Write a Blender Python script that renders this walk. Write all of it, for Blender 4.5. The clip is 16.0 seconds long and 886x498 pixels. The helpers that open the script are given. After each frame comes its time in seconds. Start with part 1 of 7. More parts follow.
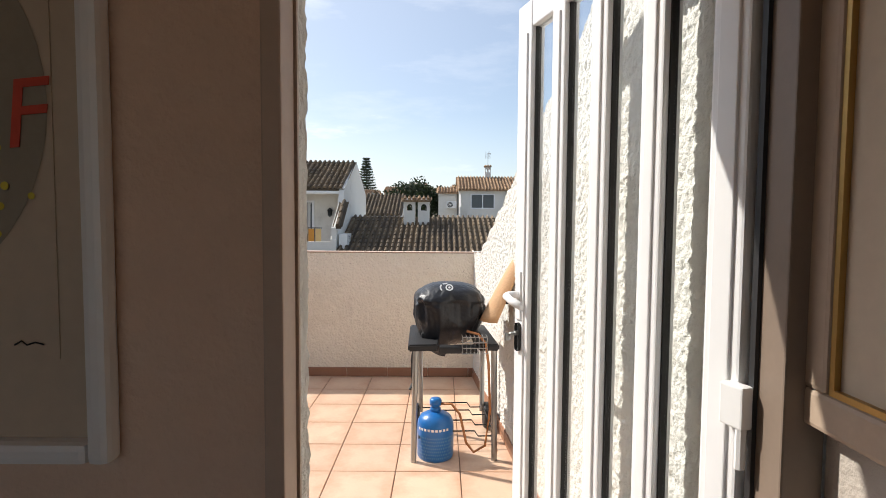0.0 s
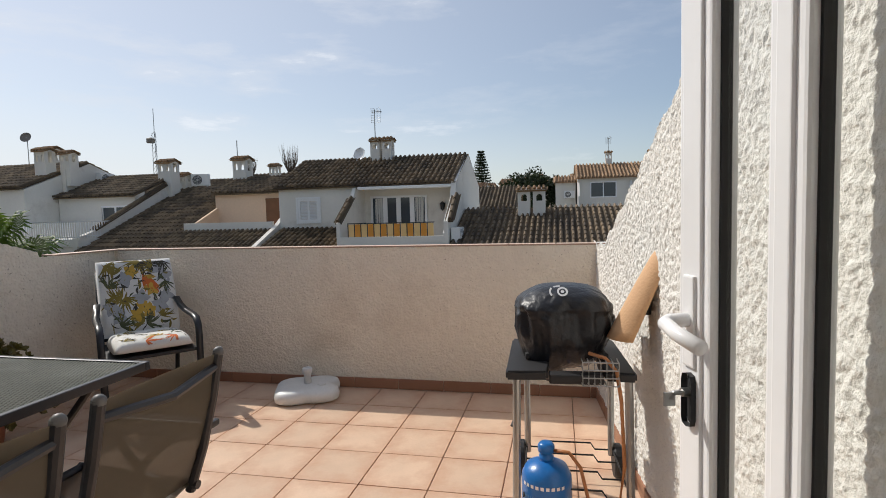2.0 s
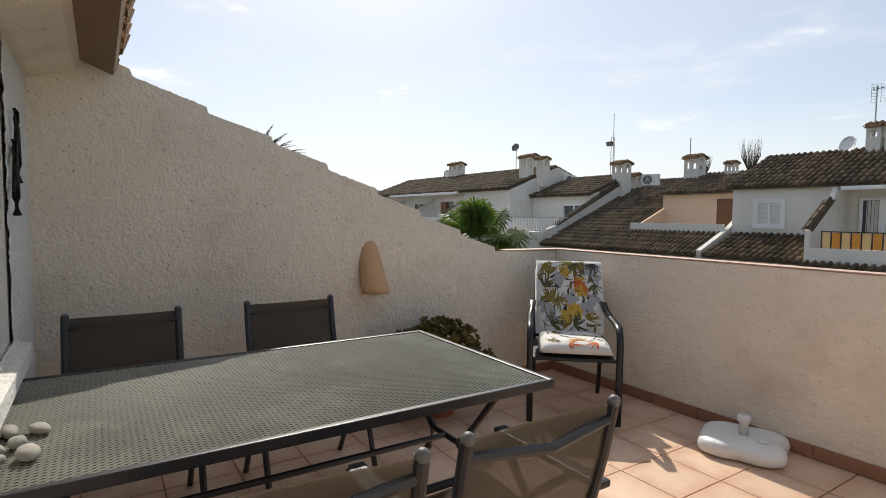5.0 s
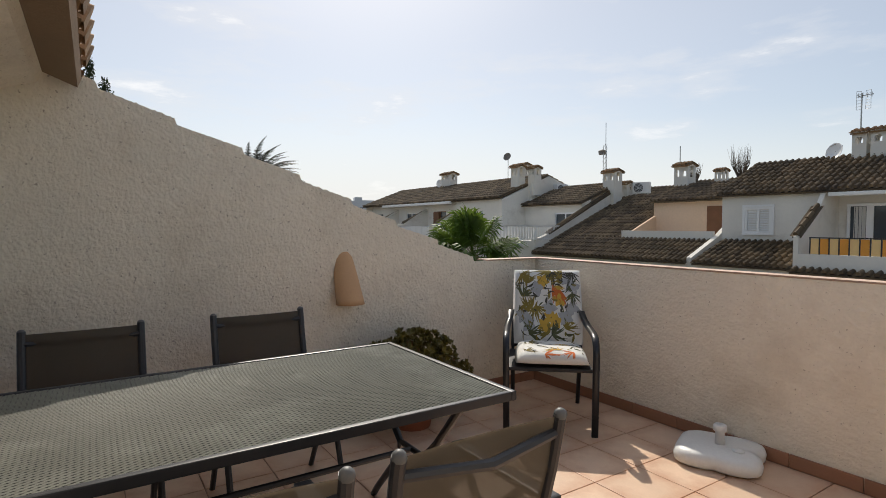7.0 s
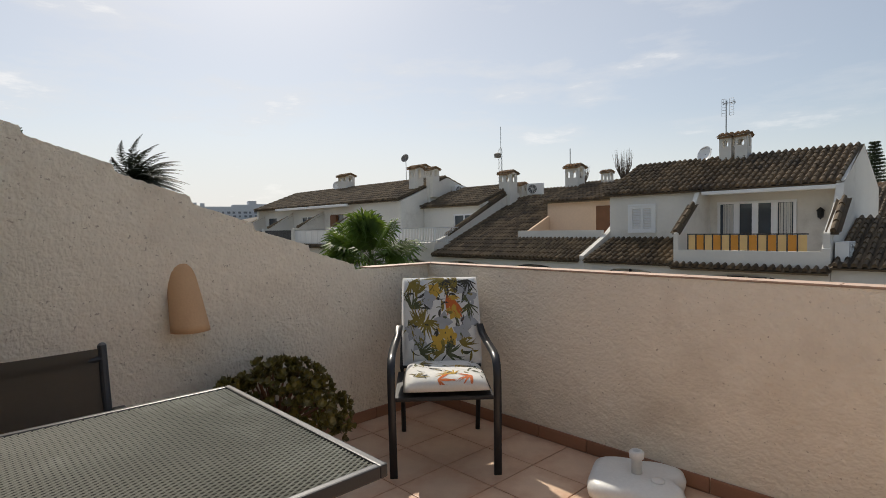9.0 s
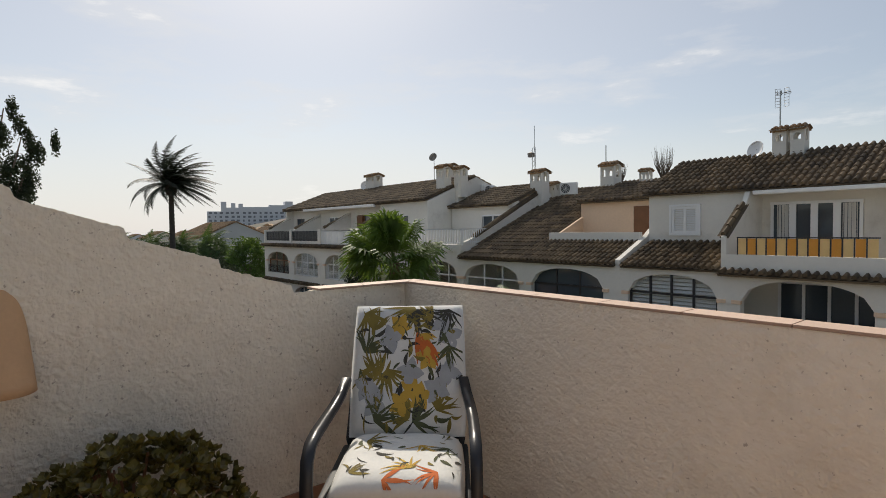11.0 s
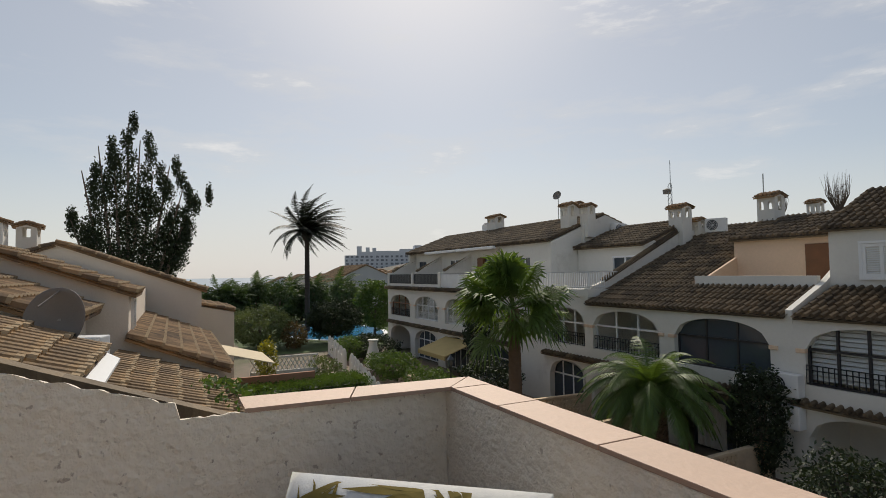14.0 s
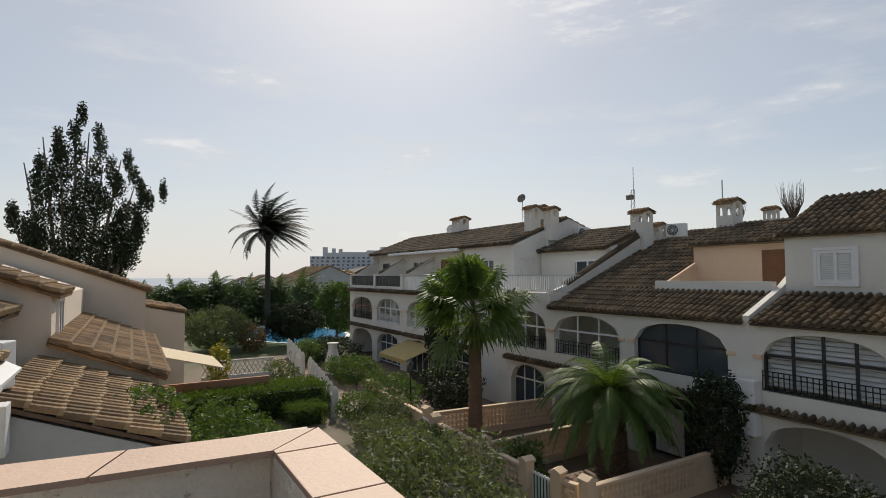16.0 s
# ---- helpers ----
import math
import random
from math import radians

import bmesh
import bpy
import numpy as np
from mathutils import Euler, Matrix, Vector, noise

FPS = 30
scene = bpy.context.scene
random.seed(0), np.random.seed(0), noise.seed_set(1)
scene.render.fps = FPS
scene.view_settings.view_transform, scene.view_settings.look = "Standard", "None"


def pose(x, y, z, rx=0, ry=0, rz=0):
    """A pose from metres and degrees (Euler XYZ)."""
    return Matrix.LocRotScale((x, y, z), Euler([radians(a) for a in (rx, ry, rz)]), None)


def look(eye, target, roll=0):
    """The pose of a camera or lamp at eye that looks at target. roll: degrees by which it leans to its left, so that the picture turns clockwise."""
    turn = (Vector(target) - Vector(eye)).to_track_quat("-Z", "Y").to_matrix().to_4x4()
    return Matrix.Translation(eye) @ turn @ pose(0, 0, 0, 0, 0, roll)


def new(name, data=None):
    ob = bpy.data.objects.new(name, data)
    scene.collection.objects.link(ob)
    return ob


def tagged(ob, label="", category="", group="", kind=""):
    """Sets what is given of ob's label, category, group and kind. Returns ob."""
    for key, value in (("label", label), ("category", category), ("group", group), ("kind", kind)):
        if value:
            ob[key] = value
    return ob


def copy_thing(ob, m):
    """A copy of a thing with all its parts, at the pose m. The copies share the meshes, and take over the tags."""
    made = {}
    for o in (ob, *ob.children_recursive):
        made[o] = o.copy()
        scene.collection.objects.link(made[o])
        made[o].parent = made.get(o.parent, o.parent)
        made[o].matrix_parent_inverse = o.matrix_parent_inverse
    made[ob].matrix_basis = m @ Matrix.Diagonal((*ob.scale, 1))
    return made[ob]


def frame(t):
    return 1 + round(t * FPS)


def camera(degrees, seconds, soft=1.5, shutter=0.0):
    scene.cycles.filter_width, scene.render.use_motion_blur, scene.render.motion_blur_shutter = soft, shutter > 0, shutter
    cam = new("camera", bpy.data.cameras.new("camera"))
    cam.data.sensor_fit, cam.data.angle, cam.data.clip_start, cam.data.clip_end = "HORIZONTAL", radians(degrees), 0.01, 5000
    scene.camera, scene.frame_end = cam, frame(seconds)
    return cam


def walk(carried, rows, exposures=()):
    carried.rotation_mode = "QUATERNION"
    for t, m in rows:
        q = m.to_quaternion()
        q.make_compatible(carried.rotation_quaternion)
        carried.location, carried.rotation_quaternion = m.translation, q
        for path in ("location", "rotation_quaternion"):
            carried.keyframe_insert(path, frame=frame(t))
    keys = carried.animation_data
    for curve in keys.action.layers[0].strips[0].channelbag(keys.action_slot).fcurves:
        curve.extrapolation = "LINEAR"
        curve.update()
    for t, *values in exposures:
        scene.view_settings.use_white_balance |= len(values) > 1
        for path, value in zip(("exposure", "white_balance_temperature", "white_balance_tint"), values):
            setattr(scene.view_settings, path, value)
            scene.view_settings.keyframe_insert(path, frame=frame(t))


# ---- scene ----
cam = camera(79.0, 16.0, 0.9)
PATH = [
    (0, (3.555, -4.476, 1.331), (3.562, -2.479, 1.218), 0.4),
    (0.5, (3.561, -4.254, 1.324), (3.572, -2.257, 1.208), 0.0),
    (1, (3.562, -4.053, 1.310), (3.576, -2.057, 1.197), 0.3),
    (1.5, (3.594, -3.853, 1.299), (3.513, -1.858, 1.182), 0.0),
    (2, (3.594, -3.704, 1.278), (3.169, -1.754, 1.144), -1.5),
    (2.5, (3.544, -3.618, 1.266), (2.807, -1.764, 1.120), -1.4),
    (3, (3.468, -3.434, 1.271), (2.318, -1.804, 1.125), -0.6),
    (3.5, (3.432, -3.397, 1.300), (2.013, -1.996, 1.153), -0.6),
    (4, (3.425, -3.377, 1.314), (1.840, -2.168, 1.162), 0.1),
    (4.5, (3.418, -3.339, 1.320), (1.743, -2.255, 1.188), 0.7),
    (7, (3.473, -3.181, 1.325), (1.800, -2.089, 1.238), 0.0),
    (7.5, (3.463, -3.110, 1.319), (1.899, -1.866, 1.243), -0.1),
    (8, (3.361, -3.008, 1.305), (1.915, -1.629, 1.225), -1.0),
    (10.5, (2.610, -2.018, 1.339), (1.144, -0.659, 1.257), -0.8),
    (11, (2.474, -1.753, 1.340), (0.944, -0.468, 1.264), -0.8),
    (11.5, (2.334, -1.548, 1.338), (0.742, -0.340, 1.265), -0.4),
    (12, (2.129, -1.345, 1.356), (0.483, -0.209, 1.324), -0.6),
    (12.5, (1.975, -1.165, 1.352), (0.273, -0.115, 1.351), -1.0),
    (13, (1.785, -0.968, 1.362), (0.026, -0.018, 1.413), -0.8),
    (13.5, (1.508, -0.804, 1.350), (-0.266, 0.117, 1.415), -0.4),
    (14, (1.378, -0.671, 1.357), (-0.407, 0.227, 1.446), -0.9),
    (14.5, (1.294, -0.492, 1.359), (-0.511, 0.363, 1.455), -0.6),
    (15, (1.274, -0.372, 1.371), (-0.532, 0.482, 1.465), 0.1),
    (15.5, (1.142, -0.284, 1.347), (-0.623, 0.651, 1.442), -0.0),
    (16, (1.058, -0.225, 1.356), (-0.669, 0.779, 1.452), -0.3),
]
walk(cam, [(t, look(eye, target, roll)) for t, eye, target, roll in PATH],
     exposures=[(0, .62, 6500, 10), (1, .46, 6500, 10), (1.5, .25, 6500, 10), (2, .05, 6500, 10), (2.5, -.03, 6550, 10), (4, .16, 6650, 10), (4.5, .29, 6700, 10), (7, .13, 6850, 10), (8, .06, 6900, 10), (11, .0, 7000, 10), (12, -.05, 7000, 10), (13, -.17, 7000, 10), (14, -.22, 7000, 10), (16, -.12, 7000, 10)])

# ---- light ----
SUN_AZ, SUN_EL = 65.0, 43.0          # degrees left of the street's +y, degrees above the horizon
sun_dir = Vector((-math.sin(radians(SUN_AZ)) * math.cos(radians(SUN_EL)),
                  math.cos(radians(SUN_AZ)) * math.cos(radians(SUN_EL)), math.sin(radians(SUN_EL))))
sun = new("sun", bpy.data.lights.new("sun", "SUN"))
sun.data.energy, sun.data.angle, sun.data.color = 3.5, radians(0.6), (1.0, 0.95, 0.87)
sun.matrix_world = look(sun_dir * 50, (0, 0, 0))

world = bpy.data.worlds.new("sky")
scene.world = world
world.use_nodes = True
wn, wl = world.node_tree.nodes, world.node_tree.links
wn.clear()
sky = wn.new("ShaderNodeTexSky")
sky.sky_type, sky.sun_disc = "NISHITA", False
sky.sun_elevation, sky.sun_rotation = radians(SUN_EL), radians(-SUN_AZ)
sky.air_density, sky.dust_density, sky.ozone_density = 1.0, 0.8, 1.3
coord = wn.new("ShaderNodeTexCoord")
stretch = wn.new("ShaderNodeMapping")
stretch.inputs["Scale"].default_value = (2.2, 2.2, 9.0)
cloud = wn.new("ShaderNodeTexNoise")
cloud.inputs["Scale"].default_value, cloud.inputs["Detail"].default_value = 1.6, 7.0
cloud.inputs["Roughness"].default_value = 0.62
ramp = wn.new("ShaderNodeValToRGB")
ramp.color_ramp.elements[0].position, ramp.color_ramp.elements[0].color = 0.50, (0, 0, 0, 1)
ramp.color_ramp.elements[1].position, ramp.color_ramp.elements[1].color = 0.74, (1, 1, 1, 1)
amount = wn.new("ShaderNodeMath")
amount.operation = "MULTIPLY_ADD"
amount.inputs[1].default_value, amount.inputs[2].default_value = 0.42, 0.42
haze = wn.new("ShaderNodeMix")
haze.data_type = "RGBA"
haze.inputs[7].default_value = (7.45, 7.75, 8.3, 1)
back = wn.new("ShaderNodeBackground")
back.inputs["Strength"].default_value = 0.1
wout = wn.new("ShaderNodeOutputWorld")
wl.new(coord.outputs["Generated"], stretch.inputs["Vector"])
wl.new(stretch.outputs["Vector"], cloud.inputs["Vector"])
wl.new(cloud.outputs["Fac"], ramp.inputs["Fac"])
wl.new(ramp.outputs["Color"], amount.inputs[0])
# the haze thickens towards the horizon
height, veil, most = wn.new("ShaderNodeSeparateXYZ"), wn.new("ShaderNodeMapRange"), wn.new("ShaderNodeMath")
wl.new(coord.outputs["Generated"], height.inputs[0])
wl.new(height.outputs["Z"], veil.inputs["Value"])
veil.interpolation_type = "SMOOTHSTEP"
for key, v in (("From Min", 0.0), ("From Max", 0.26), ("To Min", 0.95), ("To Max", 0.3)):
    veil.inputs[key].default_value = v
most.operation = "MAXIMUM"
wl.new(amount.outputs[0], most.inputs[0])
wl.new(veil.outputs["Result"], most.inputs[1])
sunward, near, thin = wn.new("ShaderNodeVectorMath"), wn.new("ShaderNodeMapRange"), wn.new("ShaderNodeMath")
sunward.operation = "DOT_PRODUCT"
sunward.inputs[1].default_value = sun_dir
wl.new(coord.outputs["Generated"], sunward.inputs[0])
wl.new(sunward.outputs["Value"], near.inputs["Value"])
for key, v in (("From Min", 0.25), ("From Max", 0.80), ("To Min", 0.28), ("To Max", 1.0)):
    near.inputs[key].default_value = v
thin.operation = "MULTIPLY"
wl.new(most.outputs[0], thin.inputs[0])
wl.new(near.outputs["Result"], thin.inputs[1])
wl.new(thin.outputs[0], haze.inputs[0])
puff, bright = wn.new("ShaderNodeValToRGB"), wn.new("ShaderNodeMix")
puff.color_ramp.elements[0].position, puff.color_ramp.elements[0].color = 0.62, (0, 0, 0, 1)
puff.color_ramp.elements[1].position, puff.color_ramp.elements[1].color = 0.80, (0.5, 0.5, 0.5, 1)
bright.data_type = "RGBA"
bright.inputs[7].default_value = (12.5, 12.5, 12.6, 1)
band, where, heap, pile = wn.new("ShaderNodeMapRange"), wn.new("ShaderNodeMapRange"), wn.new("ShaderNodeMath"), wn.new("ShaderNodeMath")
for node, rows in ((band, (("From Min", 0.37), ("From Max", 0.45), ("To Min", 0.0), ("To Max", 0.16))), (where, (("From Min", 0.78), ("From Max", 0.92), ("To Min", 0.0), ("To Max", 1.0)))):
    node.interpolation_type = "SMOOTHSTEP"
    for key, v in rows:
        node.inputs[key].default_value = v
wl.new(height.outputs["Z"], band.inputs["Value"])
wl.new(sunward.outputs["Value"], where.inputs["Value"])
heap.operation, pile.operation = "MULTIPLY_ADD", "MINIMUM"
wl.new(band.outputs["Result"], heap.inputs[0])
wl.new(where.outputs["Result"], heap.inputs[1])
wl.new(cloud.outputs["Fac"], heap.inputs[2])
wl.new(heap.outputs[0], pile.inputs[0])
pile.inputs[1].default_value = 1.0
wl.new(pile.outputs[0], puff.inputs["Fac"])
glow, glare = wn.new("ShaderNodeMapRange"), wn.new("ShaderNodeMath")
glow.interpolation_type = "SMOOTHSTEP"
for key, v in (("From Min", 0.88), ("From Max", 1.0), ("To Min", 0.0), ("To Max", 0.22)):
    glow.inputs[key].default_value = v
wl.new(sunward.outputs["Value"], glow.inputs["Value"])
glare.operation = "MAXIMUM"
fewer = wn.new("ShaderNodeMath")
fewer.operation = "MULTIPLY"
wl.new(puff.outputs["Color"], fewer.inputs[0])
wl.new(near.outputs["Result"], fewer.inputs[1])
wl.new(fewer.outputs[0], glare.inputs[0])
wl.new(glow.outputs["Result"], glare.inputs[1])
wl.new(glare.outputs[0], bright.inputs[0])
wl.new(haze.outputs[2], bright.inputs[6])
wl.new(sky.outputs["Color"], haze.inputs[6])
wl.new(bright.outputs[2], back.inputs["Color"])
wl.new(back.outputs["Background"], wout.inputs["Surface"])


# ---- materials ----
def mat(name, color, rough=0.7, var=0.15, scale=6.0, bump=0.0, bscale=60.0, metal=0.0, fine=0.08, rand=0.0,
        island=0.0, stain=None, stain_at=0.6, spec=0.5, pits=None):
    """A painted, plastered, fired or woven surface: base colour with broad and fine variation, optional stains and relief."""
    m = bpy.data.materials.new(name)
    m.use_nodes = True
    n, l = m.node_tree.nodes, m.node_tree.links
    b = n["Principled BSDF"]
    b.inputs["Roughness"].default_value, b.inputs["Metallic"].default_value = rough, metal
    b.inputs["Specular IOR Level"].default_value = spec
    tc = n.new("ShaderNodeTexCoord")
    src = tc.outputs["Object"]
    big, small = n.new("ShaderNodeTexNoise"), n.new("ShaderNodeTexNoise")
    for node, s, d in ((big, scale, 5), (small, scale * 14, 3)):
        node.inputs["Scale"].default_value, node.inputs["Detail"].default_value = s, d
        l.new(src, node.inputs["Vector"])
    add = n.new("ShaderNodeMath")
    add.operation = "MULTIPLY_ADD"
    add.inputs[1].default_value = fine * 2
    l.new(small.outputs["Fac"], add.inputs[0])
    mul = n.new("ShaderNodeMath")
    mul.operation = "MULTIPLY_ADD"
    mul.inputs[1].default_value, mul.inputs[2].default_value = var * 2, 1 - var - fine
    l.new(big.outputs["Fac"], mul.inputs[0])
    l.new(mul.outputs[0], add.inputs[2])
    value = add.outputs[0]
    if rand or island:
        src_r = n.new("ShaderNodeObjectInfo").outputs["Random"] if rand else n.new("ShaderNodeNewGeometry").outputs["Random Per Island"]
        ra = n.new("ShaderNodeMath")
        ra.operation = "MULTIPLY_ADD"
        ra.inputs[1].default_value, ra.inputs[2].default_value = (rand or island) * 2, 1 - (rand or island)
        l.new(src_r, ra.inputs[0])
        mm = n.new("ShaderNodeMath")
        mm.operation = "MULTIPLY"
        l.new(ra.outputs[0], mm.inputs[0])
        l.new(value, mm.inputs[1])
        value = mm.outputs[0]
    sc = n.new("ShaderNodeVectorMath")
    sc.operation = "SCALE"
    sc.inputs[0].default_value = color
    l.new(value, sc.inputs["Scale"])
    out = sc.outputs["Vector"]
    if stain:
        sn = n.new("ShaderNodeTexNoise")
        sn.inputs["Scale"].default_value, sn.inputs["Detail"].default_value = scale * 0.55, 8
        sn.inputs["Roughness"].default_value = 0.7
        l.new(src, sn.inputs["Vector"])
        rp = n.new("ShaderNodeValToRGB")
        rp.color_ramp.elements[0].position, rp.color_ramp.elements[1].position = stain_at - 0.08, stain_at + 0.12
        l.new(sn.outputs["Fac"], rp.inputs["Fac"])
        mx = n.new("ShaderNodeMix")
        mx.data_type = "RGBA"
        mx.inputs[7].default_value = (*stain, 1)
        l.new(rp.outputs["Color"], mx.inputs[0])
        l.new(out, mx.inputs[6])
        out = mx.outputs[2]
    if pits:
        pn, pr, pm = n.new("ShaderNodeTexNoise"), n.new("ShaderNodeValToRGB"), n.new("ShaderNodeMix")
        pn.inputs["Scale"].default_value, pn.inputs["Detail"].default_value = pits[1], 3
        l.new(src, pn.inputs["Vector"])
        pr.color_ramp.elements[0].position, pr.color_ramp.elements[1].position = pits[2], pits[2] + 0.06
        l.new(pn.outputs["Fac"], pr.inputs["Fac"])
        pm.data_type = "RGBA"
        pm.inputs[7].default_value = (*pits[0], 1)
        l.new(pr.outputs["Color"], pm.inputs[0])
        l.new(out, pm.inputs[6])
        out = pm.outputs[2]
    l.new(out, b.inputs["Base Color"])
    if bump:
        bn, bp = n.new("ShaderNodeTexNoise"), n.new("ShaderNodeBump")
        bn.inputs["Scale"].default_value, bn.inputs["Detail"].default_value = bscale, 4
        l.new(src, bn.inputs["Vector"])
        bp.inputs["Strength"].default_value, bp.inputs["Distance"].default_value = bump, 0.02
        l.new(bn.outputs["Fac"], bp.inputs["Height"])
        l.new(bp.outputs["Normal"], b.inputs["Normal"])
    return m


def glass_mat(name, tint=(0.97, 0.98, 0.98), rough=0.02):
    m = bpy.data.materials.new(name)
    m.use_nodes = True
    n, l = m.node_tree.nodes, m.node_tree.links
    n.clear()
    o, mix, tr, gl, lw, fr = (n.new(k) for k in ("ShaderNodeOutputMaterial", "ShaderNodeMixShader", "ShaderNodeBsdfTransparent",
                                                  "ShaderNodeBsdfGlossy", "ShaderNodeLayerWeight", "ShaderNodeMath"))
    lw.inputs["Blend"].default_value = 0.5
    fr.operation, fr.inputs[1].default_value = "POWER", 4.0
    l.new(lw.outputs["Facing"], fr.inputs[0])
    tr.inputs["Color"].default_value, gl.inputs["Roughness"].default_value = (*tint, 1), rough
    l.new(fr.outputs[0], mix.inputs[0])
    l.new(tr.outputs[0], mix.inputs[1])
    l.new(gl.outputs[0], mix.inputs[2])
    l.new(mix.outputs[0], o.inputs["Surface"])
    return m


def leaf_mat(name, color, gloss=0.45, trans=0.35, rand=0.35):
    m = mat(name, color, gloss, 0.2, 3.0, island=rand, fine=0.1)
    n, l = m.node_tree.nodes, m.node_tree.links
    b, o = n["Principled BSDF"], n["Material Output"]
    t, mix = n.new("ShaderNodeBsdfTranslucent"), n.new("ShaderNodeMixShader")
    mix.inputs[0].default_value = trans
    t.inputs["Color"].default_value = (color[0] * 1.8, color[1] * 1.7, color[2] * 0.8, 1)
    l.new(b.outputs[0], mix.inputs[1])
    l.new(t.outputs[0], mix.inputs[2])
    l.new(mix.outputs[0], o.inputs["Surface"])
    return m


M_STUCCO = mat("stucco_cream", (0.86, 0.77, 0.63), 0.92, 0.10, 1.6, 0.7, 55, fine=0.06, stain=(0.68, 0.58, 0.45), stain_at=0.62, pits=((0.54, 0.45, 0.35), 52, 0.655))
M_ROUGHCAST = mat("roughcast_white", (0.73, 0.71, 0.66), 0.92, 0.06, 2.0, 0.75, 48, fine=0.05)
M_INNER = mat("inner_plaster", (0.74, 0.54, 0.41), 0.9, 0.06, 2.0, 0.3, 90, fine=0.04)
M_BEIGEWALL = mat("beige_plaster", (0.50, 0.44, 0.38), 0.9, 0.06, 2.0, 0.3, 90, fine=0.04)
def tile_mat(name, pale, edge):
    """A glazed floor tile: pale and clouded in the middle, salmon towards its worn edges."""
    m = mat(name, pale, 0.4, 0.12, 7.0, 0.05, 40, rand=0.07, fine=0.06)
    n, l = m.node_tree.nodes, m.node_tree.links
    b = n["Principled BSDF"]
    col = b.inputs["Base Color"].links[0].from_socket
    tc, ab, sp, mxm, nz, ad, mr, mx, info, off = (n.new(k) for k in ("ShaderNodeTexCoord", "ShaderNodeVectorMath", "ShaderNodeSeparateXYZ", "ShaderNodeMath", "ShaderNodeTexNoise",
                                                                 "ShaderNodeMath", "ShaderNodeMapRange", "ShaderNodeMix", "ShaderNodeObjectInfo", "ShaderNodeVectorMath"))
    ab.operation, mxm.operation, ad.operation, off.operation = "ABSOLUTE", "MAXIMUM", "MULTIPLY_ADD", "ADD"
    l.new(tc.outputs["Object"], ab.inputs[0])
    l.new(ab.outputs[0], sp.inputs[0])
    l.new(sp.outputs["X"], mxm.inputs[0])
    l.new(sp.outputs["Y"], mxm.inputs[1])
    l.new(tc.outputs["Object"], off.inputs[0])
    l.new(info.outputs["Location"], off.inputs[1])
    nz.inputs["Scale"].default_value, nz.inputs["Detail"].default_value, nz.inputs["Roughness"].default_value = 11.0, 6.0, 0.65
    l.new(off.outputs[0], nz.inputs["Vector"])
    ad.inputs[1].default_value = 0.26
    l.new(nz.outputs["Fac"], ad.inputs[0])
    l.new(mxm.outputs[0], ad.inputs[2])
    for key, v in (("From Min", 0.20), ("From Max", 0.34), ("To Min", 0.0), ("To Max", 0.85)):
        mr.inputs[key].default_value = v
    l.new(ad.outputs[0], mr.inputs["Value"])
    mx.data_type = "RGBA"
    mx.inputs[7].default_value = (*edge, 1)
    l.new(mr.outputs["Result"], mx.inputs[0])
    l.new(col, mx.inputs[6])
    l.new(mx.outputs[2], b.inputs["Base Color"])
    return m


M_FLOORTILE = tile_mat("floor_tile", (0.70, 0.50, 0.36), (0.56, 0.315, 0.20))
M_GROUT = mat("grout", (0.36, 0.25, 0.19), 0.95, 0.15, 8.0, 0.2, 200)
# brown of the coping edges, darkened to hold their shadow line
M_EDGESHADE = mat("shaded_tile_edge", (0.42, 0.28, 0.20), 0.7, 0.15, 6.0, 0.1, 80)
M_SKIRT = mat("skirting_tile", (0.31, 0.15, 0.088), 0.5, 0.12, 6.0, 0.05, 60, rand=0.08)
M_COPING = mat("coping_tile", (0.60, 0.425, 0.315), 0.6, 0.12, 5.0, 0.12, 120, rand=0.06, stain=(0.45, 0.33, 0.27), stain_at=0.70)
M_ROOF = mat("roof_tile", (0.145, 0.104, 0.062), 0.85, 0.35, 1.6, 0.2, 60, island=0.45, fine=0.14, stain=(0.05, 0.04, 0.033), stain_at=0.60)
M_ROOF_PALE = mat("roof_tile_pale", (0.30, 0.185, 0.095), 0.85, 0.35, 1.6, 0.2, 60, island=0.42, fine=0.15, stain=(0.10, 0.068, 0.046), stain_at=0.55)
M_ROOF_ORANGE = mat("roof_tile_orange", (0.33, 0.21, 0.12), 0.85, 0.2, 1.0, 0.2, 60, island=0.25, fine=0.1)
M_BARREL = mat("barrel_tile", (0.31, 0.195, 0.095), 0.85, 0.4, 5.0, 0.2, 60, rand=0.42, fine=0.15, stain=(0.09, 0.06, 0.04), stain_at=0.54)
# mortar and the sun on the front edges, both put into this pale colour
M_LIP = mat("sunlit_mortar_lip", (0.40, 0.285, 0.165), 0.9, 0.3, 6.0, 0.2, 60, fine=0.15, stain=(0.2, 0.14, 0.09), stain_at=0.6)
# pan colour darkened to hold the shade between the barrel tiles
M_PANBED = mat("shaded_pan_tile", (0.13, 0.085, 0.055), 0.9, 0.3, 4.0, 0.2, 60, fine=0.15)
M_CLAY = mat("clay_tile", (0.60, 0.36, 0.19), 0.75, 0.12, 6.0, 0.12, 90, fine=0.06)
M_WALL = mat("house_white", (0.73, 0.70, 0.64), 0.9, 0.10, 0.7, 0.25, 25, fine=0.04, stain=(0.50, 0.46, 0.40), stain_at=0.66)
M_WALL_CREAM = mat("house_cream", (0.72, 0.625, 0.52), 0.9, 0.10, 0.7, 0.25, 25, fine=0.03, stain=(0.5, 0.43, 0.36), stain_at=0.74)
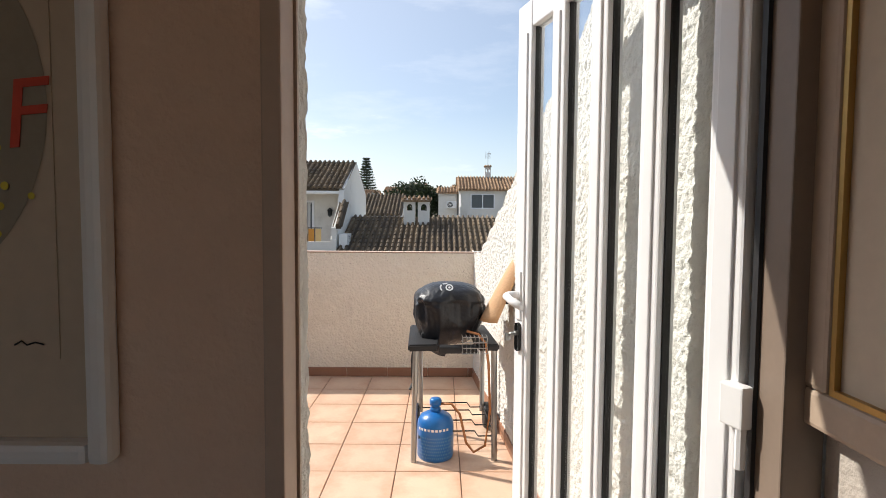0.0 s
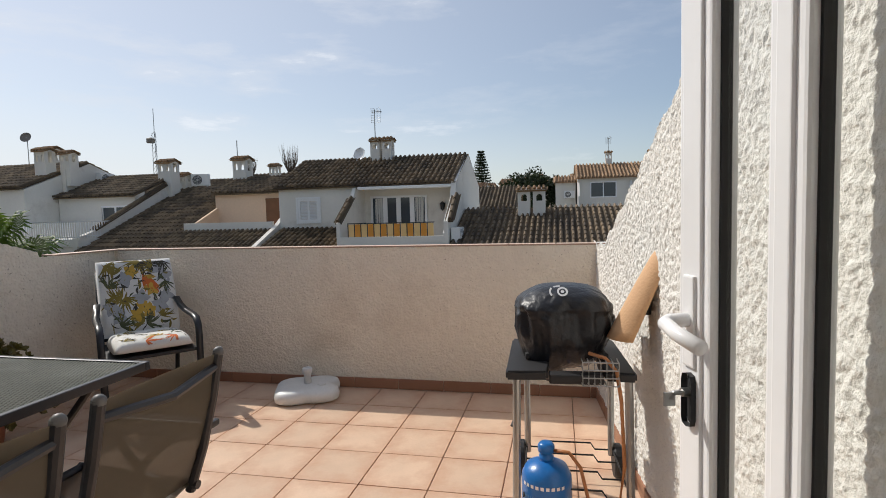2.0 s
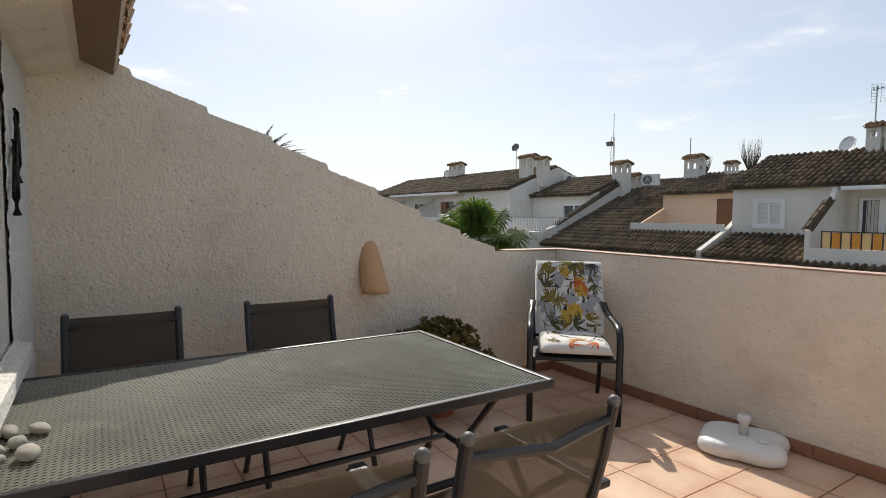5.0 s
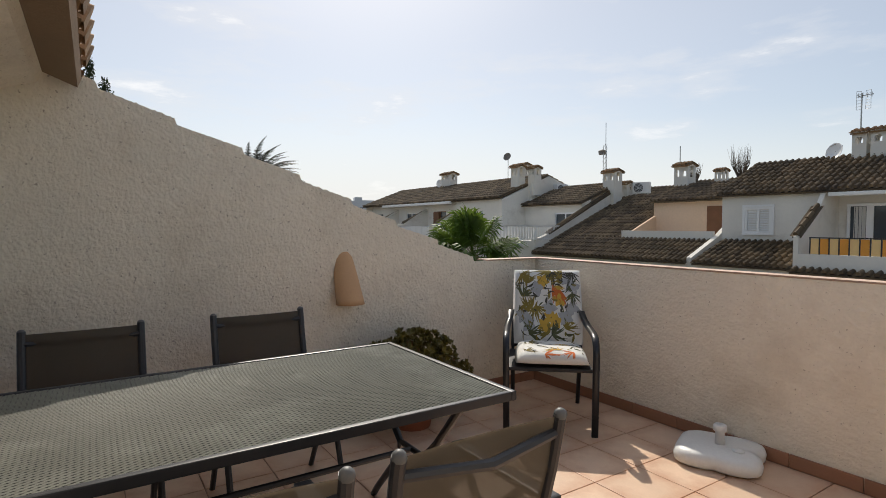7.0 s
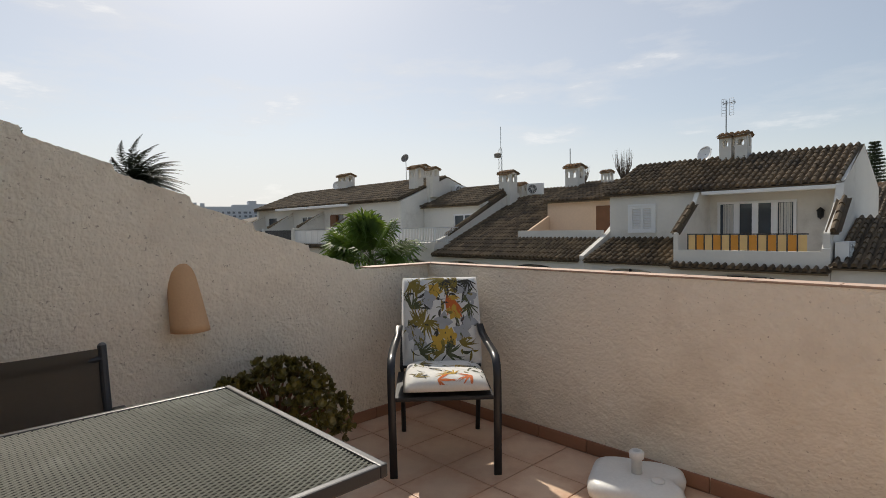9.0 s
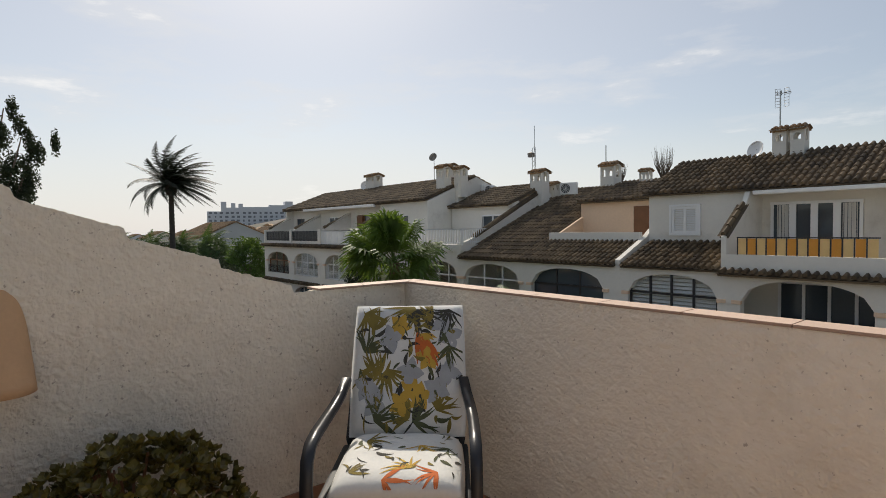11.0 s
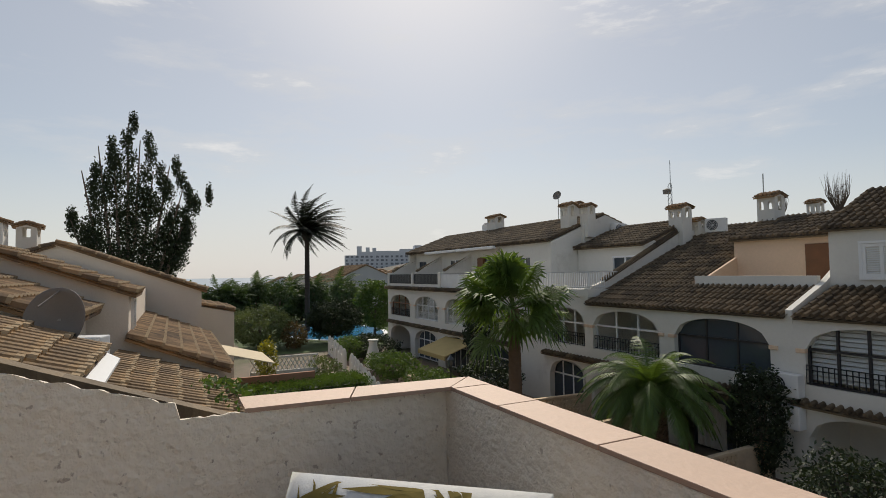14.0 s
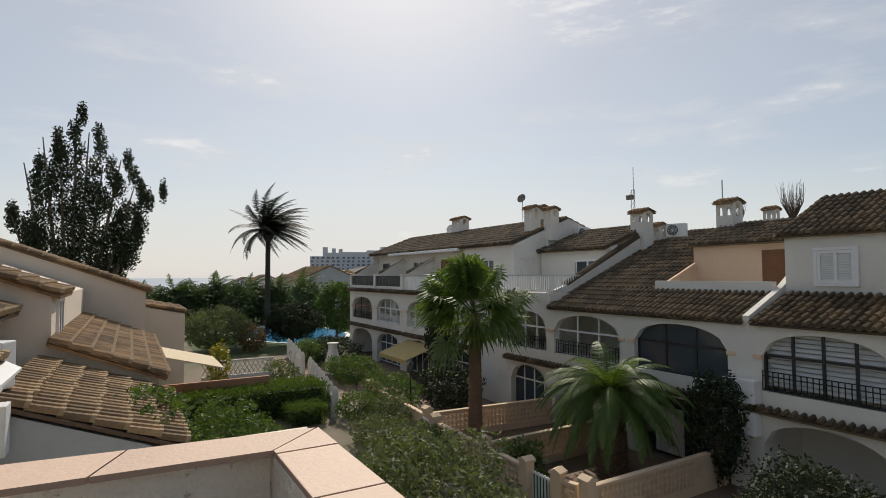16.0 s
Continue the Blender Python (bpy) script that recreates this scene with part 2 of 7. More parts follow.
M_WALL_ORANGE = mat("house_apricot", (0.76, 0.56, 0.40), 0.9, 0.06, 0.8, 0.2, 25)
M_WHITE = mat("white_paint", (0.80, 0.80, 0.79), 0.35, 0.04, 3.0, fine=0.03)
M_PVC = mat("white_door_frame", (0.82, 0.82, 0.82), 0.28, 0.03, 2.0, fine=0.02)
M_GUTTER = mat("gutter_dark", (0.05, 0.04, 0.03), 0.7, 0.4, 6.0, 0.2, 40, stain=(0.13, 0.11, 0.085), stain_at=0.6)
M_GASKET = mat("black_gasket", (0.015, 0.015, 0.016), 0.6, 0.1, 20)
M_BLACK = mat("black_plastic", (0.016, 0.016, 0.018), 0.58, 0.2, 8.0, 0.05, 150)
M_FRAME = mat("anthracite_metal", (0.038, 0.038, 0.042), 0.38, 0.15, 9.0, 0.05, 200, metal=0.3)
M_STEEL = mat("dull_steel", (0.36, 0.36, 0.35), 0.35, 0.12, 12.0, metal=0.9)
M_DARKWOOD = mat("brown_wood", (0.20, 0.085, 0.035), 0.55, 0.25, 4.0, 0.1, 40)
M_DARKGLASS = mat("window_glass", (0.06, 0.075, 0.09), 0.06, 0.1, 1.0)
M_CURTAIN = mat("pale_curtain", (0.58, 0.57, 0.54), 0.9, 0.06, 6.0)
M_GROUND = mat("earth_ground", (0.20, 0.16, 0.12), 0.95, 0.25, 0.3, 0.4, 6, stain=(0.10, 0.11, 0.05), stain_at=0.55)
M_PAVE = mat("garden_paving", (0.20, 0.14, 0.10), 0.85, 0.15, 0.8, 0.2, 20, stain=(0.25, 0.18, 0.13), stain_at=0.6)
M_LANTERN = mat("lantern_iron", (0.03, 0.03, 0.03), 0.5, 0.2, 10.0, 0.1, 100, metal=0.5)
GLASS = glass_mat("clear_glass")


# ---- building helpers ----
def quads(bm, verts, faces):
    vs = [bm.verts.new(v) for v in verts]
    for f in faces:
        bm.faces.new([vs[i] for i in f])
    return vs


def box(bm, x0, x1, y0, y1, z0, z1, bevel=0.0, m=None):
    vs = [Vector((x, y, z)) for z in (z0, z1) for x, y in ((x0, y0), (x1, y0), (x1, y1), (x0, y1))]
    if m is not None:
        vs = [m @ v for v in vs]
    vs = [bm.verts.new(v) for v in vs]
    fs = [bm.faces.new([vs[i] for i in f]) for f in ((3, 2, 1, 0), (4, 5, 6, 7), (0, 1, 5, 4), (1, 2, 6, 5), (2, 3, 7, 6), (3, 0, 4, 7))]
    if bevel:
        bmesh.ops.bevel(bm, geom=list({e for f in fs for e in f.edges}), offset=bevel, segments=2, profile=0.6, affect="EDGES")


def prism(bm, poly, axis, a, b):
    """Pushes a flat outline through from a to b along an axis; poly holds the other two coordinates in x, y, z order."""
    def at(p, v):
        return (v, p[0], p[1]) if axis == "x" else (p[0], v, p[1]) if axis == "y" else (p[0], p[1], v)
    lo, hi = [bm.verts.new(at(p, a)) for p in poly], [bm.verts.new(at(p, b)) for p in poly]
    bm.faces.new(lo), bm.faces.new(hi[::-1])
    for i in range(len(poly)):
        j = (i + 1) % len(poly)
        bm.faces.new((lo[i], hi[i], hi[j], lo[j]))


def tube(bm, pts, r, seg=8, r1=None, close=True):
    """A round bar along the points; r1: the radius at its end."""
    pts = [Vector(p) for p in pts]
    rings, up = [], Vector((0, 0, 1))
    for i, p in enumerate(pts):
        d = (pts[min(i + 1, len(pts) - 1)] - pts[max(i - 1, 0)]).normalized()
        side = d.cross(up)
        if side.length < 0.05:
            side = d.cross(Vector((1, 0, 0)))
        side.normalize()
        other = side.cross(d)
        rr = r if r1 is None else r + (r1 - r) * i / (len(pts) - 1)
        rings.append([bm.verts.new(p + (side * math.cos(a) + other * math.sin(a)) * rr)
                      for a in (2 * math.pi * k / seg for k in range(seg))])
    for a, b in zip(rings, rings[1:]):
        for k in range(seg):
            bm.faces.new((a[k], a[(k + 1) % seg], b[(k + 1) % seg], b[k]))
    if close:
        bm.faces.new(rings[0][::-1]), bm.faces.new(rings[-1])


def lathe(bm, profile, seg=24, cx=0.0, cy=0.0):
    """Turns (radius, height) pairs round an upright axis."""
    rings = [[bm.verts.new((cx + r * math.cos(2 * math.pi * k / seg), cy + r * math.sin(2 * math.pi * k / seg), z)) for k in range(seg)]
             for r, z in profile]
    for a, b in zip(rings, rings[1:]):
        for k in range(seg):
            bm.faces.new((a[k], a[(k + 1) % seg], b[(k + 1) % seg], b[k]))
    bm.faces.new(rings[0][::-1]), bm.faces.new(rings[-1])


def mesh_of(name, bm, material, smooth=False, normals=True):
    if normals:
        bmesh.ops.recalc_face_normals(bm, faces=bm.faces)
    me = bpy.data.meshes.new(name)
    bm.to_mesh(me)
    bm.free()
    me.materials.append(material)
    if smooth:
        for p in me.polygons:
            p.use_smooth = True
    return me


def part(name, bm, material, parent, label="", smooth=False):
    ob = new(name, mesh_of(name, bm, material, smooth))
    ob.parent = parent
    if label:
        ob["label"] = label
    return ob


def split(name, bm, material, parent, label=""):
    """Every loose piece of a bmesh as a part of its own."""
    bm.verts.index_update()
    left, k = set(bm.faces), 0
    groups = []
    while left:
        todo, seen = [next(iter(left))], set()
        while todo:
            f = todo.pop()
            if f in seen:
                continue
            seen.add(f)
            for e in f.edges:
                todo += [g for g in e.link_faces if g not in seen]
        groups.append(sorted(seen, key=lambda f: f.index))
        left -= seen
    bm.faces.index_update()
    for fs in sorted(groups, key=lambda fs: min(f.index for f in fs)):
        piece, made = bmesh.new(), {}
        for f in fs:
            vs = []
            for v in f.verts:
                if v not in made:
                    made[v] = piece.verts.new(v.co)
                vs.append(made[v])
            piece.faces.new(vs)
        part(name, piece, material, parent, label)
    bm.free()


def thing(name, label, category, m=None, group="", kind=""):
    ob = new(name)
    ob.matrix_world = m or Matrix()
    return tagged(ob, label, category, group, kind)


def solid(name, bm, material, label, category, group="", kind="", smooth=False):
    return tagged(new(name, mesh_of(name, bm, material, smooth)), label, category, group, kind)


def structure(name, bm, material, label, category, smooth=False):
    return solid(name, bm, material, label, category, "", "structure", smooth)


def rough_panel(bm, p, u, v, nu, nv, amp, size, keep=None, seed=0.0):
    """A plastered face: a fine sheet from p along u and v, pushed out by lumps of a given size; keep(s, t) bends its outline."""
    p, u, v = Vector(p), Vector(u), Vector(v)
    n = u.cross(v).normalized()
    grid = []
    for j in range(nv + 1):
        row = []
        for i in range(nu + 1):
            s, t = i / nu, j / nv
            if keep:
                s, t = keep(s, t)
            q = p + u * s + v * t
            h = noise.noise(q / size + Vector((seed, 0, 0))) * 0.6 + noise.noise(q / (size * 0.42) + Vector((0, seed, 7))) * 0.5
            row.append(bm.verts.new(q + n * amp * max(-0.55, h)))
        grid.append(row)
    for j in range(nv):
        for i in range(nu):
            f = bm.faces.new((grid[j][i], grid[j][i + 1], grid[j + 1][i + 1], grid[j + 1][i]))
            f.smooth = True


def arch_wall(bm, x0, x1, z0, z1, y0, y1, openings, steps=14):
    """A wall in an x-z plane with openings (left, right, bottom, spring, top); spring == top makes a square head."""
    cuts, x = [], x0
    for xl, xr, zb, zs, zt in sorted(openings):
        if xl > x + 1e-4:
            prism(bm, [(x, z0), (xl, z0), (xl, z1), (x, z1)], "y", y0, y1)
        if zb > z0 + 1e-3:
            prism(bm, [(xl, z0), (xr, z0), (xr, zb), (xl, zb)], "y", y0, y1)
        n = 1 if zt - zs < 1e-3 else steps
        head = []
        for i in range(n + 1):
            s = -1 + 2 * i / n
            head.append((xl + (xr - xl) * i / n, zs + (zt - zs) * math.sqrt(max(0, 1 - abs(s) ** 2.2))))
        if n == 1:
            head = [(xl, zt), (xr, zt)]
        for a, b in zip(head, head[1:]):
            prism(bm, [a, b, (b[0], z1), (a[0], z1)], "y", y0, y1)
        x = xr
    if x < x1 - 1e-4:
        prism(bm, [(x, z0), (x1, z0), (x1, z1), (x, z1)], "y", y0, y1)


def tile_slope(bm, p, along, up, width, length, pitch=0.22, course=0.36, seg=5, lift=0.035, lip=False):
    """Barrel tiles on a slope: p the eave's first corner, along the eave, up the slope. Covers over pans, course by course."""
    p, along, up = Vector(p), Vector(along).normalized(), Vector(up).normalized()
    n = along.cross(up).normalized()
    if n.z < 0:
        n = -n
    cols, rows = max(1, round(width / pitch)), max(1, round(length / course))
    pw, pl = width / cols, length / rows
    rnd = random.Random(int(abs(p.x * 31 + p.y * 17) * 10))
    for c in range(cols):
        for r in range(rows):
            dx, dz = rnd.uniform(-0.008, 0.008), rnd.uniform(-0.004, 0.004)
            base = p + along * (pw * (c + 0.5) + dx) + up * (pl * r)
            a = [base + along * (math.cos(t) * pw * 0.31) + n * (math.sin(t) * pw * 0.5 + lift + dz) for t in (math.pi * k / seg for k in range(seg + 1))]
            top = base + up * (pl * 1.04) - n * (lift - 0.008)
            b = [top + along * (math.cos(t) * pw * 0.27) + n * (math.sin(t) * pw * 0.44 + lift) for t in (math.pi * k / seg for k in range(seg + 1))]
            va, vb = [bm.verts.new(q) for q in a], [bm.verts.new(q) for q in b]
            for k in range(seg):
                bm.faces.new((va[k], va[k + 1], vb[k + 1], vb[k]))
            end = bm.faces.new(va)
            if lip:
                end.material_index = 1
                f = [bm.verts.new(q + n * 0.006 - up * 0.004) for q in a]
                g = [bm.verts.new(q.lerp(w, 0.12 + rnd.uniform(0, 0.05)) + n * 0.006) for q, w in zip(a, b)]
                for k in range(seg):
                    bm.faces.new((f[k], f[k + 1], g[k + 1], g[k])).material_index = 1
    for c in range(cols + 1):      # pans between the covers
        q = p + along * (pw * c)
        s = [q - along * (pw * 0.28) + n * 0.012, q - n * 0.012, q + along * (pw * 0.28) + n * 0.012]
        lo, hi = [bm.verts.new(v) for v in s], [bm.verts.new(v + up * length) for v in s]
        for k in range(2):
            bm.faces.new((lo[k], lo[k + 1], hi[k + 1], hi[k]))
    base = [p - n * 0.02, p + along * width - n * 0.02, p + along * width + up * length - n * 0.02, p + up * length - n * 0.02]
    quads(bm, base + [q - n * 0.05 for q in base], ((0, 1, 2, 3), (7, 6, 5, 4), (0, 4, 5, 1), (1, 5, 6, 2), (2, 6, 7, 3), (3, 7, 4, 0)))


# ---- terrace ----
TILE, GX, GY = 0.34, 1.963, -1.035
STEPS = [(-3.60, 2.29), (-3.14, 2.085), (-2.77, 1.932), (-2.40, 1.792), (-2.045, 1.646), (-1.69, 1.499), (-1.343, 1.352), (-0.997, 1.215), (-0.655, 1.073)]


def west_top(y):
    """Height of the stepped, sloping, crumbly top of the party wall."""
    return west_line(y) + (.006 * noise.noise(Vector((y * 34, 3, 0))) + .004 * noise.noise(Vector((y * 90, 0, 5))) if y < -.53 else 0)


def west_line(y):
    if y > -0.655:
        return 1.038 if y > -0.53 else 1.04
    for (a, za), (b, zb) in zip(STEPS, STEPS[1:]):
        if a <= y <= b:
            s = (y - a) / (b - a)
            return (za - 0.035) + (zb - (za - 0.035)) * s if s > 0.02 else za - 0.03
    return STEPS[0][1]


def east_x(y):
    return 3.83 - 0.085 * y


def east_top(y):
    return max(1.045, 1.22 + 0.42 * (-0.72 - y)) + 0.012 * math.sin(y * 23)


bm = bmesh.new()
box(bm, -0.1, 4.3, -3.70, 0.05, -0.25, -0.008)
floor_ob = structure("floor", bm, M_GROUT, "terracotta tiled terrace floor with pale joints", "floor")

bm, gut = bmesh.new(), bmesh.new()
ys = [-3.66 + i * (3.66 + 0.11) / 380 for i in range(381)]
for a, b in zip(ys, ys[1:]):
    za, zb, drop = west_top(a) - 0.004, west_top(b) - 0.004, 0.085 if b < -0.5 else 0.0
    prism(bm, [(a, -4.3), (b, -4.3), (b, zb), (a, za)], "x", 0.008, 0.036)
    low = .13 if b < -.5 else .004
    prism(bm, [(a, -4.3), (b, -4.3), (b, zb - low), (a, za - low)], "x", -.11, .008)
    if b < -.5:
        quads(gut, [(-.11, a, za - low), (.007, a, za - low), (.007, b, zb - low), (-.11, b, zb - low), (-.11, a, za - drop), (.007, a, za - .02), (.007, b, zb - .02), (-.11, b, zb - drop)],
              ((3, 2, 1, 0), (4, 5, 6, 7), (0, 1, 5, 4), (1, 2, 6, 5), (2, 3, 7, 6), (3, 0, 4, 7)))
rough_panel(bm, (0.05, -3.66, 0), (0, 3.66, 0), (0, 0, 1), 330, 120, 0.0065, 0.045,
            lambda s, t: (s, t * (west_top(-3.66 + 3.66 * s) + 0.004)), 3)
wall_west = structure("wall_west", bm, M_STUCCO, "cream stucco party wall with a stepped sloping top", "wall")


def verge_z(y):
    return min(0.975 + 0.38 * (-0.55 - y), west_top(y) - 0.012)


# dark gutter and rail behind the wall's top
bm, bm2 = bmesh.new(), bmesh.new()
ys = [-2.3 + i * 1.78 / 36 for i in range(37)]
for a, b in zip(ys, ys[1:]):
    prism(bm, [(a, verge_z(a) - .075), (b, verge_z(b) - .075), (b, verge_z(b)), (a, verge_z(a))], "x", -.31, -.25)
    prism(bm2, [(a, verge_z(a) - .16), (b, verge_z(b) - .16), (b, verge_z(b) - .085), (a, verge_z(a) - .085)], "x", -.25, -.112)
part("wall_backing", gut, M_GUTTER, wall_west, "dark back of the wall top")
part("gutter_rail", bm, M_ROOF, wall_west, "dark brown tile edge behind the wall")
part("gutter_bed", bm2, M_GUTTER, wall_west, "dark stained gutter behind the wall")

bm = bmesh.new()
box(bm, 0.036, 3.83, 0.008, 0.10, -4.3, 1.040)
rough_panel(bm, (3.90, 0, 0), (-3.87, 0, 0), (0, 0, 1.040), 330, 92, 0.0065, 0.045, None, 9)
wall_north = structure("wall_north", bm, M_STUCCO, "cream stucco parapet wall topped with clay tiles", "wall")

bm = bmesh.new()
ys = [-3.62 + i * (3.62 + 0.12) / 60 for i in range(61)]
for a, b in zip(ys, ys[1:]):
    quads(bm, [(east_x(a) + .012, a, -4.3), (east_x(a) + .2, a, -4.3), (east_x(b) + .2, b, -4.3), (east_x(b) + .012, b, -4.3),
               (east_x(a) + .012, a, east_top(a)), (east_x(a) + .2, a, east_top(a)), (east_x(b) + .2, b, east_top(b)), (east_x(b) + .012, b, east_top(b))],
          ((3, 2, 1, 0), (4, 5, 6, 7), (0, 1, 5, 4), (1, 2, 6, 5), (2, 3, 7, 6), (3, 0, 4, 7)))
rough_panel(bm, (east_x(0.1), 0.1, 0), (east_x(-3.62) - east_x(0.1), -3.72, 0), (0, 0, 1), 520, 240, 0.0105, 0.020,
            lambda s, t: (s, t * (east_top(0.1 - 3.72 * s) + 0.01)), 21)
wall_east = structure("wall_east", bm, M_ROUGHCAST, "white roughcast side wall rising towards the house", "wall")

# house front with the door opening and a window behind the table
HY, HI = -3.60, -3.725
WX0, WX1, WZ0, WZ1 = 0.80, 2.3, 0.82, 1.95
bm = bmesh.new()
arch_wall(bm, 0.03, 4.12, 0, 2.12, HI, HY - 0.012, [(WX0, WX1, WZ0, WZ1, WZ1), (3.33, 4.12, 0, 2.06, 2.06)])
rough_panel(bm, (3.332, HY, 0), (WX1 - 3.332, 0, 0), (0, 0, 2.12), 70, 140, 0.010, 0.034, None, 5)
rough_panel(bm, (WX0, HY, 0), (0.03 - WX0, 0, 0), (0, 0, 2.12), 50, 140, 0.010, 0.034, None, 6)
rough_panel(bm, (WX1, HY, 0), (WX0 - WX1, 0, 0), (0, 0, WZ0), 100, 50, 0.010, 0.034, None, 7)
rough_panel(bm, (3.336, -3.668, 0), (0, 0.072, 0), (0, 0, 2.06), 6, 170, 0.007, 0.03, None, 8)
wall_south = structure("wall_south", bm, M_ROUGHCAST, "white roughcast house wall with door and window openings", "wall")
bm = bmesh.new()
rough_panel(bm, (WX0 - .06, -3.545, WZ0 - 0.02), (WX1 - WX0 + .12, 0, 0), (0, -0.13, 0.012), 90, 8, 0.006, 0.04, None, 4)
box(bm, WX0 - .06, WX1 + .06, HI + 0.02, -3.547, WZ0 - 0.085, WZ0 - 0.024)
structure("window_sill", bm, M_ROUGHCAST, "white roughcast sill under the window", "window sill")
bm = bmesh.new()
for a, b in ((WX0, WX0 + .05), (WX1 - .05, WX1), ((WX0 + WX1) / 2 - .03, (WX0 + WX1) / 2 + .03)):
    box(bm, a, b, HI + .01, HI + .06, WZ0, WZ1, 0.004)
for a, b in ((WZ0, WZ0 + .05), (WZ1 - .05, WZ1)):
    box(bm, WX0 + .05, WX1 - .05, HI + .012, HI + .058, a, b, 0.004)
win = structure("window_1", bm, M_PVC, "white framed window of the house", "window")
bm = bmesh.new()
box(bm, WX0 + .05, WX1 - .05, HI + .03, HI + .036, WZ0 + .05, WZ1 - .05)
part("pane", bm, GLASS, win).visible_shadow = False

# eave over the house wall: soffit beam, rafters' plaster and clay tiles
bm = bmesh.new()
prism(bm, [(HI, 1.99), (HY + .03, 1.99), (-3.40, 2.05), (-3.36, 2.11), (-3.40, 2.17), (HI, 2.17)], "x", 0.045, 4.12)
structure("eave", bm, M_STUCCO, "rounded cream stucco eave under the roof tiles", "eave")
bm = bmesh.new()
tile_slope(bm, (4.4, -3.20, 2.10), (-1, 0, 0), (0, -1, 0.40), 4.3, 2.6, 0.2, 0.38, 6)
structure("house_roof", bm, M_ROOF_ORANGE, "terracotta barrel tile roof over the house", "roof")

# room behind the door
bm = bmesh.new()
box(bm, 0.9, 4.3, -6.6, HI, -0.2, -0.012)
structure("floor_inside", bm, M_PAVE, "dark tiled floor inside the house", "floor")
bm = bmesh.new()
box(bm, 0.9, 4.3, -6.6, HI, 2.10, 2.2)
structure("ceiling", bm, M_INNER, "plain plaster ceiling inside the house", "ceiling")
bm = bmesh.new()
box(bm, 0.9, 1.0, -6.6, HI - 0.002, -0.01, 2.10)
# unseen opening in the back wall, added to let daylight into the room
arch_wall(bm, 1.0, 4.3, -0.01, 2.10, -6.7, -6.6, [(1.4, 3.6, 0.5, 2.0, 2.0)])
structure("wall_inside", bm, M_INNER, "plain plaster walls inside the house with an added back opening", "wall")
bm = bmesh.new()
box(bm, 4.17, 4.3, -6.6, -3.642, -0.01, 2.10)
structure("wall_inside_east", bm, M_BEIGEWALL, "beige plaster wall beside the door", "wall")
bm = bmesh.new()
rough_panel(bm, (1.0, HI - 0.012, -0.01), (2.33, 0, 0), (0, 0, 2.1), 160, 150, 0.004, 0.035, lambda s, t: (s, t), 2)
structure("wall_inside_north", bm, M_INNER, "beige stucco inside face of the house wall", "wall")


# ---- street, opposite row ----
F, G = 13.7, -4.25
bm = bmesh.new()
gx = [-4500, -400, -160, -95, -82, -74, -60, -40, -20, 0, 20, 60, 200, 1500]
gy = [-3000, -200, -60, -20, 0, 10, 20, 40, 80, 200, 600, 3000]
gv = [[bm.verts.new((x, y, G - max(0, min(14, (-74 - x) * .55)))) for x in gx] for y in gy]
for r0, r1 in zip(gv, gv[1:]):
    for k in range(len(gx) - 1):
        bm.faces.new((r0[k], r0[k + 1], r1[k + 1], r1[k]))
ground = structure("ground", bm, M_GROUND, "bare earth and planting between the houses", "ground")


def roof_part(parent, p, along, up, width, length, material=None, pitch=0.195, course=0.36, label="brown weathered barrel tiles"):
    bm = bmesh.new()
    pale = material == M_ROOF_PALE
    tile_slope(bm, p, along, up, width, length, pitch, course, 4, lip=pale)
    r = part("roof", bm, material or M_ROOF, parent, label)
    if pale:
        r.data.materials.append(M_LIP)
    return r


def chimney(x, y, z, h, w=0.62, d=0.5, pots=1, holes=2, rz=0.0):
    """A rendered shaft with an open lantern of small arches under a gabled tile cap."""
    c = thing("chimney", "white rendered chimney with arched vents and a tiled cap", "chimney", pose(x, y, z, 0, 0, rz), "roof chimneys")
    for i in range(pots):
        ox = (i - (pots - 1) / 2) * (w + 0.11)
        z0, z1 = h * .52, h * .88
        bm = bmesh.new()
        box(bm, ox - w / 2, ox + w / 2, -d / 2, d / 2, -0.6, z0)
        step = w / holes
        vents = [(ox - w / 2 + step * (k + .24), ox - w / 2 + step * (k + .76), z0 + .03 * h, z0 + .17 * h, z0 + .25 * h) for k in range(holes)]
        for yy in (-d / 2 + .035, d / 2 - .035):
            arch_wall(bm, ox - w / 2, ox + w / 2, z0, z1, yy - .035, yy + .035, vents, 6)
        for sx in (-1, 1):
            box(bm, ox + sx * (w / 2 - .03) - .03, ox + sx * (w / 2 - .03) + .03, -d / 2 + .07, -d * .2, z0, z1)
            box(bm, ox + sx * (w / 2 - .03) - .03, ox + sx * (w / 2 - .03) + .03, d * .2, d / 2 - .07, z0, z1)
        part("shaft", bm, M_WALL, c)
        bm = bmesh.new()
        prism(bm, [(-d * .62, z1), (d * .62, z1), (d * .62, z1 + .03), (0, z1 + .03 + d * .2), (-d * .62, z1 + .03)], "x", ox - w * .54, ox + w * .54)
        part("pediment", bm, M_WALL, c)
        bm = bmesh.new()
        for sg in (-1, 1):
            tile_slope(bm, (ox - w * .59 * sg, sg * -d * .70, z1 + .02), (sg, 0, 0), (0, sg, 0.34), w * 1.18, d * .74, 0.16, 0.22, 4, 0.012)
        part("cap", bm, M_ROOF_PALE, c, "little clay tile cap")
    return c


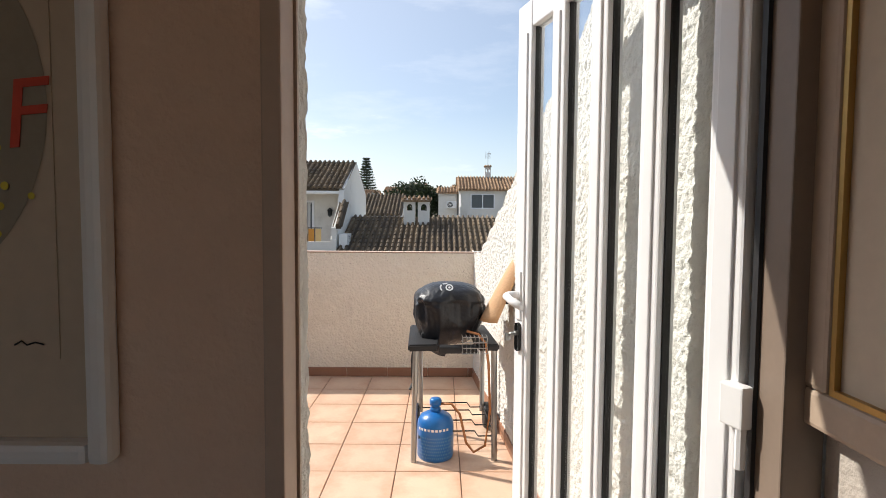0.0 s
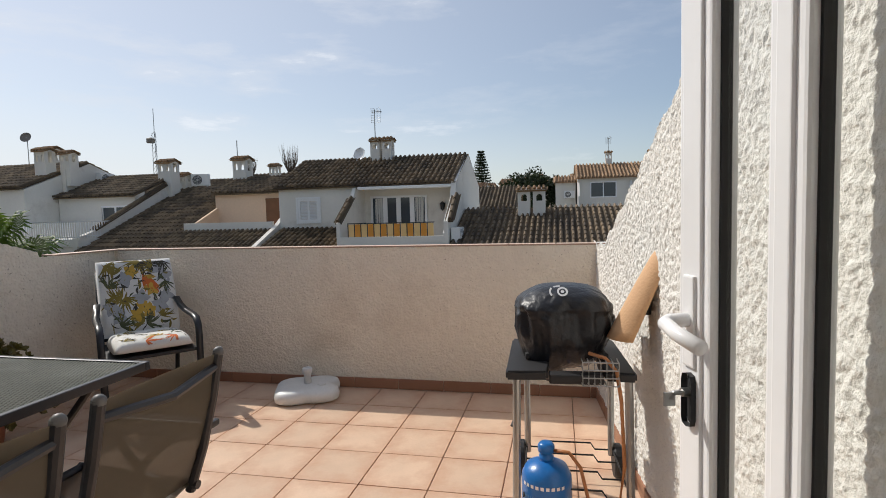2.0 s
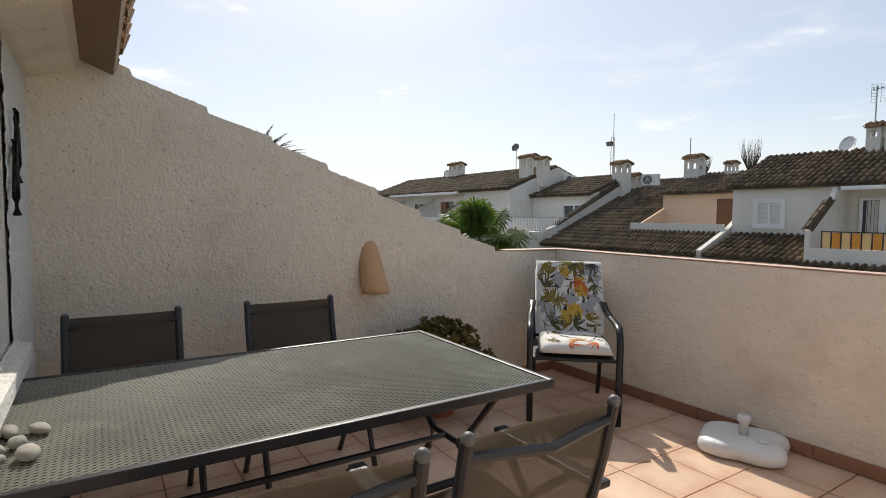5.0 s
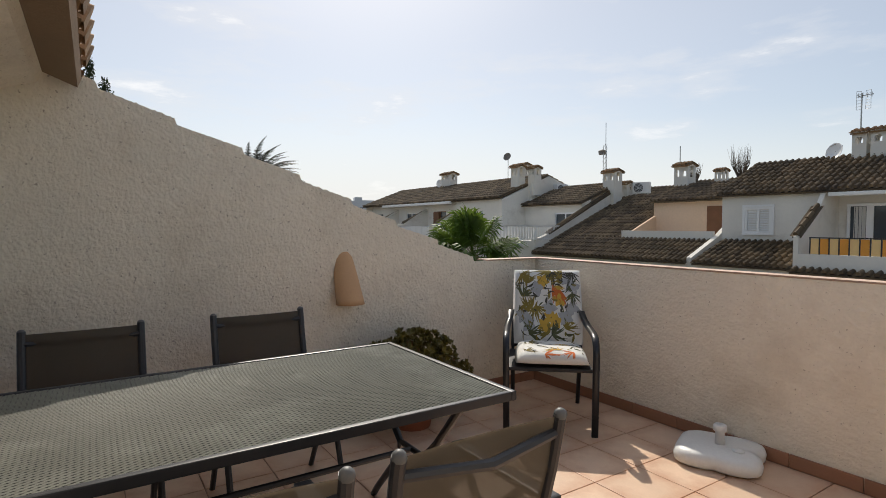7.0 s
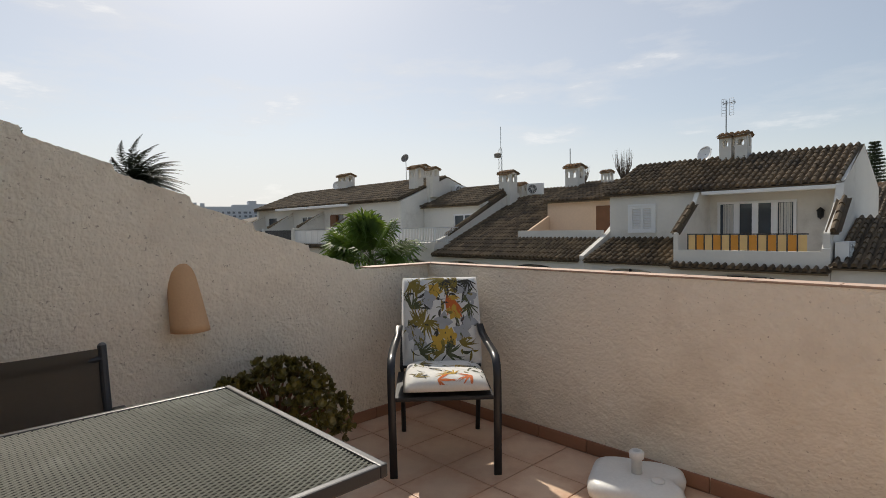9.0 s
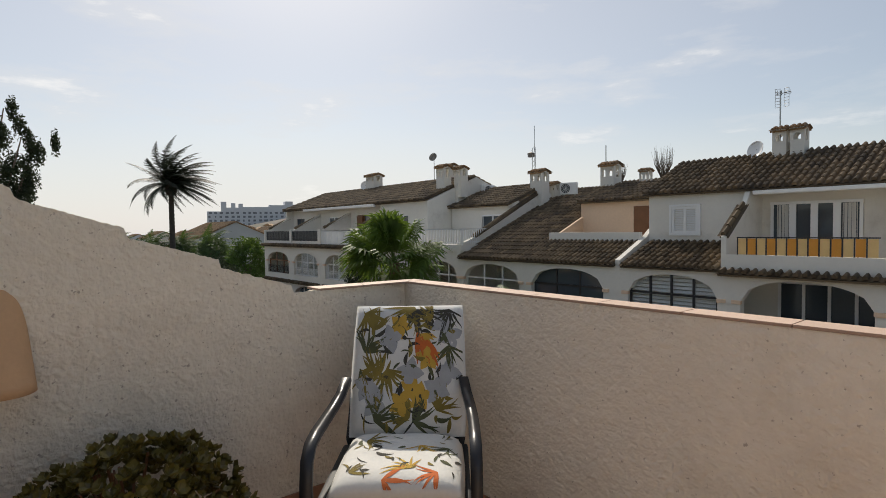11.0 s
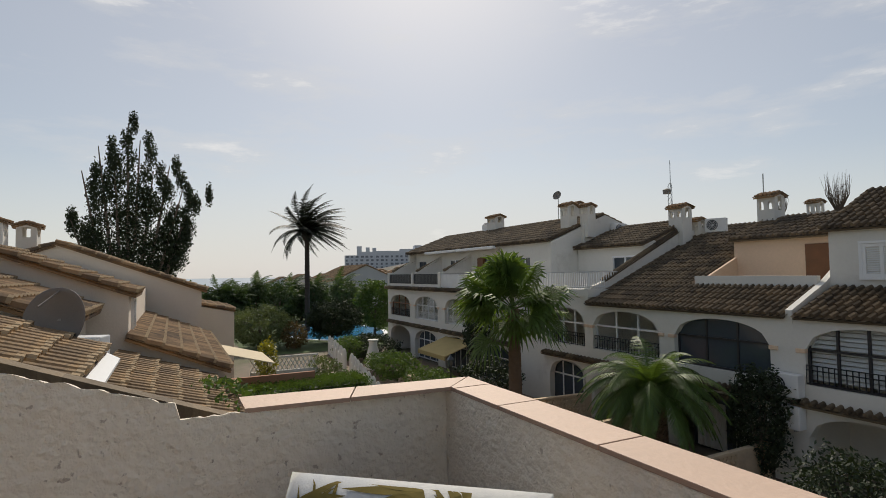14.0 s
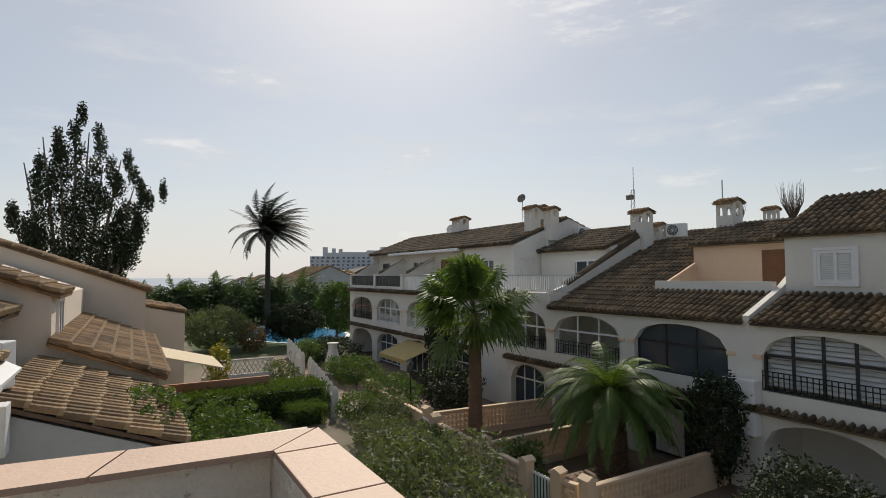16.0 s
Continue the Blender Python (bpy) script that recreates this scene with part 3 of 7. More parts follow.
def glazing(parent, xl, xr, zb, zs, zt, y, material, bars=4, rail=None):
    """Glazed front in an arch: posts, a transom, panes and a low guard of bars."""
    def head(x):
        s = (2 * x - xl - xr) / (xr - xl)
        return zs + (zt - zs) * math.sqrt(max(0, 1 - abs(s) ** 2.2))
    w = thing("window", "", "")
    w.parent = parent
    bm = bmesh.new()
    for i in range(bars + 1):
        x = xl + .04 + (xr - xl - .08) * i / bars
        box(bm, x - .03, x + .03, y - .03, y + .03, zb, head(min(max(x, xl + .06), xr - .06)))
    zt2 = zs + 0.02
    box(bm, xl, xr, y - .035, y + .035, zt2 - .03, zt2 + .03)
    box(bm, xl, xr, y - .035, y + .035, zb, zb + .06)
    part("window_frame", bm, material, w)
    bm = bmesh.new()
    pts = [(xl, zb), (xr, zb)] + [(xr + (xl - xr) * i / 12, head(xr + (xl - xr) * i / 12)) for i in range(13)]
    prism(bm, pts, "y", y - .004, y + .004)
    part("pane", bm, M_DARKGLASS if rail is None else GLASS, w)
    if rail is not None:
        bm = bmesh.new()
        n = int((xr - xl) / 0.13)
        for i in range(n + 1):
            x = xl + (xr - xl) * i / n
            box(bm, x - .01, x + .01, y - .12, y - .1, zb + .02, zb + .5)
        for z in (zb + .04, zb + .38, zb + .5):
            box(bm, xl, xr, y - .122, y - .098, z - .012, z + .012)
        part("guard_rail", bm, rail, w)
    return w


def square_window(parent, xl, xr, zb, zt, y, material, panes=2, shutters=False):
    w = thing("window", "", "")
    w.parent = parent
    bm = bmesh.new()
    for i in range(panes + 1):
        x = xl + (xr - xl) * i / panes
        box(bm, x - .04, x + .04, y - .05, y, zb, zt)
    for z in (zb, zt):
        box(bm, xl - .05, xr + .05, y - .06, y, z - .04, z + .04)
    part("window_frame", bm, material, w)
    if shutters:
        for i in range(panes):
            a, b = xl + (xr - xl) * i / panes + .05, xl + (xr - xl) * (i + 1) / panes - .05
            bm = bmesh.new()
            k = int((zt - zb) / .06)
            for j in range(k):
                z = zb + .05 + (zt - zb - .1) * j / k
                prism(bm, [(y - .045, z), (y - .01, z + .035), (y - .01, z + .045), (y - .045, z + .01)], "x", a, b)
            split("shutter_slat", bm, M_WHITE, w)
    else:
        bm = bmesh.new()
        box(bm, xl, xr, y - .02, y - .012, zb, zt)
        part("pane", bm, M_DARKGLASS, w)
    return w


def facade(h, x0, x1, arches, z_top, material=M_WALL):
    """Front wall with two storeys of arches, rooms behind them and side walls."""
    bm = bmesh.new()
    arch_wall(bm, x0, x1, -2.05, z_top, F, F + .25, [(a, b, -1.62, -.75, -.13) for a, b in arches])
    arch_wall(bm, x0, x1, G, -2.05, F, F + .25, [(a, b, G, -2.95, -2.3) for a, b in arches])
    part("wall", bm, material, h)
    bm = bmesh.new()
    box(bm, x0, x1, F + .25, F + 2.2, -2.05, -1.80)
    box(bm, x0, x1, F + .25, F + 2.2, -.02, 0.06)
    box(bm, x0, x1, F + 2.2, F + 2.4, G, 0.1)
    box(bm, x0, x0 + .12, F + .25, F + 2.2, G, -.02)
    box(bm, x1 - .12, x1, F + .25, F + 2.2, G, -.02)
    split("porch", bm, material, h, "white porch walls and floors behind the arches")
    for a, b in arches:     # tile ledges under the upper openings
        bm = bmesh.new()
        tile_slope(bm, (a - .3, F - .22, -2.12), (1, 0, 0), (0, 1, .35), b - a + .6, .24, .2, .24, 5)
        part("ledge", bm, M_ROOF, h, "row of tiles as a ledge")
        for x, s in ((a, 1), (b, -1)):
            bm = bmesh.new()
            box(bm, x - (.22 if s > 0 else .02), x + (.02 if s > 0 else .22), F - .05, F + .1, -.83, -.72, .02)
            part("capital", bm, M_WALL_ORANGE, h, "apricot stone capital")


def gable(bm, x, y0, y1, prof, th=.2):
    prism(bm, prof, "x", x, x + th)


# house with the striped balcony
hA = thing("house", "white terraced house with arches, tiled roof and striped balcony", "house", group="houses across the gardens")
AR_A = [(-6.80, -4.05), (-3.45, -0.55)]
facade(hA, -7.10, -.004, AR_A, 0.04)
bm = bmesh.new()
box(bm, -7.08, -3.98, 15.5, 15.7, 0, 2.36)
box(bm, -3.98, -.01, 16.303, 16.5, 0, 2.36)
for x, th in ((-3.97, .14), (-.16, .14)):
    prism(bm, [(F + .02, 0), (F + .02, 1.0), (15.0, 1.85), (15.4, 2.36), (16.3, 2.36), (16.3, 0)], "x", x, x + th)
box(bm, -3.83, -.16, F + .02, F + .16, 0.06, .52)
box(bm, -3.82, -.17, 15.45, 16.28, 2.30, 2.40)
split("upper_wall", bm, M_WALL, hA)
bm = bmesh.new()
prism(bm, [(F - .004, G), (F - .004, .6), (15.0, 1.8), (15.35, 2.42), (18.1, 3.62), (20.9, 2.42), (20.9, G)], "x", -.19, .0)
split("gable_wall", bm, M_WALL, hA)
roof_part(hA, (-7.0, F - .15, .08), (1, 0, 0), (0, 1, .37), 3.0, 2.05)
roof_part(hA, (-7.25, 15.3, 2.38), (1, 0, 0), (0, 1, .45), 7.2, 3.1)
roof_part(hA, (-.05, 20.9, 2.38), (-1, 0, 0), (0, -1, .45), 7.2, 3.1)
bm = bmesh.new()
tile_slope(bm, (-3.95, F - .26, .0), (1, 0, 0), (0, 1, .35), 3.95, .28, .2, .28, 5)
part("cornice", bm, M_ROOF, hA, "row of dark tiles under the balcony")
bm = bmesh.new()
lathe(bm, [(.01, 1.72), (.10, 1.64), (.11, 1.62), (.09, 1.60), (.075, 1.42), (.03, 1.40), (.01, 1.36)], 8, -.72, 16.2)
part("wall_lantern", bm, M_LANTERN, hA, "black wall lantern")
bm = bmesh.new()
for z in (1.04, 1.98):
    box(bm, -6.34, -5.32, 15.42, 15.499, z - .035, z + .035, .006)
for x in (-6.3, -5.36):
    box(bm, x - .04, x + .04, 15.43, 15.498, 1.075, 1.945, .006)
part("window_surround", bm, M_WHITE, hA, "white raised window surround")
for x in (-3.98, -.03):
    bm = bmesh.new()
    tile_slope(bm, (x - .04, F + .05, 1.02), (1, 0, 0), (0, 1, .68), .22, 1.6, .2, .36, 5)
    part("wall_cap", bm, M_ROOF, hA, "tiles capping the sloping balcony wall")
square_window(hA, -6.22, -5.44, 1.12, 1.9, 15.5, M_WHITE, 2, True)
square_window(hA, -3.55, -1.38, .12, 1.95, 16.3, M_PVC, 4)
for a, b in ((-3.42, -3.08), (-1.80, -1.46)):
    bm = bmesh.new()
    rows = [[bm.verts.new((a + (b - a) * k / 12, 16.275 + .008 * math.sin(k * 1.9), z)) for k in range(13)] for z in (.2, 1.9)]
    for k in range(12):
        bm.faces.new((rows[0][k], rows[0][k + 1], rows[1][k + 1], rows[1][k]))
    part("curtain", bm, M_CURTAIN, hA, "pale curtain drawn aside")
for x in (-3.0, -2.46, -1.92):
    bm = bmesh.new()
    box(bm, x - .09, x + .09, 16.22, 16.26, .14, 1.93, .006)
    part("door_stile", bm, M_PVC, hA)
bm = bmesh.new()
box(bm, -3.75, -.1, 15.28, 15.44, 2.2, 2.32, .03)
part("awning_box", bm, M_WHITE, hA, "white rolled-up awning box")
M_CLOTH1 = mat("orange_cloth", (0.76, 0.33, 0.06), 0.9, 0.1, 5.0)
M_CLOTH2 = mat("cream_cloth", (0.84, 0.57, 0.25), 0.9, 0.1, 5.0)
bm, bm2, bm3 = bmesh.new(), bmesh.new(), bmesh.new()
for i in range(13):
    a, w = -3.55 + i * .235, .235
    box(bm if i % 2 else bm2, a + .02, a + w - .02, F + .05, F + .06, .53, .96)
    box(bm3, a - .012, a + .012, F + .04, F + .07, .5, .99)
box(bm3, -3.57, -.48, F + .035, F + .075, .97, 1.0)
split("balcony_cloth", bm, M_CLOTH1, hA, "orange stripes of balcony cloth")
split("balcony_cloth", bm2, M_CLOTH2, hA, "cream stripes of balcony cloth")
part("balcony_rail", bm3, M_FRAME, hA)
for a, b in AR_A[:1]:
    glazing(hA, a, b, -1.62, -.75, -.13, F + .12, M_FRAME, 4, M_BLACK)
bm = bmesh.new()
for k in range(12):
    z = -1.5 + k * .115
    w = 1.36 if z < -.75 else 1.36 * math.sqrt(max(.1, 1 - ((z + .75) / .62) ** 2))
    prism(bm, [(F + .24, z), (F + .30, z + .075), (F + .30, z + .085), (F + .24, z + .01)], "x", -5.425 - w, -5.425 + w)
tagged(part("blind", bm, M_WHITE, hA, "white horizontal blind slats"), kind="stuff")
square_window(hA, -3.2, -.75, -1.78, -.35, F + 2.19, M_PVC, 4)
chimney(-3.62, 18.0, 3.45, 1.0, .40, .46, 2, 1)

# house with the apricot roof terrace
hB = thing("house", "white terraced house with long tiled roof and apricot terrace", "house", group="houses across the gardens")
AR_B = [(-14.55, -11.40), (-10.80, -7.70)]
facade(hB, -14.85, -7.10, AR_B, 0.04)
SB = .42
def zb(y):
    return .08 + SB * (y - F + .15)
roof_part(hB, (-14.8, F - .15, .08), (1, 0, 0), (0, 1, SB), 7.55, 1.9)
roof_part(hB, (-14.8, 15.25, zb(15.25)), (1, 0, 0), (0, 1, SB), 3.6, 5.2)
roof_part(hB, (-11.3, 17.2, 2.36), (1, 0, 0), (0, 1, .36), 4.1, 2.4)
bm = bmesh.new()
box(bm, -11.15, -7.25, 15.2, 15.35, zb(15.1), 1.12)
part("terrace_wall", bm, M_WALL, hB)
bm = bmesh.new()
box(bm, -11.2, -7.2, 17.4, 17.6, .3, 2.4)
prism(bm, [(15.35, .2), (15.35, zb(15.35) + .05), (17.4, zb(17.4) + .05), (17.4, .2)], "x", -11.2, -11.1)
split("upper_wall", bm, M_WALL_ORANGE, hB, "apricot back wall of the roof terrace")
bm = bmesh.new()
box(bm, -8.75, -7.75, 17.36, 17.4, .5, 2.1)
part("door", bm, M_DARKWOOD, hB, "brown wooden terrace door")
bm = bmesh.new()
prism(bm, [(F - .02, -.1), (F - .02, .25), (15.3, .95), (16.2, 1.5), (17.5, 2.4), (19.6, 3.2), (19.6, -.1)], "x", -7.25, -7.08)
part("party_wall", bm, M_WALL, hB)
for a, b in AR_B:
    glazing(hB, a, b, -1.62, -.75, -.13, F + .2, M_WHITE if a < -12 else M_FRAME, 3, M_BLACK if a < -12 else None)
for a, b, mt in ((-14.3, -11.65, M_WHITE), (-10.6, -7.9, M_FRAME)):
    glazing(hB, a, b, G + .05, -2.95, -2.35, F + .55, mt, 4)
    for c in (a + .15, (a + b) / 2 + .1):
        bm = bmesh.new()
        rows = [[bm.verts.new((c + 1.0 * k / 30, F + .50 + .02 * math.sin(k * 1.7), z)) for k in range(31)] for z in (G + .1, -2.75)]
        for k in range(30):
            bm.faces.new((rows[0][k], rows[0][k + 1], rows[1][k + 1], rows[1][k]))
        part("curtain", bm, M_CURTAIN, hB, "pale hanging curtain")
chimney(-11.05, 19.4, 2.75, 1.42, .68, .6)
chimney(-12.3, 24.6, 3.0, 1.35, .5, .45)
chimney(-10.2, 24.8, 3.0, 1.45, .42, .42, 1, 1)

# house with the white railed balcony
def bar_rail(parent, p, q, z0, z1, gap, material, label="", thick=.014):
    """A rail of upright bars from p to q in the plan, with a top and a bottom bar."""
    p, q = Vector((*p, 0)), Vector((*q, 0))
    d = (q - p).normalized()
    n = Vector((-d.y, d.x, 0)) * thick
    bm = bmesh.new()

    def bar(a, b, za, zb):
        quads(bm, [(v.x, v.y, z) for z in (za, zb) for v in (a - n, b - n, b + n, a + n)],
              ((3, 2, 1, 0), (4, 5, 6, 7), (0, 1, 5, 4), (1, 2, 6, 5), (2, 3, 7, 6), (3, 0, 4, 7)))
    k = int((q - p).length / gap)
    for i in range(k + 1):
        c = p + (q - p) * (i / k)
        w = thick * (2.2 if i % 9 == 0 else 1)
        bar(c - d * w, c + d * w, z0, z1)
    bar(p, q, z1 - .05, z1)
    bar(p, q, z0 + .06, z0 + .10)
    return part("balcony_rail", bm, material, parent, label)


hC = thing("house", "white terraced house with a white railed balcony", "house", group="houses across the gardens")
AR_C = [(-17.25, -15.0)]
facade(hC, -19.2, -14.85, AR_C, 0.34)
bm = bmesh.new()
box(bm, -19.18, -14.66, F - .06, 17.0, .34, .62)
part("balcony_floor", bm, M_WALL, hC, "white balcony slab")
bm = bmesh.new()
arch_wall(bm, -19.1, -14.95, .62, 2.5, 17.0, 17.2, [(-16.75, -15.35, 1.0, 1.95, 1.95)])
prism(bm, [(F - .052, .2), (F - .052, .66), (14.5, .92), (17.2, 2.2), (19.0, 3.05), (20.4, 3.05), (20.4, .2)], "x", -14.92, -14.72)
split("upper_wall", bm, M_WALL, hC)
bm = bmesh.new()
tile_slope(bm, (-14.94, 14.55, .97), (1, 0, 0), (0, 1, .474), .24, 5.0, .22, .36, 4, .01)
part("wall_cap", bm, M_ROOF, hC, "tiles capping the sloping party wall")
roof_part(hC, (-19.2, 16.75, 2.42), (1, 0, 0), (0, 1, .36), 4.35, 3.3)
square_window(hC, -16.75, -15.35, 1.0, 1.95, 17.05, M_PVC, 2)
bar_rail(hC, (-19.15, F), (-14.63, F), .62, 1.33, .11, M_WHITE, "white painted metal rail")
bar_rail(hC, (-14.68, F), (-14.76, 15.3), .66, 1.33, .13, M_WHITE, "white painted metal rail")
for a, b in AR_C:
    glazing(hC, a, b, -1.62, -.75, -.13, F + .2, M_WHITE, 3, M_BLACK)
glazing(hC, -18.0, -15.4, G + .1, -2.95, -2.4, F + .3, M_WHITE, 4)
chimney(-14.85, 19.1, 2.95, 1.2, .72, .6)
chimney(-14.8, 20.1, 2.75, .8, .55, .5)

# far left block, four more houses
hD = thing("house", "white block of terraced houses with arches and sloping terrace walls", "house", group="houses across the gardens")
AR_D = [(-35.93, -32.3), (-31.5, -28.05), (-27.1, -24.3), (-23.2, -19.9)]
facade(hD, -36.45, -19.2, AR_D, 0.28)
bm = bmesh.new()
tile_slope(bm, (-36.55, F - .24, .30), (1, 0, 0), (0, 1, .35), 17.3, .28, .22, .28, 4)
part("cornice", bm, M_ROOF, hD, "row of tiles as a cornice")
bm = bmesh.new()
box(bm, -36.4, -19.3, F + .25, 15.9, .06, .40)
part("terrace_floor", bm, M_WALL, hD)
bm = bmesh.new()
prism(bm, [(F + .02, G), (F + .02, .4), (15.4, .62), (15.4, 2.76), (18.9, 4.16), (22.4, 2.9), (22.4, G)], "x", -19.4, -19.15)
prism(bm, [(F + .02, G), (F + .02, .4), (15.4, 1.2), (15.4, 2.76), (18.9, 4.16), (22.4, 2.9), (22.4, G)], "x", -36.45, -36.2)
box(bm, -19.15, -18.95, 17.3, 17.9, .6, 3.75)
split("gable_wall", bm, M_WALL, hD)
bm = bmesh.new()
arch_wall(bm, -36.2, -23.6, .4, 2.86, 15.9, 16.1, [(-35.6, -34.3, .4, 2.2, 2.2), (-30.6, -29.2, .4, 2.2, 2.2), (-26.9, -25.4, .4, 2.25, 2.25)])
arch_wall(bm, -23.6, -19.4, .4, 2.80, 15.45, 15.65, [(-21.9, -20.9, 1.25, 2.1, 2.1)])
for x in (-36.45, -32.05, -27.95, -23.85):
    prism(bm, [(F - .02, .40), (F - .02, 1.40), (F + .32, 1.42), (16.0, 2.55), (16.0, .40)], "x", x, x + .30)
for a, b in ((-36.15, -32.05), (-31.75, -27.95), (-23.55, -19.4)):
    box(bm, a, b, F + .02, F + .14, .40, .66)
split("upper_wall", bm, M_WALL, hD)
roof_part(hD, (-36.7, 15.25, 2.82), (1, 0, 0), (0, 1, .38), 17.45, 3.95, None, .23, .42)
roof_part(hD, (-19.2, 22.5, 2.86), (-1, 0, 0), (0, -1, .36), 17.4, 3.85, None, .27, .45)
for x in (-36.45, -32.05, -27.95, -23.85):
    bm = bmesh.new()
    tile_slope(bm, (x + .02, F + .34, 1.46), (1, 0, 0), (0, 1, .465), .26, 2.3, .24, .4, 4, .01)
    part("wall_cap", bm, M_ROOF, hD, "tiles capping a sloping wall")
for a, b, zt, mt in ((-35.6, -34.3, 2.2, M_FRAME), (-30.6, -29.2, 2.2, M_WHITE), (-26.9, -25.4, 2.25, M_DARKWOOD)):
    square_window(hD, a, b, .45, zt, 16.0, mt, 2)
square_window(hD, -21.9, -20.9, 1.25, 2.1, 15.55, M_PVC, 2)
bm = bmesh.new()
box(bm, -26.85, -26.2, 15.84, 15.95, .5, 2.2, .01)
part("door", bm, M_DARKWOOD, hD, "honey brown wooden terrace door")
# bars packed close and dark to stand in for the shaded terrace behind
for a, b in ((-36.15, -32.05), (-31.75, -27.95)):
    bar_rail(hD, (a, F + .08), (b, F + .08), .66, 1.30, .055, M_FRAME, "rail of close dark bars standing in for the shaded terrace", .016)
bar_rail(hD, (-27.65, F + .08), (-23.85, F + .08), .40, 1.32, .075, M_WHITE, "white painted slatted rail", .022)
for a, b in ((-33.0, -28.4), (-28.3, -23.9)):
    bm = bmesh.new()
    box(bm, a, b, 15.15, 15.35, 2.66, 2.82, .03)
    part("awning_box", bm, M_WHITE, hD, "white rolled-up awning box")
for i, (a, b) in enumerate(AR_D):
    glazing(hD, a, b, -1.62, -.75, -.13, F + .2, M_DARKWOOD if i == 0 else M_WHITE, 3 if i == 0 else 4, M_BLACK if i == 0 else M_WHITE)
    if i:
        glazing(hD, a, b, G + .1, -2.95, -2.35, F + .3, M_WHITE, 4)
chimney(-19.65, 16.95, 3.3, 1.45, .6, .55)
chimney(-23.0, 20.3, 3.8, 1.55, .8, .6)
chimney(-19.0, 17.6, 3.6, 1.02, .55, .5)
chimney(-29.5, 18.9, 4.15, 1.0, 1.05, .7)

# low roof to the east of the striped balcony
hE = thing("house", "white single-storey house with a low brown tiled roof", "house", group="houses across the gardens")
bm = bmesh.new()
prism(bm, [(F, G), (F, .1), (17.2, 1.35), (21, .1), (21, G)], "x", .01, 8.0)
part("wall", bm, M_WALL, hE)
roof_part(hE, (.03, F - .2, .15), (1, 0, 0), (0, 1, .35), 8.0, 3.75)
chimney(2.6, 16.4, 1.0, 1.15, .44, .45, 2, 1)


# ---- things on the terrace ----
def sling_mat(name, color):
    """Woven plastic mesh that lets some light through."""
    m = mat(name, color, 0.7, 0.1, 4.0, 0.15, 400, fine=0.1)
    n, l = m.node_tree.nodes, m.node_tree.links
    b, o = n["Principled BSDF"], n["Material Output"]
    tr, tl, m1, m2 = n.new("ShaderNodeBsdfTransparent"), n.new("ShaderNodeBsdfTranslucent"), n.new("ShaderNodeMixShader"), n.new("ShaderNodeMixShader")
    tl.inputs["Color"].default_value = (color[0] * 1.6, color[1] * 1.5, color[2] * 1.3, 1)
    m1.inputs[0].default_value, m2.inputs[0].default_value = 0.35, 0.22
    l.new(b.outputs[0], m1.inputs[1])
    l.new(tl.outputs[0], m1.inputs[2])
    l.new(m1.outputs[0], m2.inputs[1])
    l.new(tr.outputs[0], m2.inputs[2])
    l.new(m2.outputs[0], o.inputs["Surface"])
    return m


M_LINING = mat("brown_lining", (0.52, 0.39, 0.30), 0.6, 0.08, 4.0)
# brown darkened to keep the door frame in shade where sun reaches it
M_BROWNFRAME = mat("shaded_frame_brown", (0.22, 0.165, 0.125), 0.55, 0.12, 4.0)
M_CAP = mat("grey_plastic_cap", (0.12, 0.12, 0.118), 0.5, 0.15, 20.0)
M_ARM = mat("black_enamel", (0.02, 0.02, 0.022), 0.32, 0.15, 9.0, 0.05, 200)
M_TABLETOP = mat("dusty_wire_mesh", (0.19, 0.185, 0.14), 0.5, 0.3, 3.0, fine=0.12, stain=(0.31, 0.31, 0.25), stain_at=0.57)
# dark base stands for the shade below the mesh, with paler stains
M_UNDER = mat("mesh_gap_shade", (0.028, 0.028, 0.021), 0.85, 0.3, 3.0, stain=(0.075, 0.075, 0.058), stain_at=0.58, spec=0.2)
M_SLING = sling_mat("brown_sling", (0.092, 0.074, 0.055))
M_COVER = mat("black_cover", (0.008, 0.009, 0.013), 0.40, 0.2, 9.0, 0.7, 15, fine=0.15)
M_BLUE = mat("blue_enamel", (0.015, 0.15, 0.46), 0.30, 0.12, 6.0, 0.05, 60)
M_HOSE = mat("orange_hose", (0.42, 0.17, 0.06), 0.5, 0.1, 12.0)
M_CLOTHW = mat("white_cushion_cloth", (0.70, 0.685, 0.64), 0.9, 0.06, 6.0, 0.15, 300, stain=(0.52, 0.54, 0.56), stain_at=0.60)
M_PLASTIC = mat("white_plastic", (0.74, 0.74, 0.72), 0.42, 0.08, 5.0, stain=(0.5, 0.48, 0.43), stain_at=0.72)
M_POT = mat("terracotta_pot", (0.36, 0.13, 0.07), 0.7, 0.15, 6.0, 0.1, 60)
M_SOIL = mat("potting_soil", (0.05, 0.035, 0.025), 1.0, 0.3, 20.0, 0.5, 80)
M_JADE = leaf_mat("jade_leaf", (0.13, 0.105, 0.024), 0.36, 0.15, 0.5)
M_STONE = mat("grey_pebble", (0.36, 0.34, 0.29), 0.8, 0.2, 14.0, 0.1, 80, rand=0.3)
M_IRON = mat("black_iron", (0.02, 0.018, 0.016), 0.5, 0.2, 10.0, 0.1, 100, metal=0.5)
M_BRASS = mat("gold_line", (0.45, 0.28, 0.09), 0.4, 0.1, 10.0, metal=0.7)
M_BEIGE = mat("beige_frame", (0.46, 0.35, 0.26), 0.6, 0.08, 5.0)
M_PAPER = mat("poster_paper", (0.56, 0.46, 0.35), 0.8, 0.05, 3.0)
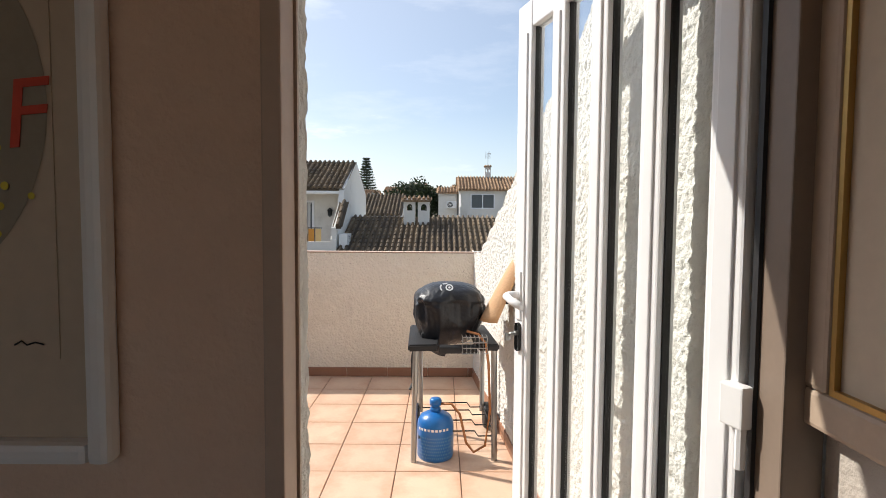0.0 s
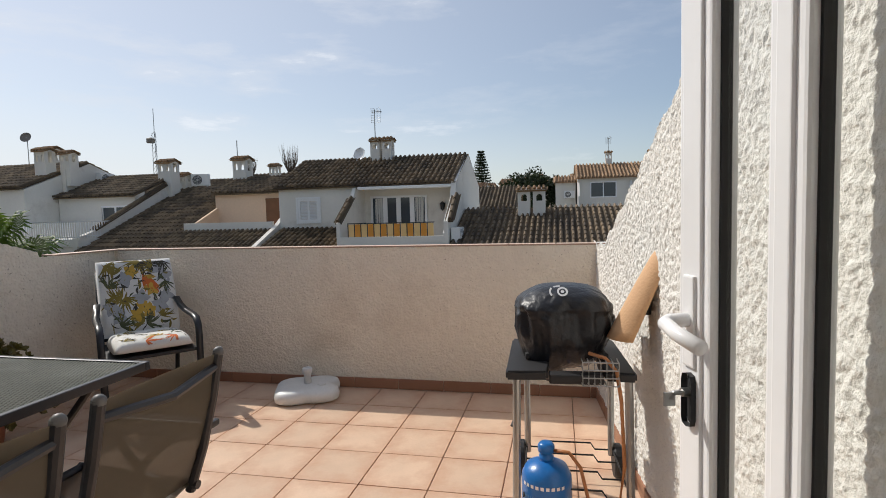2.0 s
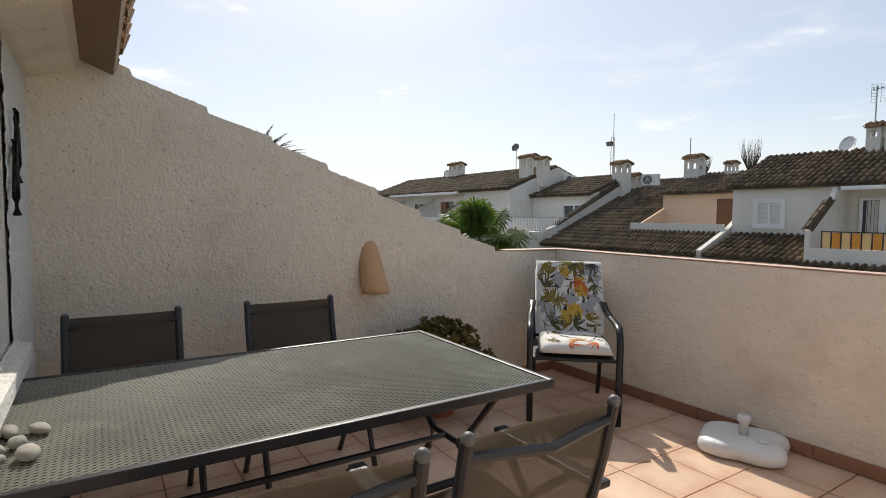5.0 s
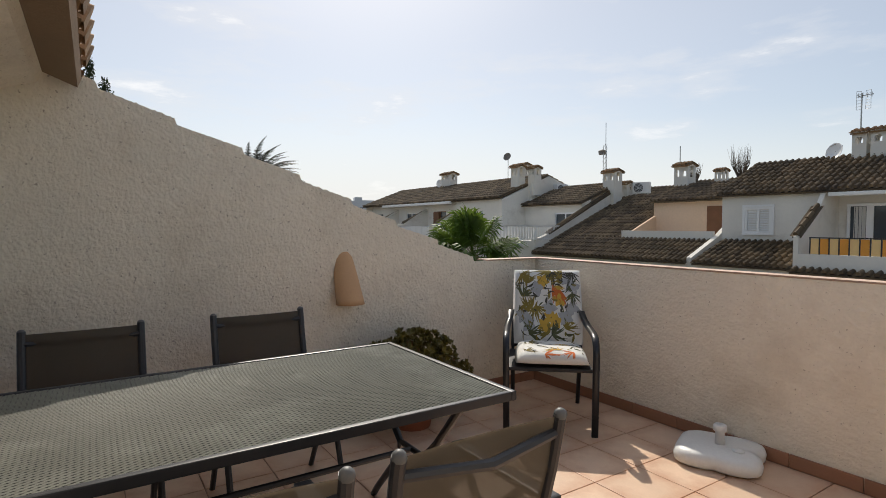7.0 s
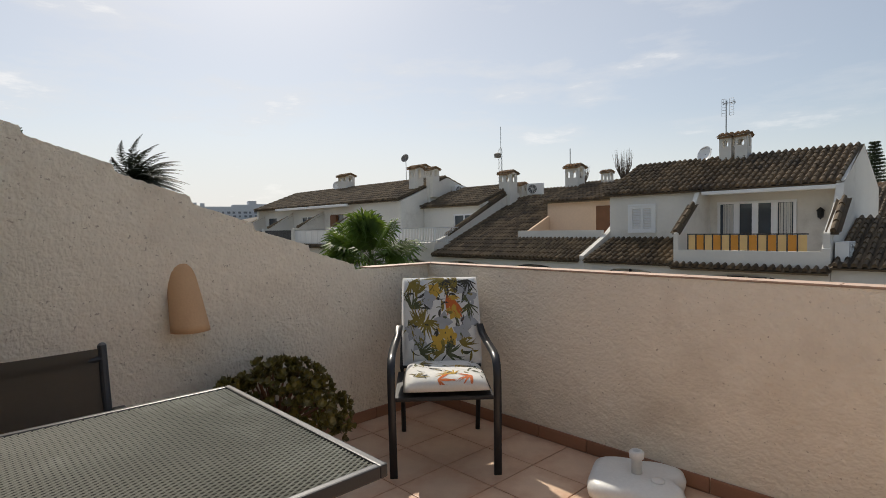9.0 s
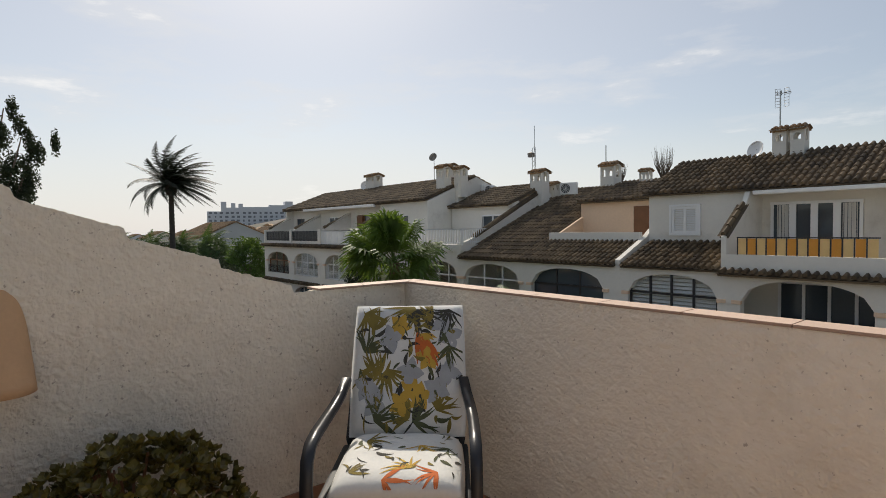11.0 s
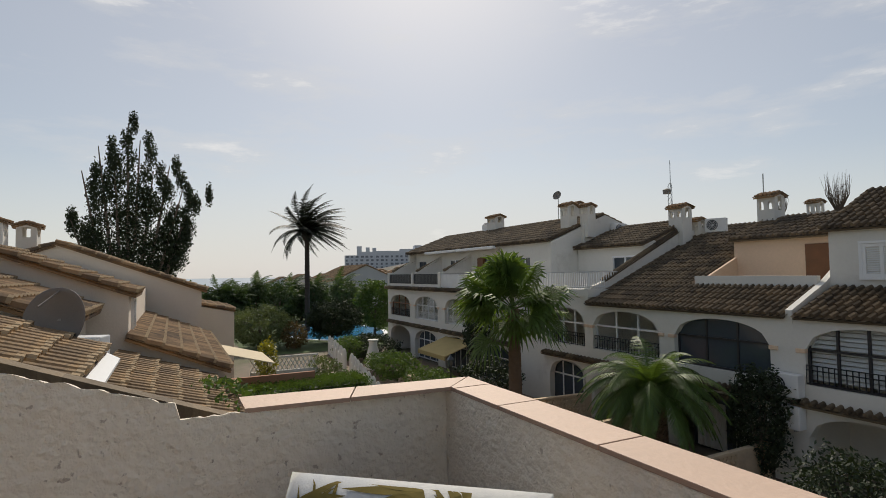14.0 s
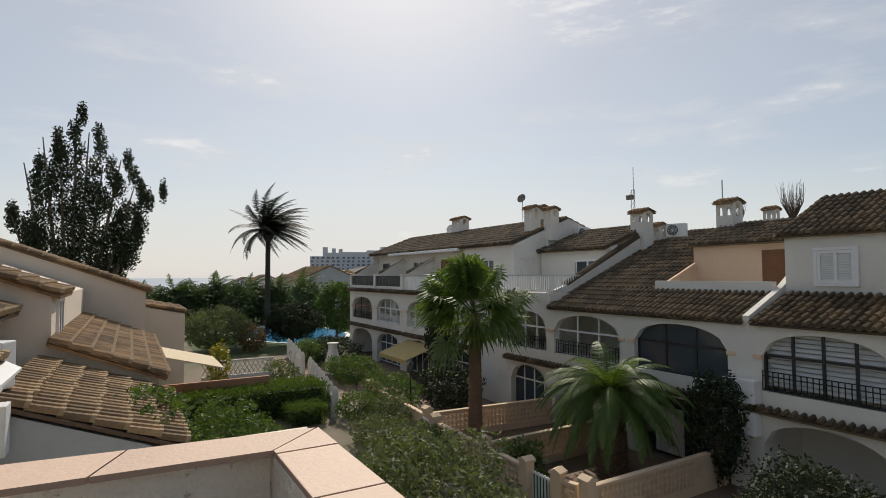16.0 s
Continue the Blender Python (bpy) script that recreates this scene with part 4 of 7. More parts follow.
M_PAPERG = mat("poster_grey", (0.31, 0.27, 0.21), 0.8, 0.08, 6.0)
M_RED = mat("red_ink", (0.60, 0.07, 0.04), 0.7, 0.1, 8.0)
M_YELLOW = mat("yellow_ink", (0.62, 0.52, 0.06), 0.7, 0.1, 8.0)

# garden table
TX0, TX1, TY0, TY1, TZ = 0.985, 1.985, -3.585, -1.885, 0.718
table = thing("garden_table", "anthracite metal garden table with a dusty expanded mesh top", "table", pose((TX0 + TX1) / 2, (TY0 + TY1) / 2, 0))
hx, hy = (TX1 - TX0) / 2, (TY1 - TY0) / 2
bm = bmesh.new()
ix, iy, SLANT, WIRE = hx - .023, hy - .023, .5, .0036
for sg in (-1, 1):      # two families of slanting wires make the diamonds
    k = 0
    while True:
        c = -ix - SLANT * iy * 2 + k * .0165
        k += 1
        if c > ix:
            break
        t0, t1 = max(0.0, (-ix - c) / SLANT), min(2 * iy, (ix - c) / SLANT)
        if t1 <= t0:
            continue
        a, b = (c + SLANT * t0, (-iy + t0) * sg), (c + SLANT * t1, (-iy + t1) * sg)
        z = TZ - .006 - (.0012 if sg > 0 else 0)
        quads(bm, [(a[0] - WIRE, a[1], z), (a[0], a[1], z + .0022), (a[0] + WIRE, a[1], z), (b[0] - WIRE, b[1], z), (b[0], b[1], z + .0022), (b[0] + WIRE, b[1], z)], ((0, 1, 4, 3), (1, 2, 5, 4), (0, 3, 5, 2)))
tagged(part("wire_mesh", bm, M_TABLETOP, table, "dusty green-grey expanded metal mesh"), kind="stuff")
# sheet added in place of the shade seen through the mesh
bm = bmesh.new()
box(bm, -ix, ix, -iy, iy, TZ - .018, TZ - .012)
part("shade_sheet", bm, M_UNDER, table, "added dark sheet for the shade under the mesh")
for a in ((-hx, hx, -hy, -hy + .024), (-hx, hx, hy - .024, hy), (-hx, -hx + .024, -hy + .024, hy - .024), (hx - .024, hx, -hy + .024, hy - .024)):
    bm = bmesh.new()
    box(bm, *a, TZ - .035, TZ, .005)
    part("edge_rail", bm, M_FRAME, table)
for sy in (-1, 1):
    for sx in (-1, 1):
        bm = bmesh.new()
        y0 = sy * (hy - .16)
        tube(bm, [(sx * (hx - .1), y0, TZ - .035), (sx * .20, y0, .45), (sx * .10, y0, .36), (sx * .14, y0, .26), (sx * .34, y0, .05), (sx * .38, y0, 0.0)], .016, 10)
        part("leg", bm, M_FRAME, table)
    bm = bmesh.new()
    tube(bm, [(-.10, sy * (hy - .16), .36), (.10, sy * (hy - .16), .36)], .013, 8)
    part("brace", bm, M_FRAME, table)
bm = bmesh.new()
tube(bm, [(0, -hy + .16, .36), (0, hy - .16, .36)], .013, 8)
part("stretcher", bm, M_FRAME, table)


def sling_chair(m, label):
    """Metal garden chair with woven seat and back; faces its own +x, back at x = 0."""
    c = thing("garden_chair", label, "chair", m, "chairs round the table")
    w, H = .225, .865
    for s in (-1, 1):
        bm = bmesh.new()
        tube(bm, [(.13, s * w, .40), (.075, s * w, .55), (.03, s * w, .72), (0, s * w, H)], .0165, 10)
        part("back_post", bm, M_FRAME, c)
        bm = bmesh.new()
        bmesh.ops.create_uvsphere(bm, u_segments=10, v_segments=6, radius=.0172, matrix=pose(0, s * w, H - .004))
        part("post_cap", bm, M_CAP, c, "grey plastic cap", True)
        bm = bmesh.new()
        tube(bm, [(.10, s * w, .42), (.56, s * w, .445)], .015, 8)
        part("seat_rail", bm, M_FRAME, c)
        for pts in ([(.16, s * (w + .03), .60), (.40, s * (w + .03), .40), (.56, s * (w + .03), .0)], [(.48, s * (w + .03), .60), (.25, s * (w + .03), .32), (.06, s * (w + .03), .0)]):
            bm = bmesh.new()
            tube(bm, pts, .014, 8)
            part("leg", bm, M_FRAME, c)
        bm = bmesh.new()
        box(bm, .05, .50, s * (w + .035) - .025, s * (w + .035) + .025, .60, .622, .008)
        part("armrest", bm, M_FRAME, c)
    bm = bmesh.new()
    tube(bm, [(.012, -w, H - .05), (-.014, 0, H - .068), (.012, w, H - .05)], .0135, 8)
    part("top_rail", bm, M_FRAME, c)
    bm = bmesh.new()
    tube(bm, [(.55, -w, .445), (.55, w, .445)], .014, 8)
    part("front_rail", bm, M_FRAME, c)
    bm = bmesh.new()
    rows = [(.128, .43), (.09, .52), (.055, .62), (.026, .72), (.004, H - .01)]
    for d, flip in ((0.0, 0), (.004, 1)):
        grid = [[bm.verts.new((x + d + .012 * (1 - (2 * k / 6 - 1) ** 2), -w + .012 + (2 * w - .024) * k / 6, z)) for k in range(7)] for x, z in rows]
        for a, b in zip(grid, grid[1:]):
            for k in range(6):
                bm.faces.new((a[k], a[k + 1], b[k + 1], b[k]))
    part("backrest", bm, M_SLING, c, "brown woven mesh", True)
    bm = bmesh.new()
    xs = [.12, .26, .40, .55]
    for d in (0, .004):
        grid = [[bm.verts.new((x, -w + .012 + (2 * w - .024) * k / 6, .428 + .02 * (x - .1) - .02 * (1 - (2 * k / 6 - 1) ** 2) + d)) for k in range(7)] for x in xs]
        for a, b in zip(grid, grid[1:]):
            for k in range(6):
                bm.faces.new((a[k], a[k + 1], b[k + 1], b[k]))
    part("seat", bm, M_SLING, c, "brown woven mesh", True)
    return c


ch = sling_chair(pose(.56, -3.222, 0), "anthracite garden chair with brown woven back pushed to the table")
copy_thing(ch, pose(.56, -2.45, 0))
copy_thing(ch, pose(2.54, -2.452, 0, 0, 0, 180))
copy_thing(ch, pose(2.54, -3.02, 0, 0, 0, 176))

# corner armchair with a flowered cushion
arm = thing("armchair", "black metal armchair in the terrace corner", "chair", pose(.80, -.575, 0, 0, 0, -41))
for s in (-1, 1):
    bm = bmesh.new()
    band = [Vector(p) for p in ((.315, .275, 0), (.315, .278, .30), (.312, .28, .50), (.295, .28, .575), (.25, .28, .612), (.17, .28, .622), (.05, .28, .622), (-.08, .274, .63), (-.17, .262, .655), (-.24, .25, .70))]
    loops = []
    for i, p in enumerate(band):
        d = (band[min(i + 1, len(band) - 1)] - band[max(i - 1, 0)]).normalized()
        n = Vector((-d.z, 0, d.x)) * .011
        y = s * p.y
        loops.append([bm.verts.new((p.x + e * n.x, y + f, p.z + e * n.z)) for e, f in ((1, -.020), (1.25, 0), (1, .020), (-1, .020), (-1, -.020))])
    for a, b in zip(loops, loops[1:]):
        for k in range(5):
            bm.faces.new((a[k], a[(k + 1) % 5], b[(k + 1) % 5], b[k]))
    bm.faces.new(loops[0])
    bm.faces.new(loops[-1][::-1])
    part("arm", bm, M_ARM, arm, "flat curved black metal band", True)
    bm = bmesh.new()
    tube(bm, [(-.34, s * .24, 0), (-.25, s * .24, .3), (-.22, s * .24, .45), (-.35, s * .23, .7), (-.45, s * .23, .91)], .015, 10)
    part("back_post", bm, M_BLACK, arm, "", True)
bm = bmesh.new()
box(bm, -.22, .31, -.265, .265, .40, .425, .01)
part("seat", bm, M_BLACK, arm)
bm = bmesh.new()
prism(bm, [(-.245, .44), (-.232, .44), (-.452, .92), (-.465, .92)], "y", -.23, .23)
part("backrest", bm, M_BLACK, arm)

cushion = thing("chair_cushion", "white cushion with tropical leaf and flower print on the armchair", "cushion", pose(.805, -.565, .012, 0, 0, -41))
BACK0, BACK1 = Vector((-.17, 0, .46)), Vector((-.425, 0, .965))
B_UP = (BACK1 - BACK0).normalized()
B_OUT = Vector((B_UP.z, 0, -B_UP.x))


def puffy(p, u, v, n, w, h, thick, edge=.05):
    """A soft pad: rounded outline, fullest in the middle, tucked at its seams."""
    bm = bmesh.new()
    bmesh.ops.create_grid(bm, x_segments=26, y_segments=26, size=1)
    bmesh.ops.extrude_face_region(bm, geom=bm.faces[:])
    half = len(bm.verts) // 2
    for i, vert in enumerate(bm.verts):
        a, b = vert.co.x, vert.co.y
        full = (1 - abs(a) ** 6) ** .5 * (1 - abs(b) ** 6) ** .5
        q = p + u * (a * w / 2 * (1 - .03 * b * b)) + v * ((b + 1) * h / 2)
        lump = noise.noise(Vector((a * 2.2, b * 2.2, h * 5))) * .008
        vert.co = q + n * ((thick * full + lump * full) * (1 if i >= half else -.15))
    return bm


U = Vector((0, 1, 0))
part("back_pad", puffy(BACK0, U, B_UP, B_OUT, .50, .575, .05), M_CLOTHW, cushion, "", True)
part("seat_pad", puffy(Vector((-.17, 0, .43)), U, Vector((1, 0, .03)).normalized(), Vector((0, 0, 1)), .47, .50, .07), M_CLOTHW, cushion, "", True)
PRINT = [mat("print_olive", (0.21, 0.155, 0.032), 0.9, 0.5, 16.0), mat("print_dark", (0.05, 0.045, 0.035), 0.9, 0.3, 14.0),
         mat("print_orange", (0.55, 0.13, 0.03), 0.9, 0.25, 14.0), mat("print_yellow", (0.52, 0.32, 0.05), 0.9, 0.25, 14.0),
         mat("print_grey", (0.36, 0.365, 0.37), 0.9, 0.25, 14.0), mat("print_green", (0.085, 0.09, 0.04), 0.9, 0.5, 16.0)]
prints = [bmesh.new() for _ in PRINT]
rp = random.Random(11)


def pad_point(a, b, seat=False):
    """A place on the front of a pad; a and b run from -1 to 1."""
    full = (1 - abs(a) ** 6) ** .5 * (1 - abs(b) ** 6) ** .5
    if seat:
        return Vector((-.17, 0, .43)) + U * (a * .235 * (1 - .03 * b * b)) + Vector((1, 0, .03)).normalized() * ((b + 1) * .25) + Vector((0, 0, 1)) * ((.07 + noise.noise(Vector((a * 2.2, b * 2.2, 2.5))) * .008) * full + .0015)
    return BACK0 + U * (a * .25 * (1 - .03 * b * b)) + B_UP * ((b + 1) * .2875) + B_OUT * ((.05 + noise.noise(Vector((a * 2.2, b * 2.2, 2.875))) * .008) * full + .0015)


def blade(k, a, b, ang, long, wide, seat=False, bend=0.0):
    """One printed leaf blade, petal or stroke, bent along its length."""
    bm, n, left, right = prints[k], 7, [], []
    for i in range(n + 1):
        s = i / n
        t = ang + bend * s
        ca, cb = a + math.cos(t) * long * s, b + math.sin(t) * long * s
        wd = wide * math.sin(math.pi * min(.97, max(.04, s)) ** .8)
        for side, row in ((1, left), (-1, right)):
            x, y = ca - math.sin(t) * wd * side, cb + math.cos(t) * wd * side
            row.append(bm.verts.new(pad_point(max(-.96, min(.96, x)), max(-.96, min(.96, y)), seat)))
    for i in range(n):
        bm.faces.new((left[i], left[i + 1], right[i + 1], right[i]))


def frond(k, a, b, ang, size, seat=False, count=12, spread=2.1):
    for i in range(count):
        blade(k, a, b, ang + spread * (i / (count - 1) - .5), size * rp.uniform(.6, 1), .021 * size / .5, seat, rp.uniform(-.5, .5))


for a, b, ang, size, k in ((.1, .95, -2.2, .62, 0), (.15, .9, -1.2, .6, 1), (.45, .75, 2.7, .5, 0), (-.6, .55, 1.5, .5, 0), (-.75, .2, 1.1, .5, 5), (-.5, -.15, 1.9, .55, 0), (-.75, -.05, -.9, .5, 0),
                        (-.35, -.05, -1.3, .5, 0), (.05, -.75, 2.5, .5, 0), (.5, -.65, .9, .45, 0), (-.55, -.8, .6, .5, 5), (.75, .9, -1.8, .42, 1), (.1, -.8, .4, .5, 5), (-.8, .85, -.8, .5, 0), (.7, .3, -1.4, .4, 5)):
    frond(k, a, b, ang, size)
for a, b, ang, size, k in ((-.6, -.4, .3, .5, 0), (.2, .6, -2.4, .5, 3), (.6, .7, 2.6, .5, 2), (-.2, .85, .2, .5, 2), (.3, -.2, 1.2, .4, 3), (-.7, .7, -.6, .4, 0), (.75, -.1, 2.2, .4, 5)):
    frond(k, a, b, ang, size, True, 7)
for i in range(5):      # the large orange flower
    blade(2, .16 + .04 * i, .52 - .03 * i, -1.55 + .16 * i, rp.uniform(.36, .6), .045)
    blade(3, .20 + .03 * i, .50, -1.2 + .2 * i, .2, .03)
for a, b in ((.08, -.35), (.22, -.45), (-.15, .62), (.35, .12), (-.1, -.55)):
    for i in range(5):
        blade(3, a, b, i * 1.256 + a, .22, .075)
    blade(1, a - .02, b, 0, .06, .03)
for a, b in ((-.3, .42), (.7, -.1), (-.55, -.55), (.75, .45), (.05, -.1), (-.7, -.3), (.5, -.35), (.62, .68)):
    for i in range(4):
        blade(4, a, b, i * 1.5 + b, .24, .09)
for i in range(120):
    blade(rp.choice((1, 5, 0)), rp.uniform(-.85, .85), rp.uniform(-.85, .85), rp.uniform(0, 6), rp.uniform(.1, .3), rp.uniform(.012, .04), i > 85, rp.uniform(-1, 1))
for k, bmp in enumerate(prints):
    o = part("print", bmp, PRINT[k], cushion, ("olive leaf print", "dark leaf print", "orange flower print", "yellow flower print", "grey flower print", "green leaf print")[k])
    o["kind"] = "stuff"

# parasol foot
foot = thing("parasol_base", "white plastic parasol base standing empty by the parapet", "parasol base", pose(1.83, -.245, 0, 0, 0, 22))
bm = bmesh.new()
def squircle(wx, wy, z, p=4.5, n=44, dent=True):
    out = []
    for k in range(n):
        t = 2 * math.pi * k / n
        c, s = math.cos(t), math.sin(t)
        r = (abs(c) ** p + abs(s) ** p) ** (-1 / p)
        f = 1 - (.10 * math.exp(-((t - math.pi * 1.5) / .16) ** 2) + .10 * math.exp(-((t - math.pi * .5) / .16) ** 2) + .22 * math.exp(-(min(t, 2 * math.pi - t) / .2) ** 2) if dent else 0)
        out.append((wx * r * c * f, wy * r * s * f, z))
    return out
rings = [[bm.verts.new(v) for v in squircle(wx, wy, z)] for wx, wy, z in ((.195, .185, 0.004), (.22, .205, .018), (.225, .21, .05), (.215, .20, .078), (.185, .17, .093), (.10, .09, .097), (.04, .04, .098))]
for a, b in zip(rings, rings[1:]):
    for k in range(len(a)):
        bm.faces.new((a[k], a[(k + 1) % len(a)], b[(k + 1) % len(a)], b[k]))
bm.faces.new(rings[0][::-1]), bm.faces.new(rings[-1])
part("body", bm, M_PLASTIC, foot, "", True)
bm = bmesh.new()
lathe(bm, [(.026, .09), (.024, .17), (.034, .172), (.036, .20), (.03, .207), (.018, .208), (.017, .16)], 18)
part("tube", bm, M_PLASTIC, foot, "", True)
bm = bmesh.new()
lathe(bm, [(.03, .094), (.032, .103), (.02, .106), (.004, .106)], 14, .10, -.06)
part("filler_cap", bm, M_PLASTIC, foot, "", True)


def wall_tile(m, label):
    """A barrel roof tile hung on a wall as a lamp shade; its own +x points away from the wall."""
    t = thing("wall_lamp", label, "wall lamp", m, "roof tile lamps")
    bm = bmesh.new()
    n, rows = 14, 10
    def ring(s, d):
        z, r, off = .205 - .36 * s, .058 + .040 * s ** .7, -.068 + .15 * s
        return [Vector((off + (r - d) * math.sin(a), (r - d) * math.cos(a), z)) for a in (math.pi * k / n for k in range(n + 1))]
    out = [[bm.verts.new(v) for v in ring(i / rows, 0)] for i in range(rows + 1)]
    inn = [[bm.verts.new(v) for v in ring(i / rows, .013)] for i in range(rows + 1)]
    for g in (out, inn):
        for a, b in zip(g, g[1:]):
            for k in range(n):
                bm.faces.new((a[k], a[k + 1], b[k + 1], b[k]))
    for i in (0, rows):
        for k in range(n):
            bm.faces.new((out[i][k], out[i][k + 1], inn[i][k + 1], inn[i][k]))
    for i in range(rows):
        for k in (0, n):
            bm.faces.new((out[i][k], out[i + 1][k], inn[i + 1][k], inn[i][k]))
    part("shade", bm, M_CLAY, t, "", True)
    bm = bmesh.new()
    lathe(bm, [(.02, -.06), (.02, .02), (.03, .03), (.03, .06)], 12, .03, 0)
    part("socket", bm, M_BLACK, t)
    return t


wall_tile(pose(.052, -1.745, .955), "clay roof tile lamp on the shaded stucco wall")
wall_tile(pose(east_x(-1.47), -1.47, .915, 0, 0, 180 - 4.9), "clay roof tile lamp on the sunlit roughcast wall")

# jade plant
plant = thing("potted_plant", "round jade plant in a terracotta pot by the wall", "plant", pose(.41, -1.425, 0))
bm = bmesh.new()
lathe(bm, [(.12, 0), (.155, .22), (.17, .22), (.175, .26), (.155, .265), (.15, .24)], 22)
part("pot", bm, M_POT, plant, "", True)
bm = bmesh.new()
lathe(bm, [(.15, .235), (.08, .245), (.01, .25)], 16)
part("soil", bm, M_SOIL, plant)
bm = bmesh.new()
rj = random.Random(4)
for i in range(30):
    az, el = rj.uniform(0, 6.28), rj.uniform(.15, 1.5)
    d = Vector((math.cos(az) * math.cos(el), math.sin(az) * math.cos(el), math.sin(el)))
    tip = Vector((d.x * .27, d.y * .36, .25 + d.z * .34))
    tube(bm, [(0, 0, .24), tuple(tip * .5 + Vector((0, 0, .13))), tuple(tip)], .012, 5, .004)
part("stem", bm, M_DARKWOOD, plant)
bm = bmesh.new()
for i in range(560):
    az, el = rj.uniform(0, 6.28), math.asin(rj.uniform(-.12, 1))
    d = Vector((math.cos(az) * math.cos(el), math.sin(az) * math.cos(el), math.sin(el)))
    rr = rj.uniform(.78, 1.06)
    c = Vector((d.x * .32 * rr, d.y * .40 * rr, .25 + d.z * .36 * rr))
    q = d.to_track_quat("Z", "Y")
    for k in range(7):
        a, tilt, L = k * .9 + rj.uniform(-.3, .3), rj.uniform(.35, 1.1), rj.uniform(.03, .046)
        u = q @ Vector((math.cos(a) * math.cos(tilt), math.sin(a) * math.cos(tilt), math.sin(tilt)))
        s = q @ Vector((-math.sin(a), math.cos(a), 0))
        n2 = u.cross(s).normalized()
        p = [c, c + u * L * .35 + s * L * .26, c + u * L * .75 + s * L * .30, c + u * L + n2 * L * .10, c + u * L * .75 - s * L * .30, c + u * L * .35 - s * L * .26, c + u * L * .55 - n2 * L * .14]
        vs = [bm.verts.new(v) for v in p]
        for f in ((0, 1, 6), (1, 2, 6), (2, 3, 6), (3, 4, 6), (4, 5, 6), (5, 0, 6)):
            bm.faces.new([vs[j] for j in f])
tagged(part("foliage", bm, M_JADE, plant, "small fleshy olive leaves"), kind="stuff")

# pebbles on the table and the sill
for x, y, z, sx, sy, sz, rz in ((1.60, -3.525, TZ, .05, .022, .018, 10), (1.61, -3.46, TZ, .045, .025, .017, 30), (1.70, -3.50, TZ, .03, .025, .02, 0), (1.73, -3.555, TZ, .045, .025, .022, 60),
                                (1.79, -3.47, TZ, .045, .03, .022, 15), (1.80, -3.54, TZ, .035, .025, .02, 80), (1.30, -3.60, WZ0, .05, .03, .02, 20), (1.55, -3.60, WZ0, .04, .03, .02, 70)):
    bm = bmesh.new()
    bmesh.ops.create_icosphere(bm, subdivisions=3, radius=1)
    for v in bm.verts:
        v.co *= 1 + .12 * noise.noise(v.co * 1.3 + Vector((x * 9, y * 9, 0)))
        v.co = Vector((v.co.x * sx, v.co.y * sy, max(-.8, v.co.z) * sz)) * .85
    o = solid("pebble", bm, M_STONE, "smooth grey beach pebble lying on the table" if z == TZ else "smooth grey beach pebble lying on the sill", "pebble", "pebbles", "", True)
    o.matrix_world = pose(x, y, z + sz * .68 - .001, 0, 0, rz)

# iron ornament on the house wall
for x, z in ((.66, 1.60), (.74, 1.47)):
    bm = bmesh.new()
    tube(bm, [(0, 0, -.16), (.012, 0, -.09), (0, 0, 0), (-.012, 0, .06), (0, 0, .13)], .016, 8, .008)
    for s in (-1, 1):
        tube(bm, [(0, 0, .05), (s * .05, 0, .09), (s * .05, 0, .13)], .006, 6)
        tube(bm, [(0, 0, -.05), (s * .05, 0, -.02), (s * .055, 0, -.07)], .006, 6)
    solid("wall_ornament", bm, M_IRON, "curved black iron ornament fixed to the house wall", "ornament", "iron ornaments", "", True).location = (x, HY + .022, z)

# ---- barbecue ----
bbq = thing("barbecue_cart", "black and grey folding barbecue cart", "barbecue", pose(3.638, -1.345, 0, 0, 0, 3))
for sx in (-1, 1):
    bm = bmesh.new()
    tube(bm, [(sx * (.24 if sx < 0 else .205), -.245, 0), (sx * (.23 if sx < 0 else .198), -.235, .62)], .0165, 10)
    part("leg", bm, M_STEEL, bbq, "grey metal tube leg")
    bm = bmesh.new()
    tube(bm, [(sx * .195, .22, .11), (sx * .195, .235, .62)], .0155, 10)
    part("leg", bm, M_STEEL, bbq, "grey metal tube leg")
    bm = bmesh.new()
    w = bmesh.new()
    prof = [(.02, -.02), (.072, -.02), (.08, -.012), (.08, .012), (.072, .02), (.02, .02)]
    lathe(w, prof, 20)
    bmesh.ops.transform(w, matrix=pose(sx * .225, .23, .08, 0, 90, 0), verts=w.verts)
    bm.free()
    part("wheel", w, M_BLACK, bbq)
    bm = bmesh.new()
    tube(bm, [(sx * .21, -.24, .13), (sx * .2, .23, .14)], .004, 6)
    part("side_wire", bm, M_BLACK, bbq)
for y, z in ((-.2, .12), (-.05, .125), (.1, .13), (.22, .135)):
    bm = bmesh.new()
    tube(bm, [(-.21, y, z), (-.12, y, z), (-.1, y, z + .03), (.1, y, z + .03), (.12, y, z), (.21, y, z)], .004, 6)
    part("rack_wire", bm, M_BLACK, bbq)
for sx in (-1, 1):
    bm = bmesh.new()
    ox = .272 if sx < 0 else .222
    prism(bm, [(sx * ox, -.28), (sx * .11, -.27), (sx * .10, -.12), (sx * .10, .16), (sx * .13, .27), (sx * (ox - .01), .27)], "z", .618, .655)
    bmesh.ops.bevel(bm, geom=bm.edges[:], offset=.008, segments=2, affect="EDGES")
    part("side_tray", bm, M_BLACK, bbq)
bm = bmesh.new()
box(bm, -.105, .105, -.262, -.20, .60, .64, .01)
part("cross_bar", bm, M_BLACK, bbq)
bm = bmesh.new()
